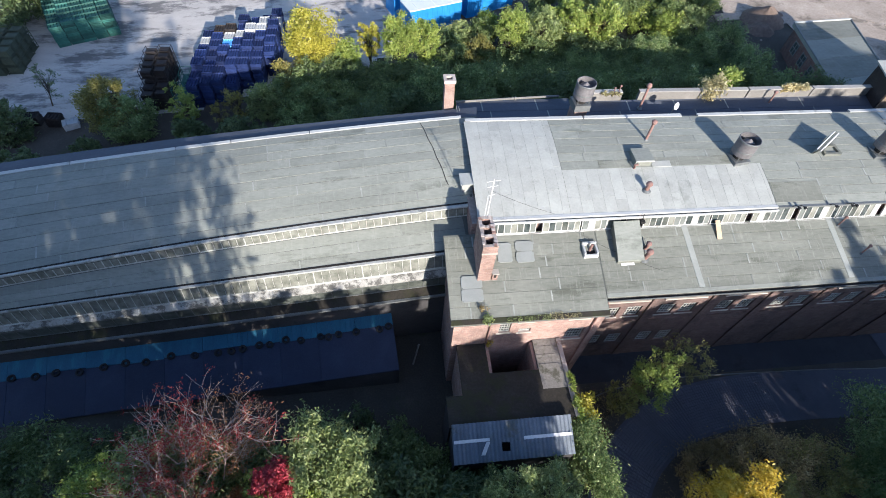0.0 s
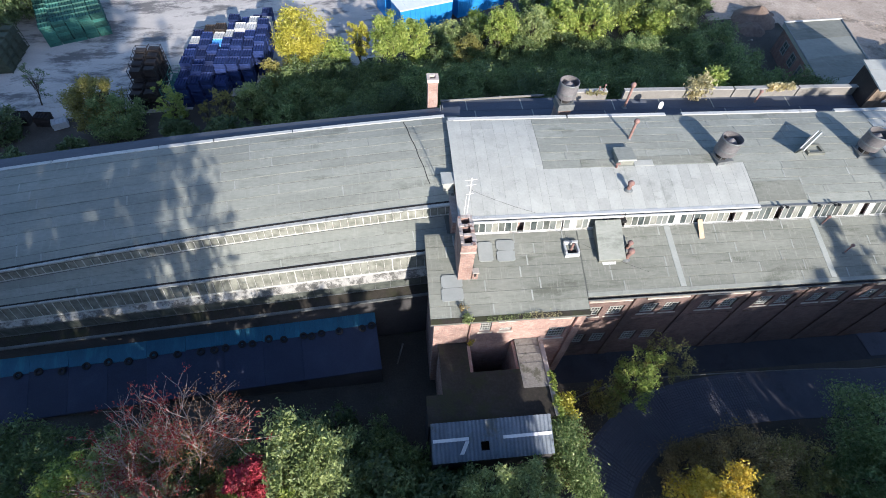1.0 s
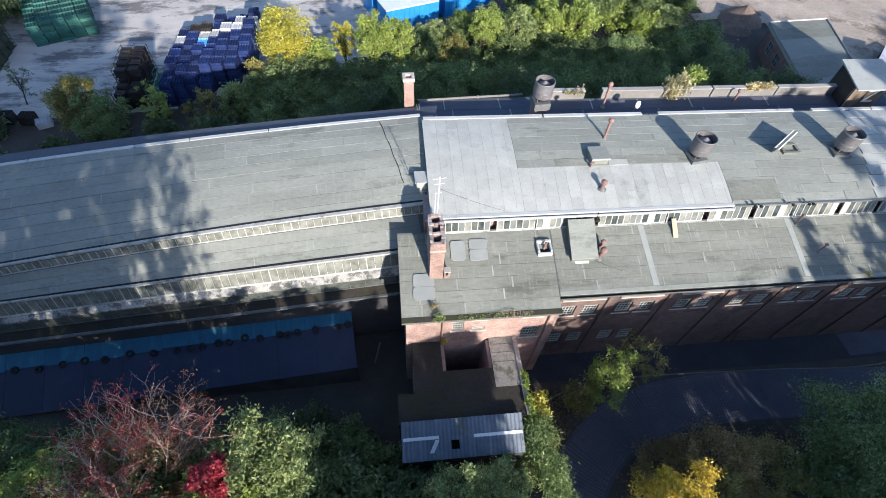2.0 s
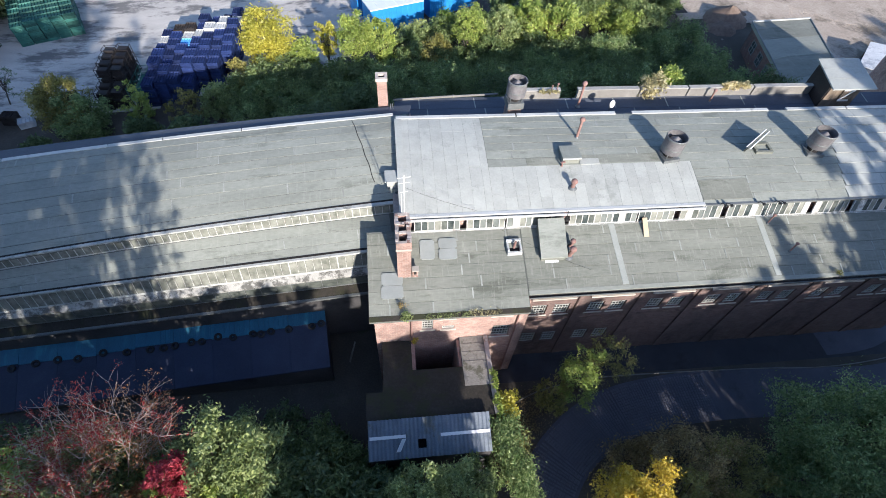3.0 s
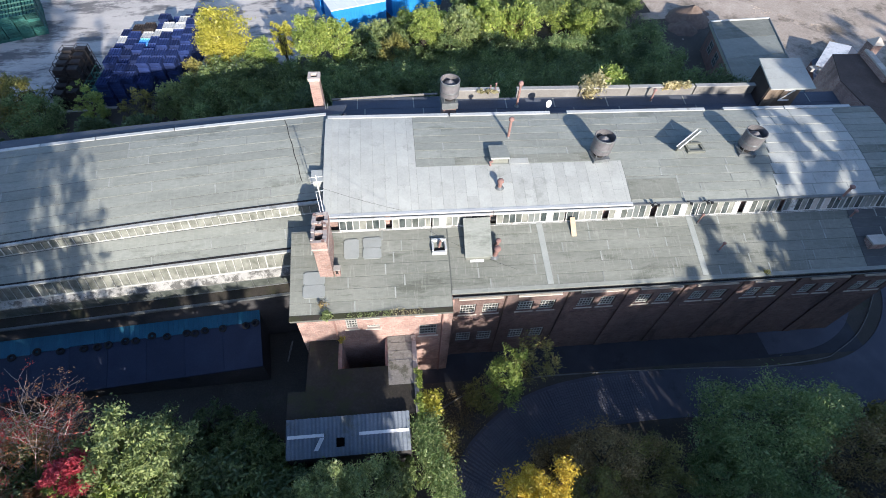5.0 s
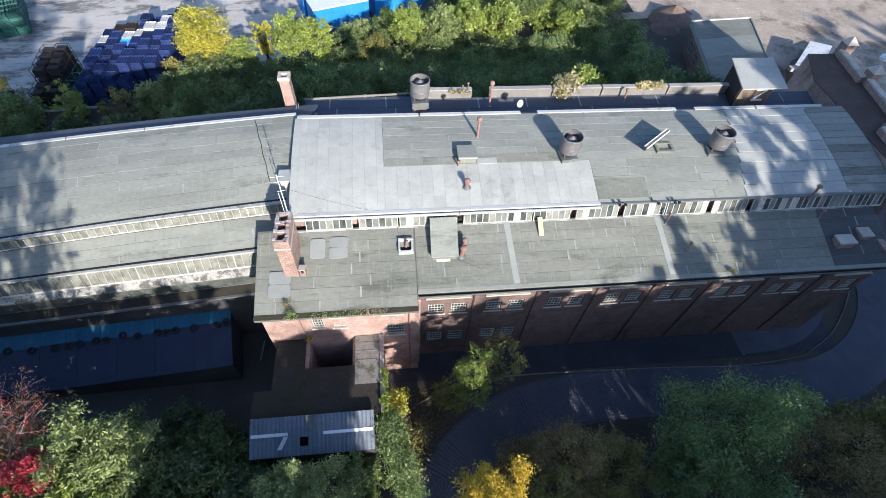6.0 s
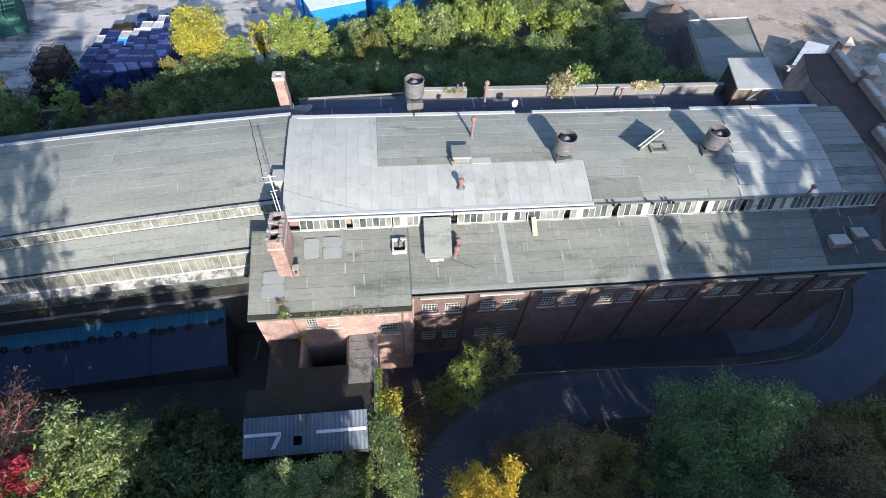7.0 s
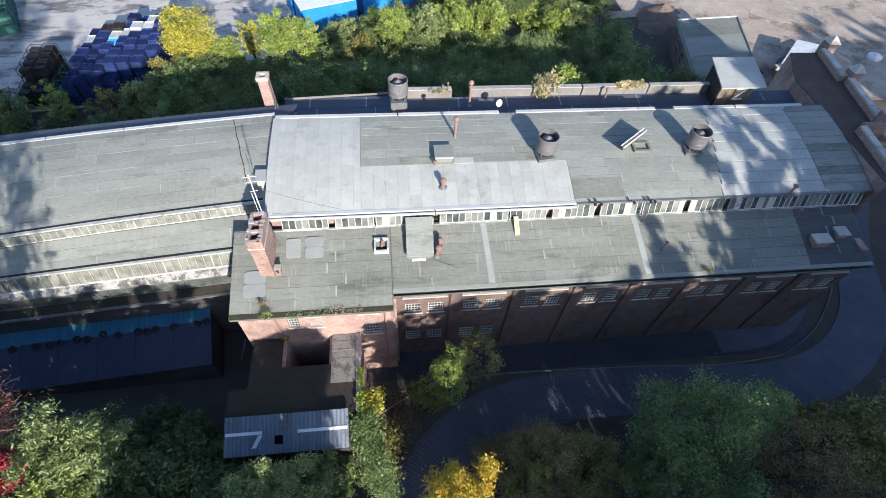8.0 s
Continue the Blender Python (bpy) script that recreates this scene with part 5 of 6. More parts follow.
part("verge", bar([(34.5, 18.2, 11.55), (37.2, 30.6, 11.55)], 0.07), GUTTER, house)
part("verge", bar([(40.5, 19.4, 11.55), (43.6, 31.2, 11.55)], 0.07), GUTTER, house)
for f in (0.16, 0.33, 0.5, 0.67, 0.84):
    x, y = 34.75 + 2.65 * f, 18.5 + 11.85 * f
    for z in (9.6, 7.4):
        bm = bmesh.new()
        w, h = 1.0, 1.1
        box(bm, -w / 2, -w / 2 + 0.07, -0.05, 0.04, 0, h), box(bm, w / 2 - 0.07, w / 2, -0.05, 0.04, 0, h), box(bm, -0.035, 0.035, -0.05, 0.04, 0, h)
        for zz in (0, h / 2 - 0.03, h - 0.07):
            box(bm, -w / 2 + 0.07, -0.035, -0.05, 0.04, zz, zz + 0.06), box(bm, 0.035, w / 2 - 0.07, -0.05, 0.04, zz, zz + 0.06)
        turn = pose(x, y, z, 0, 0, -102.6)
        bm.transform(turn)
        ob = part("window", bm, KERB, house)
        bm = block((-w / 2 + 0.02, w / 2 - 0.02, -0.02, 0.0, 0.02, h - 0.02))
        bm.transform(turn)
        part("pane", bm, GLASS, ob)


# ---- storage yard behind the wing ----
def crate_stack(name, x, y, layers, material, label, group, size=(1.15, 0.95, 0.3), turn=0.0, rng=random):
    """A stack of slatted boxes; each box is a part."""
    z = ground_height(x, y) + 0.04
    t = thing(name, (x, y, z), label, "crate stack", group)
    t.rotation_euler = (0, 0, radians(turn))
    w, d, h = size
    for k in range(layers):
        me = CRATES.get((size, material))
        if me is None:
            bm = bmesh.new()
            rings = []
            for f, zz in ((0.0, 0.0), (0.0, 0.05), (0.035, 0.06), (0.035, 0.1), (0.0, 0.11), (0.0, 0.15), (0.035, 0.16), (0.035, h - 0.09), (0.0, h - 0.08), (0.0, h - 0.006)):
                rings.append([bm.verts.new((a * (w / 2 - f), b * (d / 2 - f), zz)) for a, b in ((-1, -1), (1, -1), (1, 1), (-1, 1))])
            bm.faces.new(rings[0][::-1])
            for low, high in zip(rings, rings[1:]):
                for k4 in range(4):
                    bm.faces.new((low[k4], low[(k4 + 1) % 4], high[(k4 + 1) % 4], high[k4]))
            lid = bm.faces.new(rings[-1])
            bmesh.ops.inset_region(bm, faces=[lid], thickness=0.05)
            bmesh.ops.subdivide_edges(bm, edges=[e for e in lid.edges if abs(e.verts[0].co.y - e.verts[1].co.y) < 1e-5], cuts=3)
            slots = [f for f in bm.faces if f.normal.z > 0.9 or (f.calc_center_median().z > h - 0.02 and abs(f.calc_center_median().x) < w / 2 - 0.06 and abs(f.calc_center_median().y) < 0.05)]
            bm.normal_update()
            for f in [f for f in slots if abs(f.calc_center_median().y) < 0.05 and f.calc_area() > 0.05]:
                bmesh.ops.inset_region(bm, faces=[f], thickness=0.035)
                for v in f.verts:
                    v.co.z -= 0.12
            me = CRATES[(size, material)] = mesh_of(bm, material)
        ob = new("crate", me)
        ob.parent = t
        ob.location = (rng.uniform(-0.03, 0.03), rng.uniform(-0.03, 0.03), k * h)
        ob.rotation_euler = (0, 0, radians(rng.uniform(-1.5, 1.5)))
    return t


CRATES = {}
rng = random.Random(21)
for i in range(7):
    for j in range(8):
        x, y = -19.4 + i * 1.04 + 0.03 * j + rng.uniform(-0.05, 0.05), 28.6 + j * 1.27 + i * 0.28
        if j < (i > 3) + (i > 5) or (j > 6 and i < 3):
            continue
        mat = (CRATE_GREY if rng.random() < 0.8 else CRATE_BLUE) if j == 5 or (j == 6 and i > 3) else CRATE_SKY if (i, j) == (2, 4) else DARK_STEEL if j > 5 and rng.random() < 0.4 else CRATE_BLUE
        word = {id(CRATE_GREY): "pale grey", id(CRATE_SKY): "light blue", id(DARK_STEEL): "dark weathered"}.get(id(mat), "dark blue")
        crate_stack("crate_stack", x, y, rng.choice((9, 10, 10, 11)) - (2 if j < 1 else 0) + (1 if j == 5 else 0), mat, f"stack of {word} slatted crates in the storage yard", "blue and grey crate stacks", (0.95, 1.15, 0.26), rng=rng)
for i in range(5):
    for j in range(7):
        u, v = 0.6 + i * 1.2, 0.5 + j * 1.03
        crate_stack("crate_stack", -35.6 + 0.9 * u - 0.44 * v, 39.2 + 0.44 * u + 0.9 * v, 8 if i > 0 else 7, CRATE_GREEN, "stack of green slatted crates in the storage yard", "green crate stacks", turn=26, rng=rng)

def build_cage(material, label, size=(1.1, 0.85, 0.9), loaded=False):
    """A wire cage: posts, rails, thin wires and a floor, each a part."""
    w, d, h = size
    t = thing("wire_cage", (0, 0, 0), label, "cage", "wire cages in the yard")
    post = mesh_of(bar([(0, 0, 0), (0, 0, h)], 0.035, 4), material)
    wire = mesh_of(bar([(0, 0, 0.08), (0, 0, h)], 0.012, 4), material)
    long_rail = mesh_of(bar([(-w / 2, 0, 0), (w / 2, 0, 0)], 0.025, 4), material)
    side_rail = mesh_of(bar([(0, -d / 2, 0), (0, d / 2, 0)], 0.025, 4), material)
    for a in (-w / 2, w / 2):
        for b in (-d / 2, d / 2):
            part("post", post, None, t, at=(a, b, 0))
    for zz in (0.08, h * 0.5, h - 0.03):
        for b in (-d / 2, d / 2):
            part("rail", long_rail, None, t, at=(0, b, zz))
        for a in (-w / 2, w / 2):
            part("rail", side_rail, None, t, at=(a, 0, zz))
    for k in range(1, 5):
        part("wire", wire, None, t, at=(-w / 2 + w * k / 5, -d / 2, 0))
    part("floor", block((-w / 2, w / 2, -d / 2, d / 2, 0.05, 0.09)), material, t)
    if loaded:
        part("load", block((-w * 0.4, w * 0.4, -d * 0.4, d * 0.4, 0.1, h * 0.8)), material, t)
    return t


CAGES = {}


def mesh_cage(x, y, z, material, label, size=(1.1, 0.85, 0.9)):
    turn = pose(x, y, z, 0, 0, rng.uniform(-4, 4))
    key = (size, material)
    if key in CAGES:
        return copy_thing(CAGES[key], turn)
    CAGES[key] = build_cage(material, label, size, material in (DARK_STEEL, CAGE_OLIVE))
    CAGES[key].matrix_basis = turn
    return CAGES[key]


for i in range(2):
    for j in range(6):
        for k in range(3 if j > 1 else 2):
            x, y = -23.6 + i * 1.2 - 0.12 * j, 28.4 + j * 1.1 + 0.1 * i
            mesh_cage(x, y, ground_height(x, y) + 0.04 + k * 0.92, DARK_STEEL, "rust-brown wire cage stacked in the yard")
for i in range(3):
    for j in range(4):
        for k in range(3):
            x, y = -38.0 - i * 1.35 - 0.1 * j, 35.2 + j * 1.25 - i * 0.3
            mesh_cage(x, y, ground_height(x, y) + 0.04 + k * 0.84, CAGE_OLIVE, "mossy green loaded wire cage stacked beside the yard", (1.25, 1.1, 0.82))
for j in range(3):
    for k in range(2):
        x, y = -20.75 + 0.02 * j, 28.6 + j * 1.25
        mesh_cage(x, y, ground_height(x, y) + 0.04 + k * 1.02, CRATE_GREEN, "empty green steel frame cage in the yard", (0.95, 1.2, 1.0))
for x, y, n in ((-27.4, 29.6, 3), (-26.2, 29.9, 2), (-33.5, 27.2, 3), (-31.6, 27.0, 3), (-30.2, 26.6, 2), (-35.3, 26.4, 2), (-29.0, 28.1, 2)):
    crate_stack("crate_stack", x, y, n, CRATE_GREY if n == 2 else DARK_STEEL, "low stack of weathered pallets at the yard edge", "low pallet stacks", (1.2, 0.9, 0.3), rng.uniform(-25, 25), rng)


def container(x, y, length, turn, top, label):
    z = ground_height(x, y) + 0.05
    t = thing("shipping_container", (x, y, z), label, "container", "blue containers")
    t.rotation_euler = (0, 0, radians(turn))
    ORIGIN[t] = Vector()
    w, h = 2.44, 2.6
    for s, yy in ((-1, 0.0), (1, w)):
        bm = bmesh.new()
        n = int(length / 0.28)
        for i in range(n):
            a = length * i / n
            box(bm, a, a + 0.15, yy - 0.02 if s < 0 else yy - 0.02, yy + 0.02, 0.15, h - 0.12)
        part("corrugation", bm, CONTAINER, t)
    part("side", block((0, length, 0.01, 0.04, 0.1, h - 0.1)), CONTAINER, t)
    part("side", block((0, length, w - 0.04, w - 0.01, 0.1, h - 0.1)), CONTAINER, t)
    part("end", block((0, 0.04, 0.04, w - 0.04, 0.1, h - 0.1)), CONTAINER, t)
    part("end", block((length - 0.04, length, 0.04, w - 0.04, 0.1, h - 0.1)), CONTAINER, t)
    part("top", block((0, length, 0, w, h - 0.1, h)), top, t, "pale top")
    part("frame", block((-0.03, length + 0.03, -0.03, 0.08, 0, 0.14), (-0.03, length + 0.03, w - 0.08, w + 0.03, 0, 0.14), (-0.03, 0.1, 0, w, 0.0, 0.14), (length - 0.1, length + 0.03, 0, w, 0, 0.14)), CONTAINER, t)
    for i in range(1, 6):
        part("roof_rib", block((length * i / 6 - 0.05, length * i / 6 + 0.05, 0.05, w - 0.05, h, h + 0.03)), top, t)
    return t


container(0.55, 37.75, 6.06, 21, CONTAINER_TOP, "bright blue shipping container with pale top in the yard")
container(-0.9, 41.6, 6.06, 21, CONTAINER_TOP, "bright blue shipping container with pale top behind another")
container(6.9, 40.5, 6.06, 23, CONTAINER_TOP, "pale-topped blue shipping container beside the scrub")

# ---- odds and ends on the bare ground ----
store = thing("flat_roofed_store", (46.5, 24.5, 8.5), "low store with grey flat roof beside the end block", "shed")
bm = bmesh.new()
prism(bm, [(46.26, 26.2), (43.98, 22.0), (47.0, 21.91), (51.93, 26.84), (51.99, 28.82)], 7.5, 10.0)
part("wall", bm, HOUSE_BRICK, store)
bm = bmesh.new()
prism(bm, [(46.26, 26.2), (43.98, 22.0), (47.0, 21.91), (51.93, 26.84), (51.99, 28.82)], 10.0, 10.12)
part("roof", bm, FELT_SHADE, store, "dull blue-grey flat roof")
panel = thing("leaning_panel", (48.2, 26.2, 9.0), "large white board with grey smears leaning on posts", "board")
bm = bmesh.new()
slab(bm, [(45.9, 25.2, 10.3), (47.4, 23.9, 10.3), (51.0, 27.7, 10.6), (49.2, 28.6, 10.6)], 0.08)
SMEARED = surface("smeared_white_board", (0.34, 0.36, 0.4), (0.45, 0.47, 0.5), (0.55, 0.57, 0.6), 6, 1.2, 0.6, stain=(0.2, 0.22, 0.26), stain_scale=1.0, stain_cut=0.5)
part("sheet", bm, SMEARED, panel)
for x, y in ((46.2, 25.1), (47.4, 24.2), (50.6, 27.6), (49.2, 28.3)):
    part("post", bar([(x, y, 7.6), (x, y, 10.2)], 0.07), TIMBER, panel)
for x, y in ((45.0, 24.5), (45.6, 24.0), (46.2, 23.5), (45.2, 23.2), (45.9, 22.8)):
    b = thing("concrete_block", (x, y, 10.13), "pale concrete block lying on the flat store roof", "concrete block", "concrete blocks")
    bm = block((x - 0.16, x + 0.16, y - 0.28, y + 0.28, 10.13, 10.45))
    bmesh.ops.bevel(bm, geom=list(bm.edges), offset=0.03, segments=1, affect="EDGES")
    part("block", bm, CONCRETE, b)
tub = thing("white_tub", (58.0, 27.6, 9.0), "round white lidded tub on the ground", "tub")
bm = bmesh.new()
lathe(bm, ((0.6, 0.0), (0.66, 0.3), (0.64, 0.38), (0.3, 0.46), (0.28, 0.58), (0.02, 0.62)), (58.0, 27.6, ground_height(58.0, 27.6)), 24)
part("tub", bm, STRIPE, tub, smooth=True)
for k, (x, y, r, h) in enumerate(((38.6, 36.2, 2.6, 1.9), (37.4, 34.4, 1.8, 1.1), (40.6, 37.4, 1.8, 0.9))):
    bm = bmesh.new()
    rows = []
    for i in range(9):
        f = i / 8
        rr = r * (1 - f ** 1.4)
        rows.append([bm.verts.new((x + (rr + 0.25 * noise.noise((math.cos(a) * 2 + k, math.sin(a) * 2, f * 3))) * math.cos(a), y + (rr + 0.25 * noise.noise((math.cos(a) * 2 + k, math.sin(a) * 2, f * 3))) * math.sin(a), 8.4 + h * f + 0.22 * noise.noise((x + rr * math.cos(a) * 1.5, y + rr * math.sin(a) * 1.5, 3)))) for a in (math.tau * j / 22 for j in range(22))])
    for p, q in zip(rows, rows[1:]):
        for j in range(22):
            bm.faces.new((p[j], p[(j + 1) % 22], q[(j + 1) % 22], q[j]))
    bm.faces.new(rows[-1])
    tagged(part("earth_mound", bm, MOUND, smooth=True), "heap of dug brown earth at the edge of the bare ground", "mound", "earth mounds")
rng = random.Random(77)
bm = bmesh.new()
for k in range(420):
    if k < 260:
        f = rng.random()
        x, y = 47 + 11 * f + rng.gauss(0, 0.5), 38 - 8 * f + rng.gauss(0, 0.5)
    else:
        x, y = rng.uniform(36, 62), rng.uniform(24, 44)
    r = rng.uniform(0.04, 0.14)
    z = ground_height(x, y) + 0.06
    v = [bm.verts.new((x + r * a * rng.uniform(0.6, 1.2), y + r * b * rng.uniform(0.6, 1.2), z + r * c * 0.7)) for a, b, c in ((1, 0, 0), (-1, 0, 0), (0, 1, 0), (0, -1, 0), (0, 0, 1))]
    for a, b in ((0, 2), (2, 1), (1, 3), (3, 0)):
        bm.faces.new((v[a], v[b], v[4]))
tagged(part("rubble", bm, DIRT), "loose pale stones and rubble on bare ground", "rubble", kind="stuff")


# ---- trees and shrubs ----
def leaf_mesh(rng, clumps, count, size, spread, material):
    """Many small leaves gathered round clump centres: rows of (x, y, z, reach)."""
    c = np.array(clumps)
    pick = rng.integers(0, len(c), count)
    at = c[pick, :3] + rng.normal(0, 1, (count, 3)) * c[pick, 3:4] * np.array((1, 1, 0.75)) * spread
    a = rng.normal(0, 1, (count, 3)) + np.array((0, 0, 0.2))
    a /= np.linalg.norm(a, axis=1, keepdims=True)
    b = np.cross(a, rng.normal(0, 1, (count, 3)))
    b /= np.linalg.norm(b, axis=1, keepdims=True)
    s = size * rng.uniform(0.55, 1.35, (count, 1))
    n = np.cross(a, b)
    tip, side = a * s, b * s * 0.36
    quad = np.stack([at - tip, at + side + n * s * 0.12, at + tip, at - side + n * s * 0.12], 1).reshape(-1, 3)
    me = bpy.data.meshes.new("leaves")
    me.vertices.add(count * 4), me.loops.add(count * 4), me.polygons.add(count)
    me.vertices.foreach_set("co", quad.ravel())
    me.loops.foreach_set("vertex_index", np.arange(count * 4))
    me.polygons.foreach_set("loop_start", np.arange(count) * 4)
    me.update(calc_edges=True)
    me.materials.append(material)
    return me


def limbs_mesh(py, base, clumps, trunk_r, material, count, crown_z):
    """A tapered, slightly bent trunk with limbs reaching to some of the clumps."""
    bm = bmesh.new()
    bx, by, bz = base
    top = sum((Vector(c[:3]) for c in clumps), Vector()) / len(clumps)
    line = [Vector((bx, by, bz - 0.3)).lerp(top, f) + Vector((py.uniform(-1, 1), py.uniform(-1, 1), 0)) * 0.12 * f for f in (0, 0.25, 0.5, 0.75, 1.0)]
    for k, (a, b) in enumerate(zip(line, line[1:])):
        rod(bm, a, b, trunk_r * (1 - 0.2 * k), trunk_r * (0.8 - 0.2 * k) + 0.01, 7, False)
    for c in py.sample(clumps, min(count, len(clumps))):
        end = Vector(c[:3])
        a = line[py.choice((1, 2, 2, 3, 3))]
        mid = a.lerp(end, 0.5) + Vector((py.uniform(-1, 1), py.uniform(-1, 1), py.uniform(0.2, 1))) * 0.1 * (end - a).length
        r = trunk_r * 0.3
        rod(bm, a, mid, r, r * 0.6, 5, False), rod(bm, mid, end, r * 0.6, r * 0.2, 5, False)
        for _ in range(2):
            side = end + Vector((py.uniform(-1, 1), py.uniform(-1, 1), py.uniform(-0.2, 1))) * (c[3] * 1.4)
            rod(bm, mid.lerp(end, 0.6), side, r * 0.3, 0.008, 4, False)
    return bm


TREE_COUNT = [0]


def tree(x, y, top, radius, material, label, depth=None, count=5000, size=0.16, clumps=70, name="tree", category="tree", trunk=0.14, offset=(0, 0), ragged=0.35, limbs=22, group="", bark=None, hollow=0.45):
    """Trunk, limbs and a ragged crown; depth is the crown's height, offset shifts the crown from the foot."""
    TREE_COUNT[0] += 1
    py, rng = random.Random(TREE_COUNT[0] * 7), np.random.default_rng(TREE_COUNT[0] * 13)
    base = ground_height(x, y)
    depth = depth or radius * 1.8
    cx, cy, cz = x + offset[0], y + offset[1], top - depth / 2
    rows = []
    while len(rows) < clumps:
        v = Vector((py.gauss(0, 1), py.gauss(0, 1), py.gauss(0, 1))).normalized()
        r = py.uniform(hollow, 1.0) ** 0.6 * (1 + ragged * noise.noise(v * 1.7 + Vector((x, y, 0))))
        p = (cx + v.x * r * radius, cy + v.y * r * radius, cz + v.z * r * depth / 2)
        if p[2] > base + 0.2:
            rows.append((*p, radius * py.uniform(0.1, 0.2)))
    t = thing(name, (x, y, base), label, category, group)
    part("trunk", limbs_mesh(py, (x, y, base), rows, trunk, bark or BARK, limbs, cz), bark or BARK, t, smooth=True)
    if count:
        part("crown", leaf_mesh(rng, rows, count, size, 0.8, material), material, t)
    return t


# trees in front of the halls
def twig_tree(x, y, foot, stems, label, lean=(0, 0)):
    """A many-stemmed leafless tree of thin forking twigs, with small leaves left on some of them."""
    py = random.Random(91)
    bm, tips, low = bmesh.new(), [], []

    def grow(a, way, length, r, level):
        p, d = a, way
        for k in range(3):
            d = (d + Vector((py.gauss(0, 0.16), py.gauss(0, 0.16), py.gauss(0.04, 0.12)))).normalized()
            q = p + d * length / 3
            rod(bm, p, q, r * (1 - 0.2 * k), r * (0.8 - 0.2 * k), 4, False)
            p = q
            if level < 4:
                for _ in range(2):
                    side = (d + Vector((py.gauss(0, 0.62), py.gauss(0, 0.62), py.gauss(0.1, 0.4)))).normalized()
                    grow(p, side, length * py.uniform(0.4, 0.68), max(r * 0.5, 0.006), level + 1 if k < 2 else min(level + 2, 4))
            (tips if p.z > foot + 3.2 else low).append((*p, 0.09))

    for k in range(stems):
        a = math.tau * (k + py.uniform(-0.3, 0.3)) / stems
        out = py.uniform(0.15, 0.95)
        grow(Vector((x + 0.25 * math.cos(a), y + 0.25 * math.sin(a), foot)), Vector((math.cos(a) * out + lean[0], math.sin(a) * out + lean[1], 1.0)).normalized(), py.uniform(2.7, 4.1), 0.036, 1)
    t = thing("tree", (x, y, ground_height(x, y)), label, "tree")
    part("trunk", bar([(x, y, ground_height(x, y) - 0.2), (x + 0.1, y, foot - 1.5), (x, y, foot + 0.1)], 0.14, 8), BARK, t, smooth=True)
    part("branchwork", bm, TWIG, t, "thin pale bare twigs")
    r = np.random.default_rng(17)
    part("leaves", leaf_mesh(r, py.sample(tips, len(tips) // 3), 5200, 0.06, 1.0, REDDISH), REDDISH, t, "small red leaves left on twig ends")
    part("leaves", leaf_mesh(r, low, 11000, 0.06, 1.6, RUSSET), RUSSET, t, "orange-brown leaves low in the crown")
    return t


twig_tree(-11.0, -6.1, 9.5, 13, "half-bare autumn tree with thin red leaves", (0.0, 0.1))
tree(-7.7, -6.3, 13.7, 0.8, CRIMSON, "small tree with dense crimson leaves", 2.2, 6000, 0.075, 50, trunk=0.06)
tree(-8.3, -6.3, 12.6, 0.8, LIME, "yellow-green shrub beside the crimson tree", 1.6, 2400, 0.085, 30, trunk=0.05)
tree(-11.9, -6.9, 11.9, 1.3, RUSSET, "russet shrub below the bare twigs", 2.4, 6000, 0.07, 50, ragged=0.6)
tree(-9.4, -6.9, 11.9, 1.1, RUSSET, "orange-brown shrub below the bare twigs", 2.4, 5000, 0.07, 50, ragged=0.6)
tree(-15.4, -5.7, 12.4, 1.3, LIME, "yellow-green leafy shrub in sun", 3.0, 7000, 0.09, 60)
tree(-13.4, -5.2, 12.6, 1.6, SILVER, "pale green bushy tree in sun", 3.4, 10000, 0.085, 70)
tree(-11.2, -5.2, 12.0, 1.5, GREEN, "green bushy tree below the red twigs", 3.4, 8000, 0.09, 70)
tree(-5.8, -5.4, 13.7, 1.9, SILVER, "young tree with pale green feathery leaves", 4.6, 19000, 0.1, 100, trunk=0.12, ragged=0.65)
tree(-5.9, -7.6, 12.4, 1.5, LIME, "yellow-green shrubby tree in sun", 3.5, 10000, 0.095, 60, ragged=0.6)
tree(-11.4, -7.9, 13.2, 2.0, SILVER, "pale green bushy tree in sun", 4.0, 13000, 0.09, 70)
tree(-12.6, -6.4, 11.0, 2.2, DEEP, "dark green bushy tree in shade", 5.0, 6000, 0.16, 70)
tree(-15.8, -6.6, 10.5, 2.3, DEEP, "dark green bushy tree in shade", 5.0, 6000, 0.16, 70)
tree(-10.0, -5.0, 10.6, 1.8, DEEP, "dark green bushy tree in shade", 5.0, 5000, 0.15, 60)
tree(-3.2, -6.2, 10.4, 1.7, DEEP, "dark green shrub in shade", 5.0, 5000, 0.15, 60)
tree(-1.4, -6.9, 9.8, 1.6, GREEN, "green shrub in half shade", 4.6, 5000, 0.14, 60)
tree(0.4, -7.2, 10.2, 1.5, DEEP, "dark green shrub below the shed", 4.6, 5000, 0.14, 60)
tree(-2.2, -4.4, 7.6, 1.4, DEEP, "dark undergrowth in deep shade", 3.0, 3000, 0.14, 40, name="shrub", category="shrub")
tree(-5.0, -2.4, 6.6, 1.3, DEEP, "dark undergrowth in deep shade", 2.4, 2500, 0.14, 40, name="shrub", category="shrub")
tree(2.4, -7.5, 12.3, 1.4, SILVER, "pale green shrub in front of the shed", 3.4, 10000, 0.08, 60)
tree(4.3, -7.6, 11.7, 1.5, SILVER, "pale green shrub in front of the shed", 3.4, 10000, 0.08, 60)
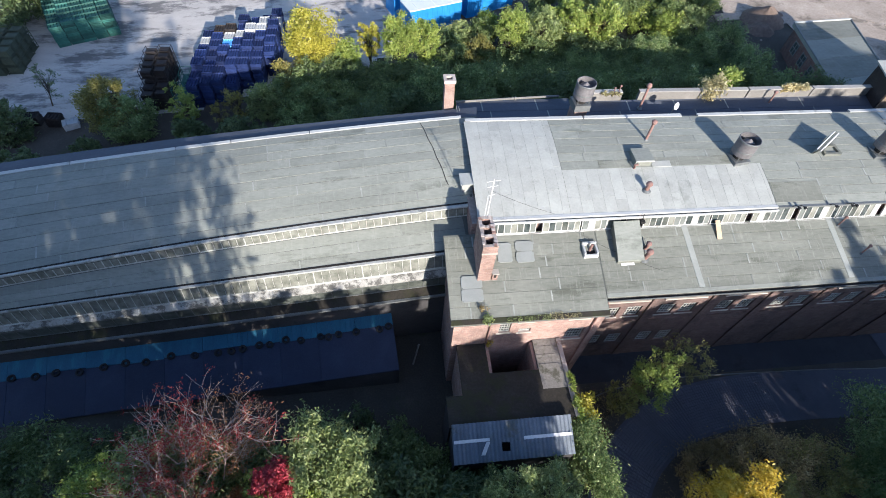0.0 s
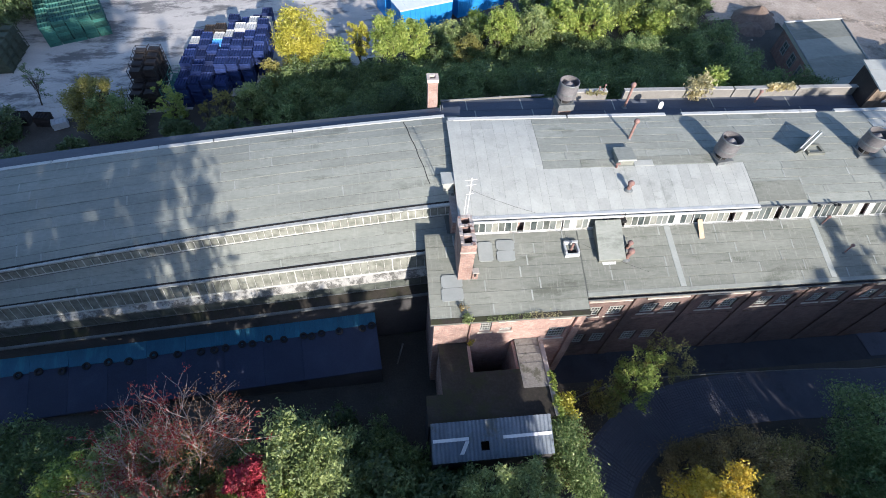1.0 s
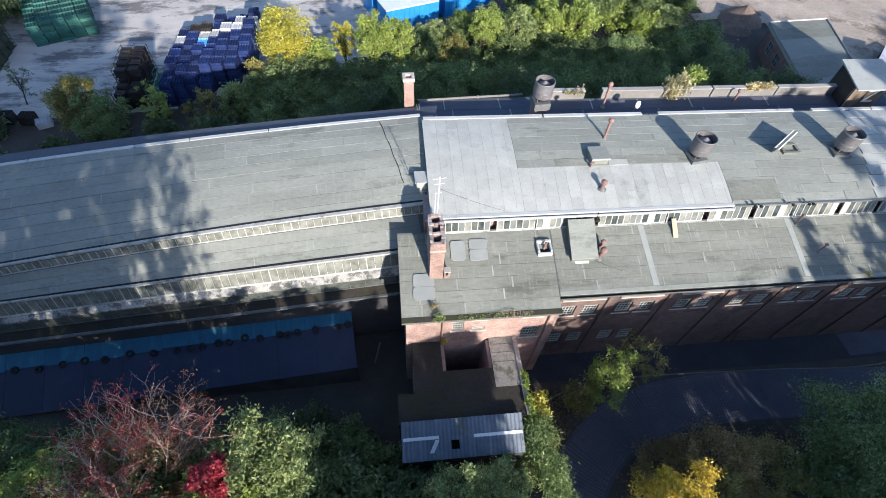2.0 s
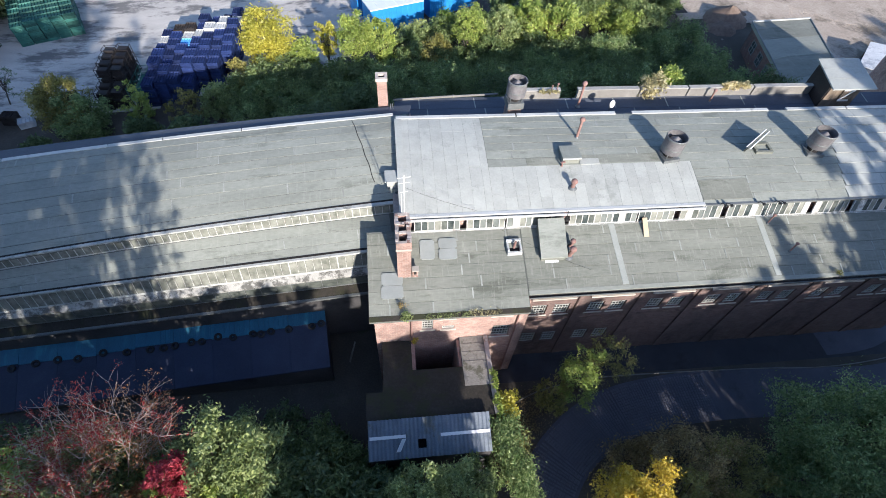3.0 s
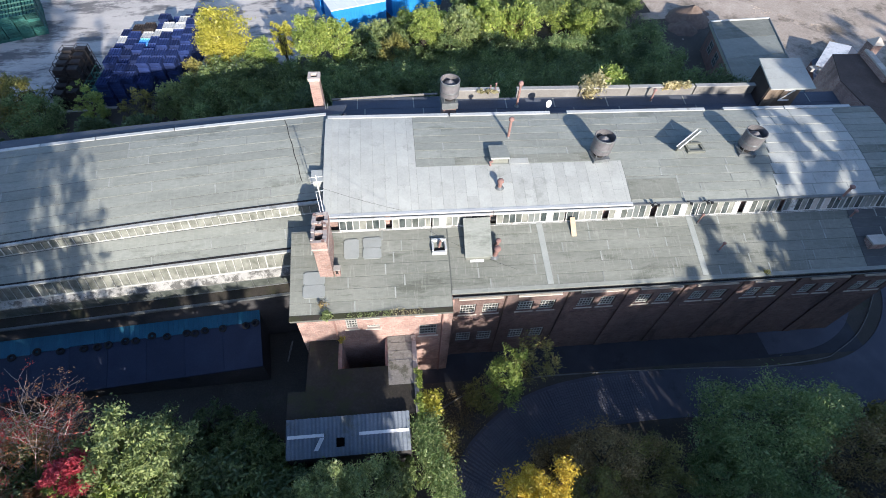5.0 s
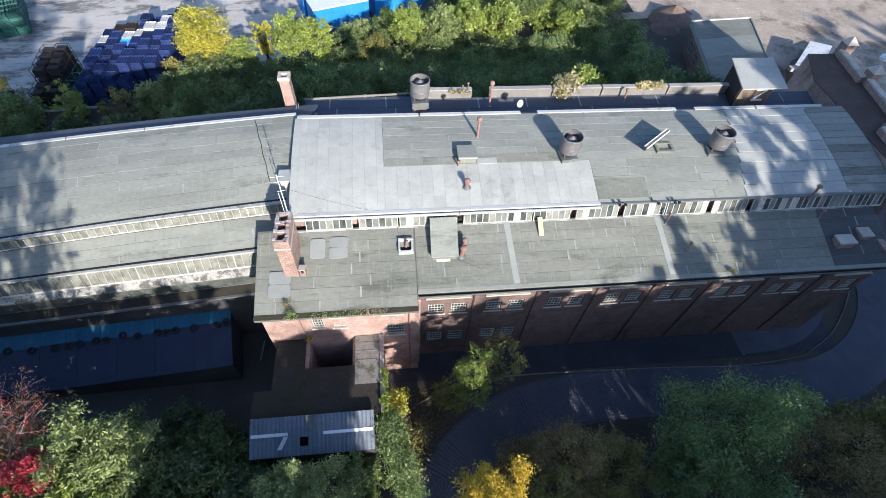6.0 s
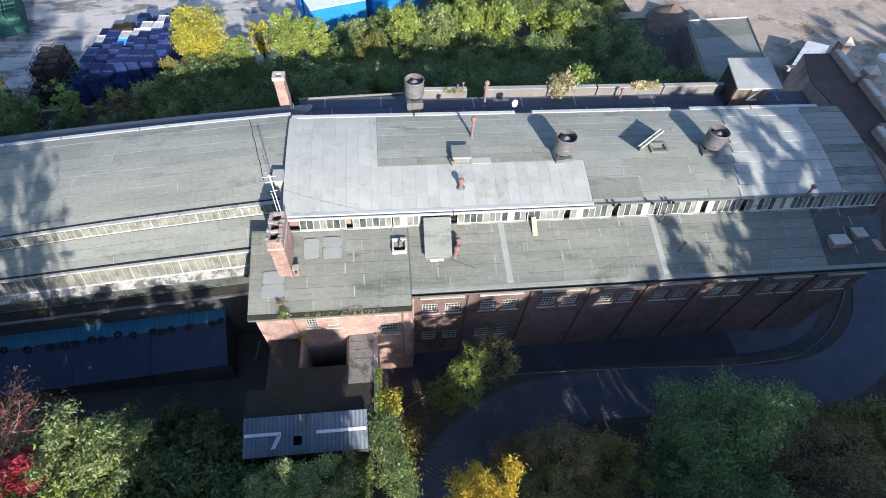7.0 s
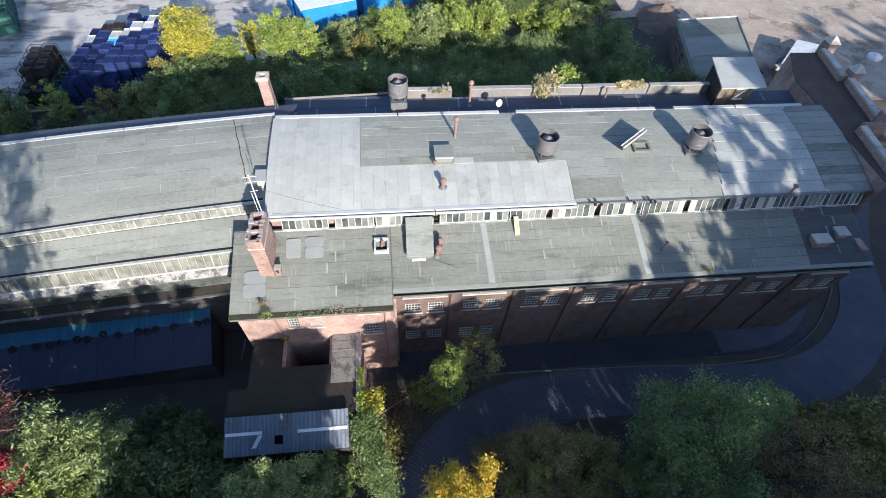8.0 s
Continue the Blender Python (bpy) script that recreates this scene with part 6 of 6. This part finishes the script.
tree(11.6, -1.3, 11.4, 1.15, LIME, "slender yellow-green tree on the verge", 5.6, 6000, 0.075, 70, trunk=0.08, offset=(0.1, -0.7), ragged=0.7)
tree(13.2, -1.2, 11.6, 1.25, OLIVE, "slender thinning olive tree on the verge", 4.6, 2600, 0.07, 60, trunk=0.08, offset=(0.3, -0.2), ragged=0.7)
tree(10.6, -2.4, 8.6, 1.0, OLIVE, "thinning shrub on the verge", 3.2, 1200, 0.13, 40, trunk=0.06)
tree(11.2, -9.25, 14.5, 1.5, GOLD, "bright golden autumn tree beside the lane", 3.8, 24000, 0.07, 90, ragged=0.6)
tree(14.9, -8.5, 11.2, 1.3, OLIVE, "olive autumn tree turning brown", 3.4, 7000, 0.075, 60)
tree(11.0, -8.9, 10.6, 0.9, GOLD, "small golden shrub turning orange beside the lane", 2.4, 4000, 0.07, 36, ragged=0.6, trunk=0.06)
tree(16.4, -6.8, 10.7, 1.9, BROWN, "brown thinning autumn tree beside the lane", 4.2, 15000, 0.065, 110, ragged=0.6)
tree(14.2, -6.4, 8.4, 1.6, BROWN, "brown thinning autumn shrub", 3.4, 9000, 0.07, 60)
tree(18.6, -7.6, 10.0, 1.8, OLIVE, "olive-brown autumn tree beside the lane", 4.2, 14000, 0.07, 90, ragged=0.6)
tree(24.2, -6.9, 13.2, 2.8, FRESH, "broad green leafy tree beside the lane", 6.0, 46000, 0.078, 150, trunk=0.2, ragged=0.65)
tree(21.8, -8.1, 11.4, 1.6, FRESH, "green leafy tree beside the lane", 4.6, 15000, 0.08, 60)
tree(27.8, -5.9, 12.1, 1.3, SILVER, "pale green thin-leaved tree beside the lane", 4.2, 7000, 0.08, 60)
tree(29.6, -8.4, 12.1, 2.3, BROWN, "brown autumn tree beside the lane", 5.0, 11000, 0.075, 100)
tree(33.6, -7.4, 10.6, 2.4, OLIVE, "olive autumn tree beside the lane", 5.0, 5000, 0.15, 80)
tree(38.5, -7.0, 9.0, 2.6, BROWN, "brown shaded autumn tree beside the lane", 5.0, 5000, 0.15, 80)

for x, y, top, r, mat, word in ((-20.4, -2.9, 9.4, 1.9, GREEN, "green"), (-18.2, -4.6, 10.6, 2.0, GREEN, "green"), (-22.6, -3.6, 10.2, 2.2, DEEP, "dark green"), (-17.0, -3.0, 8.2, 1.5, DEEP, "dark green"), (-14.2, -3.4, 8.8, 1.6, GREEN, "green"), (-2.7, -4.2, 8.6, 1.4, GREEN, "green"), (-4.3, -6.2, 10.2, 1.5, GREEN, "green"), (-1.2, -5.6, 8.8, 1.4, GREEN, "green"), (-7.4, -3.6, 8.6, 1.5, GREEN, "green"), (-8.8, -5.2, 10.2, 1.4, GREEN, "green"), (1.6, -6.4, 8.6, 1.0, GREEN, "green"), (5.4, -6.6, 9.2, 1.1, GREEN, "green")):
    tree(x, y, top, r, mat, f"{word} bushy shrub in the undergrowth before the halls", 3.6, 7000, 0.095, 60, name="shrub", category="shrub", group="undergrowth before the halls", limbs=10, trunk=0.06, ragged=0.6)

plank = thing("plank", (-1.4, 2.0, 4.1), "pale weathered plank leaning in the dark corner", "plank")
part("board", bar([(-1.45, 1.9, 4.1), (-1.02, 2.8, 5.2)], 0.06, 4), KERB, plank)

# ivy on the shed's end and plants on the roofs
rng2, py = np.random.default_rng(5), random.Random(5)
ivy = thing("ivy", (6.9, -4.6, 4.0), "thick green ivy climbing over the shed's end", "ivy")
rows = [(6.75 + py.uniform(-0.25, 0.55) + 0.12 * k / 10, -4.0 - 3.6 * k / 90, 9.5 - 2.6 * py.random() ** 1.5 - 0.4 * k / 90, 0.28) for k in range(90)]
part("leaves", leaf_mesh(rng2, rows, 17000, 0.075, 0.9, FRESH), FRESH, ivy)
rows = [(6.82 + py.uniform(-0.08, 0.14), -1.6 - 2.4 * k / 30, 9.45 + py.uniform(-0.3, 0.12), 0.1) for k in range(30)]
part("leaves", leaf_mesh(rng2, rows, 1100, 0.09, 0.8, LIME), LIME, ivy, "yellow-green ivy tips")
rows = [(7.35 + py.uniform(-0.45, 0.45), -3.3 + py.uniform(-0.6, 0.6), 8.7 + py.uniform(-0.6, 0.5), 0.2) for k in range(30)]
part("leaves", leaf_mesh(rng2, rows, 2200, 0.1, 0.8, YELLOW), YELLOW, ivy, "yellow ivy leaves")
rows = [(7.9 + py.uniform(-0.6, 0.8), -4.6 + py.uniform(-2.2, 1.2), 6.6 + py.uniform(-1.4, 0.6), 0.3) for k in range(50)]
part("leaves", leaf_mesh(rng2, rows, 1500, 0.09, 0.8, OLIVE), OLIVE, ivy)


def tuft(name, places, count, size, material, label, reach=0.18, spread=0.9):
    """A plant rooted on a roof edge or ledge."""
    global_rows = [(x + py.uniform(-reach, reach), y + py.uniform(-reach, reach), z + py.uniform(0.0, reach * 1.6), reach * 0.5) for x, y, z in places for _ in range(8)]
    ob = new(name, leaf_mesh(rng2, global_rows, count, size, spread, material))
    return tagged(ob, label, "plant", "plants on the roofs")


tuft("roof_plant", [(2.3, 0.5, 12.25)], 420, 0.06, SILVER, "yellow-green weed growing on the eave")
tuft("roof_plant", [(2.1, 1.1, 12.5)], 130, 0.06, BROWN, "dry brown weed growing on the roof", 0.16)
tuft("roof_plant", [(2.75, 0.6, 9.35)], 200, 0.06, GOLD, "golden weed growing on the low wall", 0.16)
tuft("roof_moss", [(3.4 + 0.3 * k, 0.45, 12.2) for k in range(8)], 520, 0.04, SILVER, "low moss and weeds along the eave", 0.12)
tuft("roof_moss", [(5.6 + 0.3 * k, 0.5, 12.2) for k in range(6)], 360, 0.045, STRAW, "dry grass along the eave", 0.12)
tuft("roof_shrub", [(19.9, 15.5, 14.9), (20.3, 15.6, 15.2), (19.6, 15.4, 14.7)], 1500, 0.12, STRAW, "dry yellow shrub growing on the rear parapet", 0.45)
tuft("roof_shrub", [(21.4, 16.3, 15.0), (21.8, 16.6, 15.3)], 900, 0.12, LIME, "yellow-green shrub behind the rear parapet", 0.4)
tree(23.2, 18.2, 14.4, 0.9, LIME, "slender yellow-green sapling behind the rear parapet", 2.2, 1400, 0.13, 30, trunk=0.06)
tuft("roof_grass", [(25.0 + 0.22 * k, 15.25, 15.2) for k in range(9)], 1300, 0.14, STRAW, "tall dry grass on the rear parapet", 0.16)
tuft("roof_grass", [(12.0 + 0.22 * k, 15.0, 15.2) for k in range(6)], 500, 0.08, STRAW, "dry grass on the rear parapet", 0.1)
tuft("roof_plant", [(26.8, 1.4, 12.6)], 160, 0.05, OLIVE, "small weed growing in the gutter", 0.15)

# trees behind the halls
tree(-8.9, 31.6, 12.0, 2.1, YELLOW, "bright yellow autumn tree behind the hall", 4.6, 15000, 0.12, 130, ragged=0.6)
tree(-5.9, 31.6, 9.6, 1.3, LIME, "yellow-green autumn tree behind the hall", 4.0, 7000, 0.12, 80, ragged=0.6)
tree(-3.6, 32.2, 10.8, 1.05, YELLOW, "small yellow tree behind the hall", 3.2, 3600, 0.11, 60, ragged=0.6)
tree(-0.9, 30.9, 12.2, 1.6, LIME, "light green tree behind the hall", 4.0, 9000, 0.12, 100, ragged=0.55)
tree(1.5, 30.8, 11.7, 1.4, LIME, "light green tree behind the hall", 3.6, 7000, 0.12, 80, ragged=0.55)
tree(9.9, 32.3, 11.9, 1.5, LIME, "light green round tree behind the hall", 3.2, 7000, 0.11, 80, ragged=0.5)
tree(13.4, 33.0, 11.6, 1.7, SILVER, "thinning grey-green tree behind the hall", 3.8, 4500, 0.14, 80)
tree(16.3, 33.6, 11.9, 1.6, LIME, "green tree behind the hall", 4.0, 6000, 0.16, 80)
tree(19.3, 33.4, 12.2, 1.7, LIME, "olive tree behind the hall", 4.0, 4500, 0.16, 80)
tree(-26.3, 26.4, 9.2, 2.0, OLIVE, "yellowing olive tree beside the yard", 4.6, 12000, 0.12, 110, ragged=0.55)
tree(-24.4, 25.0, 8.2, 2.0, FRESH, "green tree beside the yard", 4.2, 9000, 0.12, 80, ragged=0.6)
tree(-19.9, 26.0, 8.9, 1.1, LIME, "yellow-green pointed young tree beside the yard", 4.6, 4200, 0.11, 60, ragged=0.6)
tree(-15.4, 26.4, 8.2, 1.0, OLIVE, "thin olive young tree beside the yard", 3.4, 1500, 0.1, 40, ragged=0.7)
tree(-17.0, 25.6, 7.2, 0.7, OLIVE, "thin yellowing sapling beside the yard", 2.6, 700, 0.1, 26, ragged=0.7, trunk=0.06)
tree(-13.2, 26.6, 8.6, 1.7, SILVER, "pale green tree beside the yard", 4.2, 7500, 0.12, 80, ragged=0.6)
tree(-11.6, 26.4, 8.0, 1.5, FRESH, "green young tree beside the yard", 3.6, 6500, 0.11, 60, ragged=0.6)
tree(-34.5, 25.5, 7.5, 2.0, DEEP, "dark green shrub beside the yard", 3.6, 5000, 0.17, 70)
tree(-42.0, 42.5, 11.0, 3.2, DEEP, "dark green tree beside the crates", 7.0, 8000, 0.2, 90)
tree(-40.0, 46.5, 10.0, 2.6, DEEP, "dark green tree beside the crates", 6.0, 7000, 0.2, 90)
tree(-43.0, 34.5, 9.0, 2.4, DEEP, "dark green tree beside the crates", 6.0, 6000, 0.2, 80)
tree(-33.0, 29.6, 8.6, 1.0, DEEP, "thin leaning nearly bare sapling in the yard", 3.6, 500, 0.1, 30, trunk=0.07, offset=(0.8, 0.4), limbs=30)
for x, y, mat, word in ((3.6, 33.0, GREEN, "green"), (5.4, 34.6, SILVER, "pale green"), (7.4, 34.2, GREEN, "green"), (4.4, 30.6, GREEN, "green"), (6.6, 31.4, OLIVE, "olive"), (8.4, 36.0, LIME, "yellow-green"), (11.8, 35.4, LIME, "yellow-green"), (-6.6, 30.0, GREEN, "green"), (-11.0, 29.0, OLIVE, "olive"), (12.0, 30.6, GREEN, "green")):
    tree(x, y, ground_height(x, y) + 2.9, 1.5, mat, f"{word} scrub tree between hall and yard", 2.6, 5000, 0.12, 70, ragged=0.6, group="scrub by the yard", limbs=10, trunk=0.08)
py2 = random.Random(31)
for k in range(92):
    x = -10.5 + 46 * (k + py2.uniform(-0.4, 0.4)) / 92
    y = 20.6 + (9.4 if x < 6 else 11.6) * ((k * 0.618) % 1.0)
    if 32 < x and y > 23:
        continue
    top = min(9.0 + 0.08 * (x + 9) + py2.uniform(-0.9, 0.9), 14.5 - 0.41 * (y - 15))
    top = max(top, ground_height(x, y) + py2.uniform(1.6, 2.4))
    mat, word = py2.choice(((GREEN, "green"), (DEEP, "dark green"), (GREEN, "green"), (GREEN, "green"), (FRESH, "fresh green")))
    tree(x, y, top, py2.uniform(1.5, 2.3), mat, f"{word} scrubby tree shaded by the hall", py2.uniform(3.0, 4.4), 6500, 0.105, 80, ragged=0.6, group="scrub behind the hall", limbs=10, trunk=0.09)
for k in range(20):
    x, y = 14 + 19 * (k + py2.random()) / 20, py2.uniform(33.0, 40.0)
    if 34 < x:
        continue
    mat, word = py2.choice(((GREEN, "green"), (SILVER, "pale green"), (LIME, "yellow-green"), (OLIVE, "olive")))
    tree(x, y, ground_height(x, y) + py2.uniform(2.6, 4.6), py2.uniform(1.4, 2.1), mat, f"{word} sunlit scrub above the hall", py2.uniform(2.4, 3.4), 5000, 0.13, 70, ragged=0.6, group="sunlit scrub", limbs=8, trunk=0.08)
for k in range(14):
    x, y = py2.uniform(-32, -6), py2.uniform(17.5, 23.5)
    tree(x, y, ground_height(x, y) + py2.uniform(1.4, 2.6), py2.uniform(1.0, 1.7), DEEP, "low dark scrub in the hall's shade", 1.8, 2200, 0.16, 40, name="shrub", category="shrub", group="low scrub", limbs=6, trunk=0.06)

# fallen leaves round the verge and under the trees beside the lane
rows = [(x, y, ground_height(x, y) + 0.05, 0.25) for x, y in [(py.uniform(7.2, 11.2), py.uniform(-6.0, -0.9)) for _ in range(160)] + [(py.uniform(11.5, 31), py.uniform(-10.5, -4.6)) for _ in range(260)] if abs(y + 4.8 - 1.05 * (x - 11.7)) > 2.1 or x > 13]
litter = new("fallen_leaves", leaf_mesh(rng2, [(x, y, z, r) for x, y, z, r in rows], 15000, 0.05, 1.0, BROWN))
for v in litter.data.vertices:
    v.co.z = ground_height(v.co.x, v.co.y) + 0.03 + (v.co.z % 0.07)
tagged(litter, "brown fallen leaves covering the ground beside the lane", "leaf litter", kind="stuff")

# tall wood on the slope in front, whose crowns shade the lower walls and parts of the roofs
py3 = random.Random(12)


def wood_tree(x, y, top, radius, count=2600, depth=None, size=0.6, clumps=120):
    tree(x, y, top, radius, DEEP, "tall woodland tree on the slope facing the halls", depth or top * 0.62, count // 2, size, clumps, group="wood facing the halls", trunk=0.3, limbs=26, ragged=0.5)


def shade_top(x):
    for limit, top in ((-28, 36), (-9.5, 34.0), (-3.6, 31.0), (-2.8, 22.0), (-0.2, 17.0), (1.6, 18.0), (6.0, 20.3), (9.9, 19.1), (11.2, 19.5), (14.9, 12.0), (15.6, 18.4), (19.4, 19.2), (23.6, 20.2), (26.6, 21.4), (31.0, 22.4), (34.0, 24.0), (35.5, 22.4), (37.4, 25.0), (46, 27.4), (54.3, 34.5), (70, 25), (95, 32)):
        if x < limit:
            return top


# rows of tall trees, thinner where the light comes through in flecks
x = -46.0
while x < 86:
    top = shade_top(x) + py3.uniform(-0.4, 0.4)
    gap = -15.0 < x < -2.8
    thin = gap or 33 < x < 38
    dapple = 27.0 < x < 31.5
    wood_tree(x, -23 + py3.uniform(-0.4, 0.4), top, 2.3 if top > 26 else 1.25 if 9.9 < x < 11.2 else 1.8, (4600 if x < -8.6 else 2900 if x < -5.6 else 1700) if thin else 4400 if dapple else 5200, max(top - (21.9 if x < -6.1 else 21.6), 1.5) if gap else 1.4 if 9.9 < x < 11.2 else max(top - 13.2, 2.0) if 22.0 < x < 31.0 else min(top - 4.5, 17), 0.32 if thin or dapple else 0.6, 95 if thin and x < -5.6 else 80 if thin or dapple else 130)
    if 22.0 < x < 31.0:
        wood_tree(x, -23.6, 11.9 + py3.uniform(-0.6, 0.4), 1.8, 5200, 9)
    if gap:
        wood_tree(x, -24.5, 14.2 + py3.uniform(-0.5, 0.5), 1.8, 6400, 11)
        if x < -6.1:
            wood_tree(x, -24.2, 23.8 + py3.uniform(-0.3, 0.3), 1.7, 3200, 2.2)
    x += 2.0 if x > -20 else 2.6
for x in (38.6, 40.6, 42.6, 44.6, 46.6, 48.6):
    wood_tree(x, -25, 27.6 + py3.uniform(-0.4, 0.4), 2.0, 5000, 17)
for x in (39.4, 41.3, 43.4, 45.4):
    wood_tree(x, -22 + py3.uniform(-0.4, 0.4), 29.6 + py3.uniform(-0.6, 0.6), 1.6, 1000, 14, 0.6, 70)
x = -48.0
while x < 62:
    top = min(shade_top(x - 1.2), 24.5 if x > -14 else 28) + 1.2 + py3.uniform(-0.6, 0.3)
    if not (-12.0 < x < 3.6 or 9.6 < x < 23.0 or 26.4 < x < 32.0):
        wood_tree(x, -27, top, 2.4, 4600, top - 4.5)
    x += 2.9
# a dense lower storey closes both ends of the wood below its crowns
x = -48.0
while x < 62:
    top = min(shade_top(x - 0.9), shade_top(x), shade_top(x + 0.9)) - (4.0 if 27.0 < x < 38.0 else 1.6)
    if x < -13.0 or x > 36.0:
        wood_tree(x, -25.3, top, 1.8, 8000, min(top - 3.5, 16), 0.6, 260)
    x += 1.8
tree(0.7, -6.7, 9.3, 1.2, DEEP, "dark green shrub along the shed front", 3.4, 3600, 0.12, 50, name="shrub", category="shrub")
tree(2.0, -6.5, 8.9, 1.0, DEEP, "dark green shrub along the shed front", 3.0, 3000, 0.12, 50, name="shrub", category="shrub")
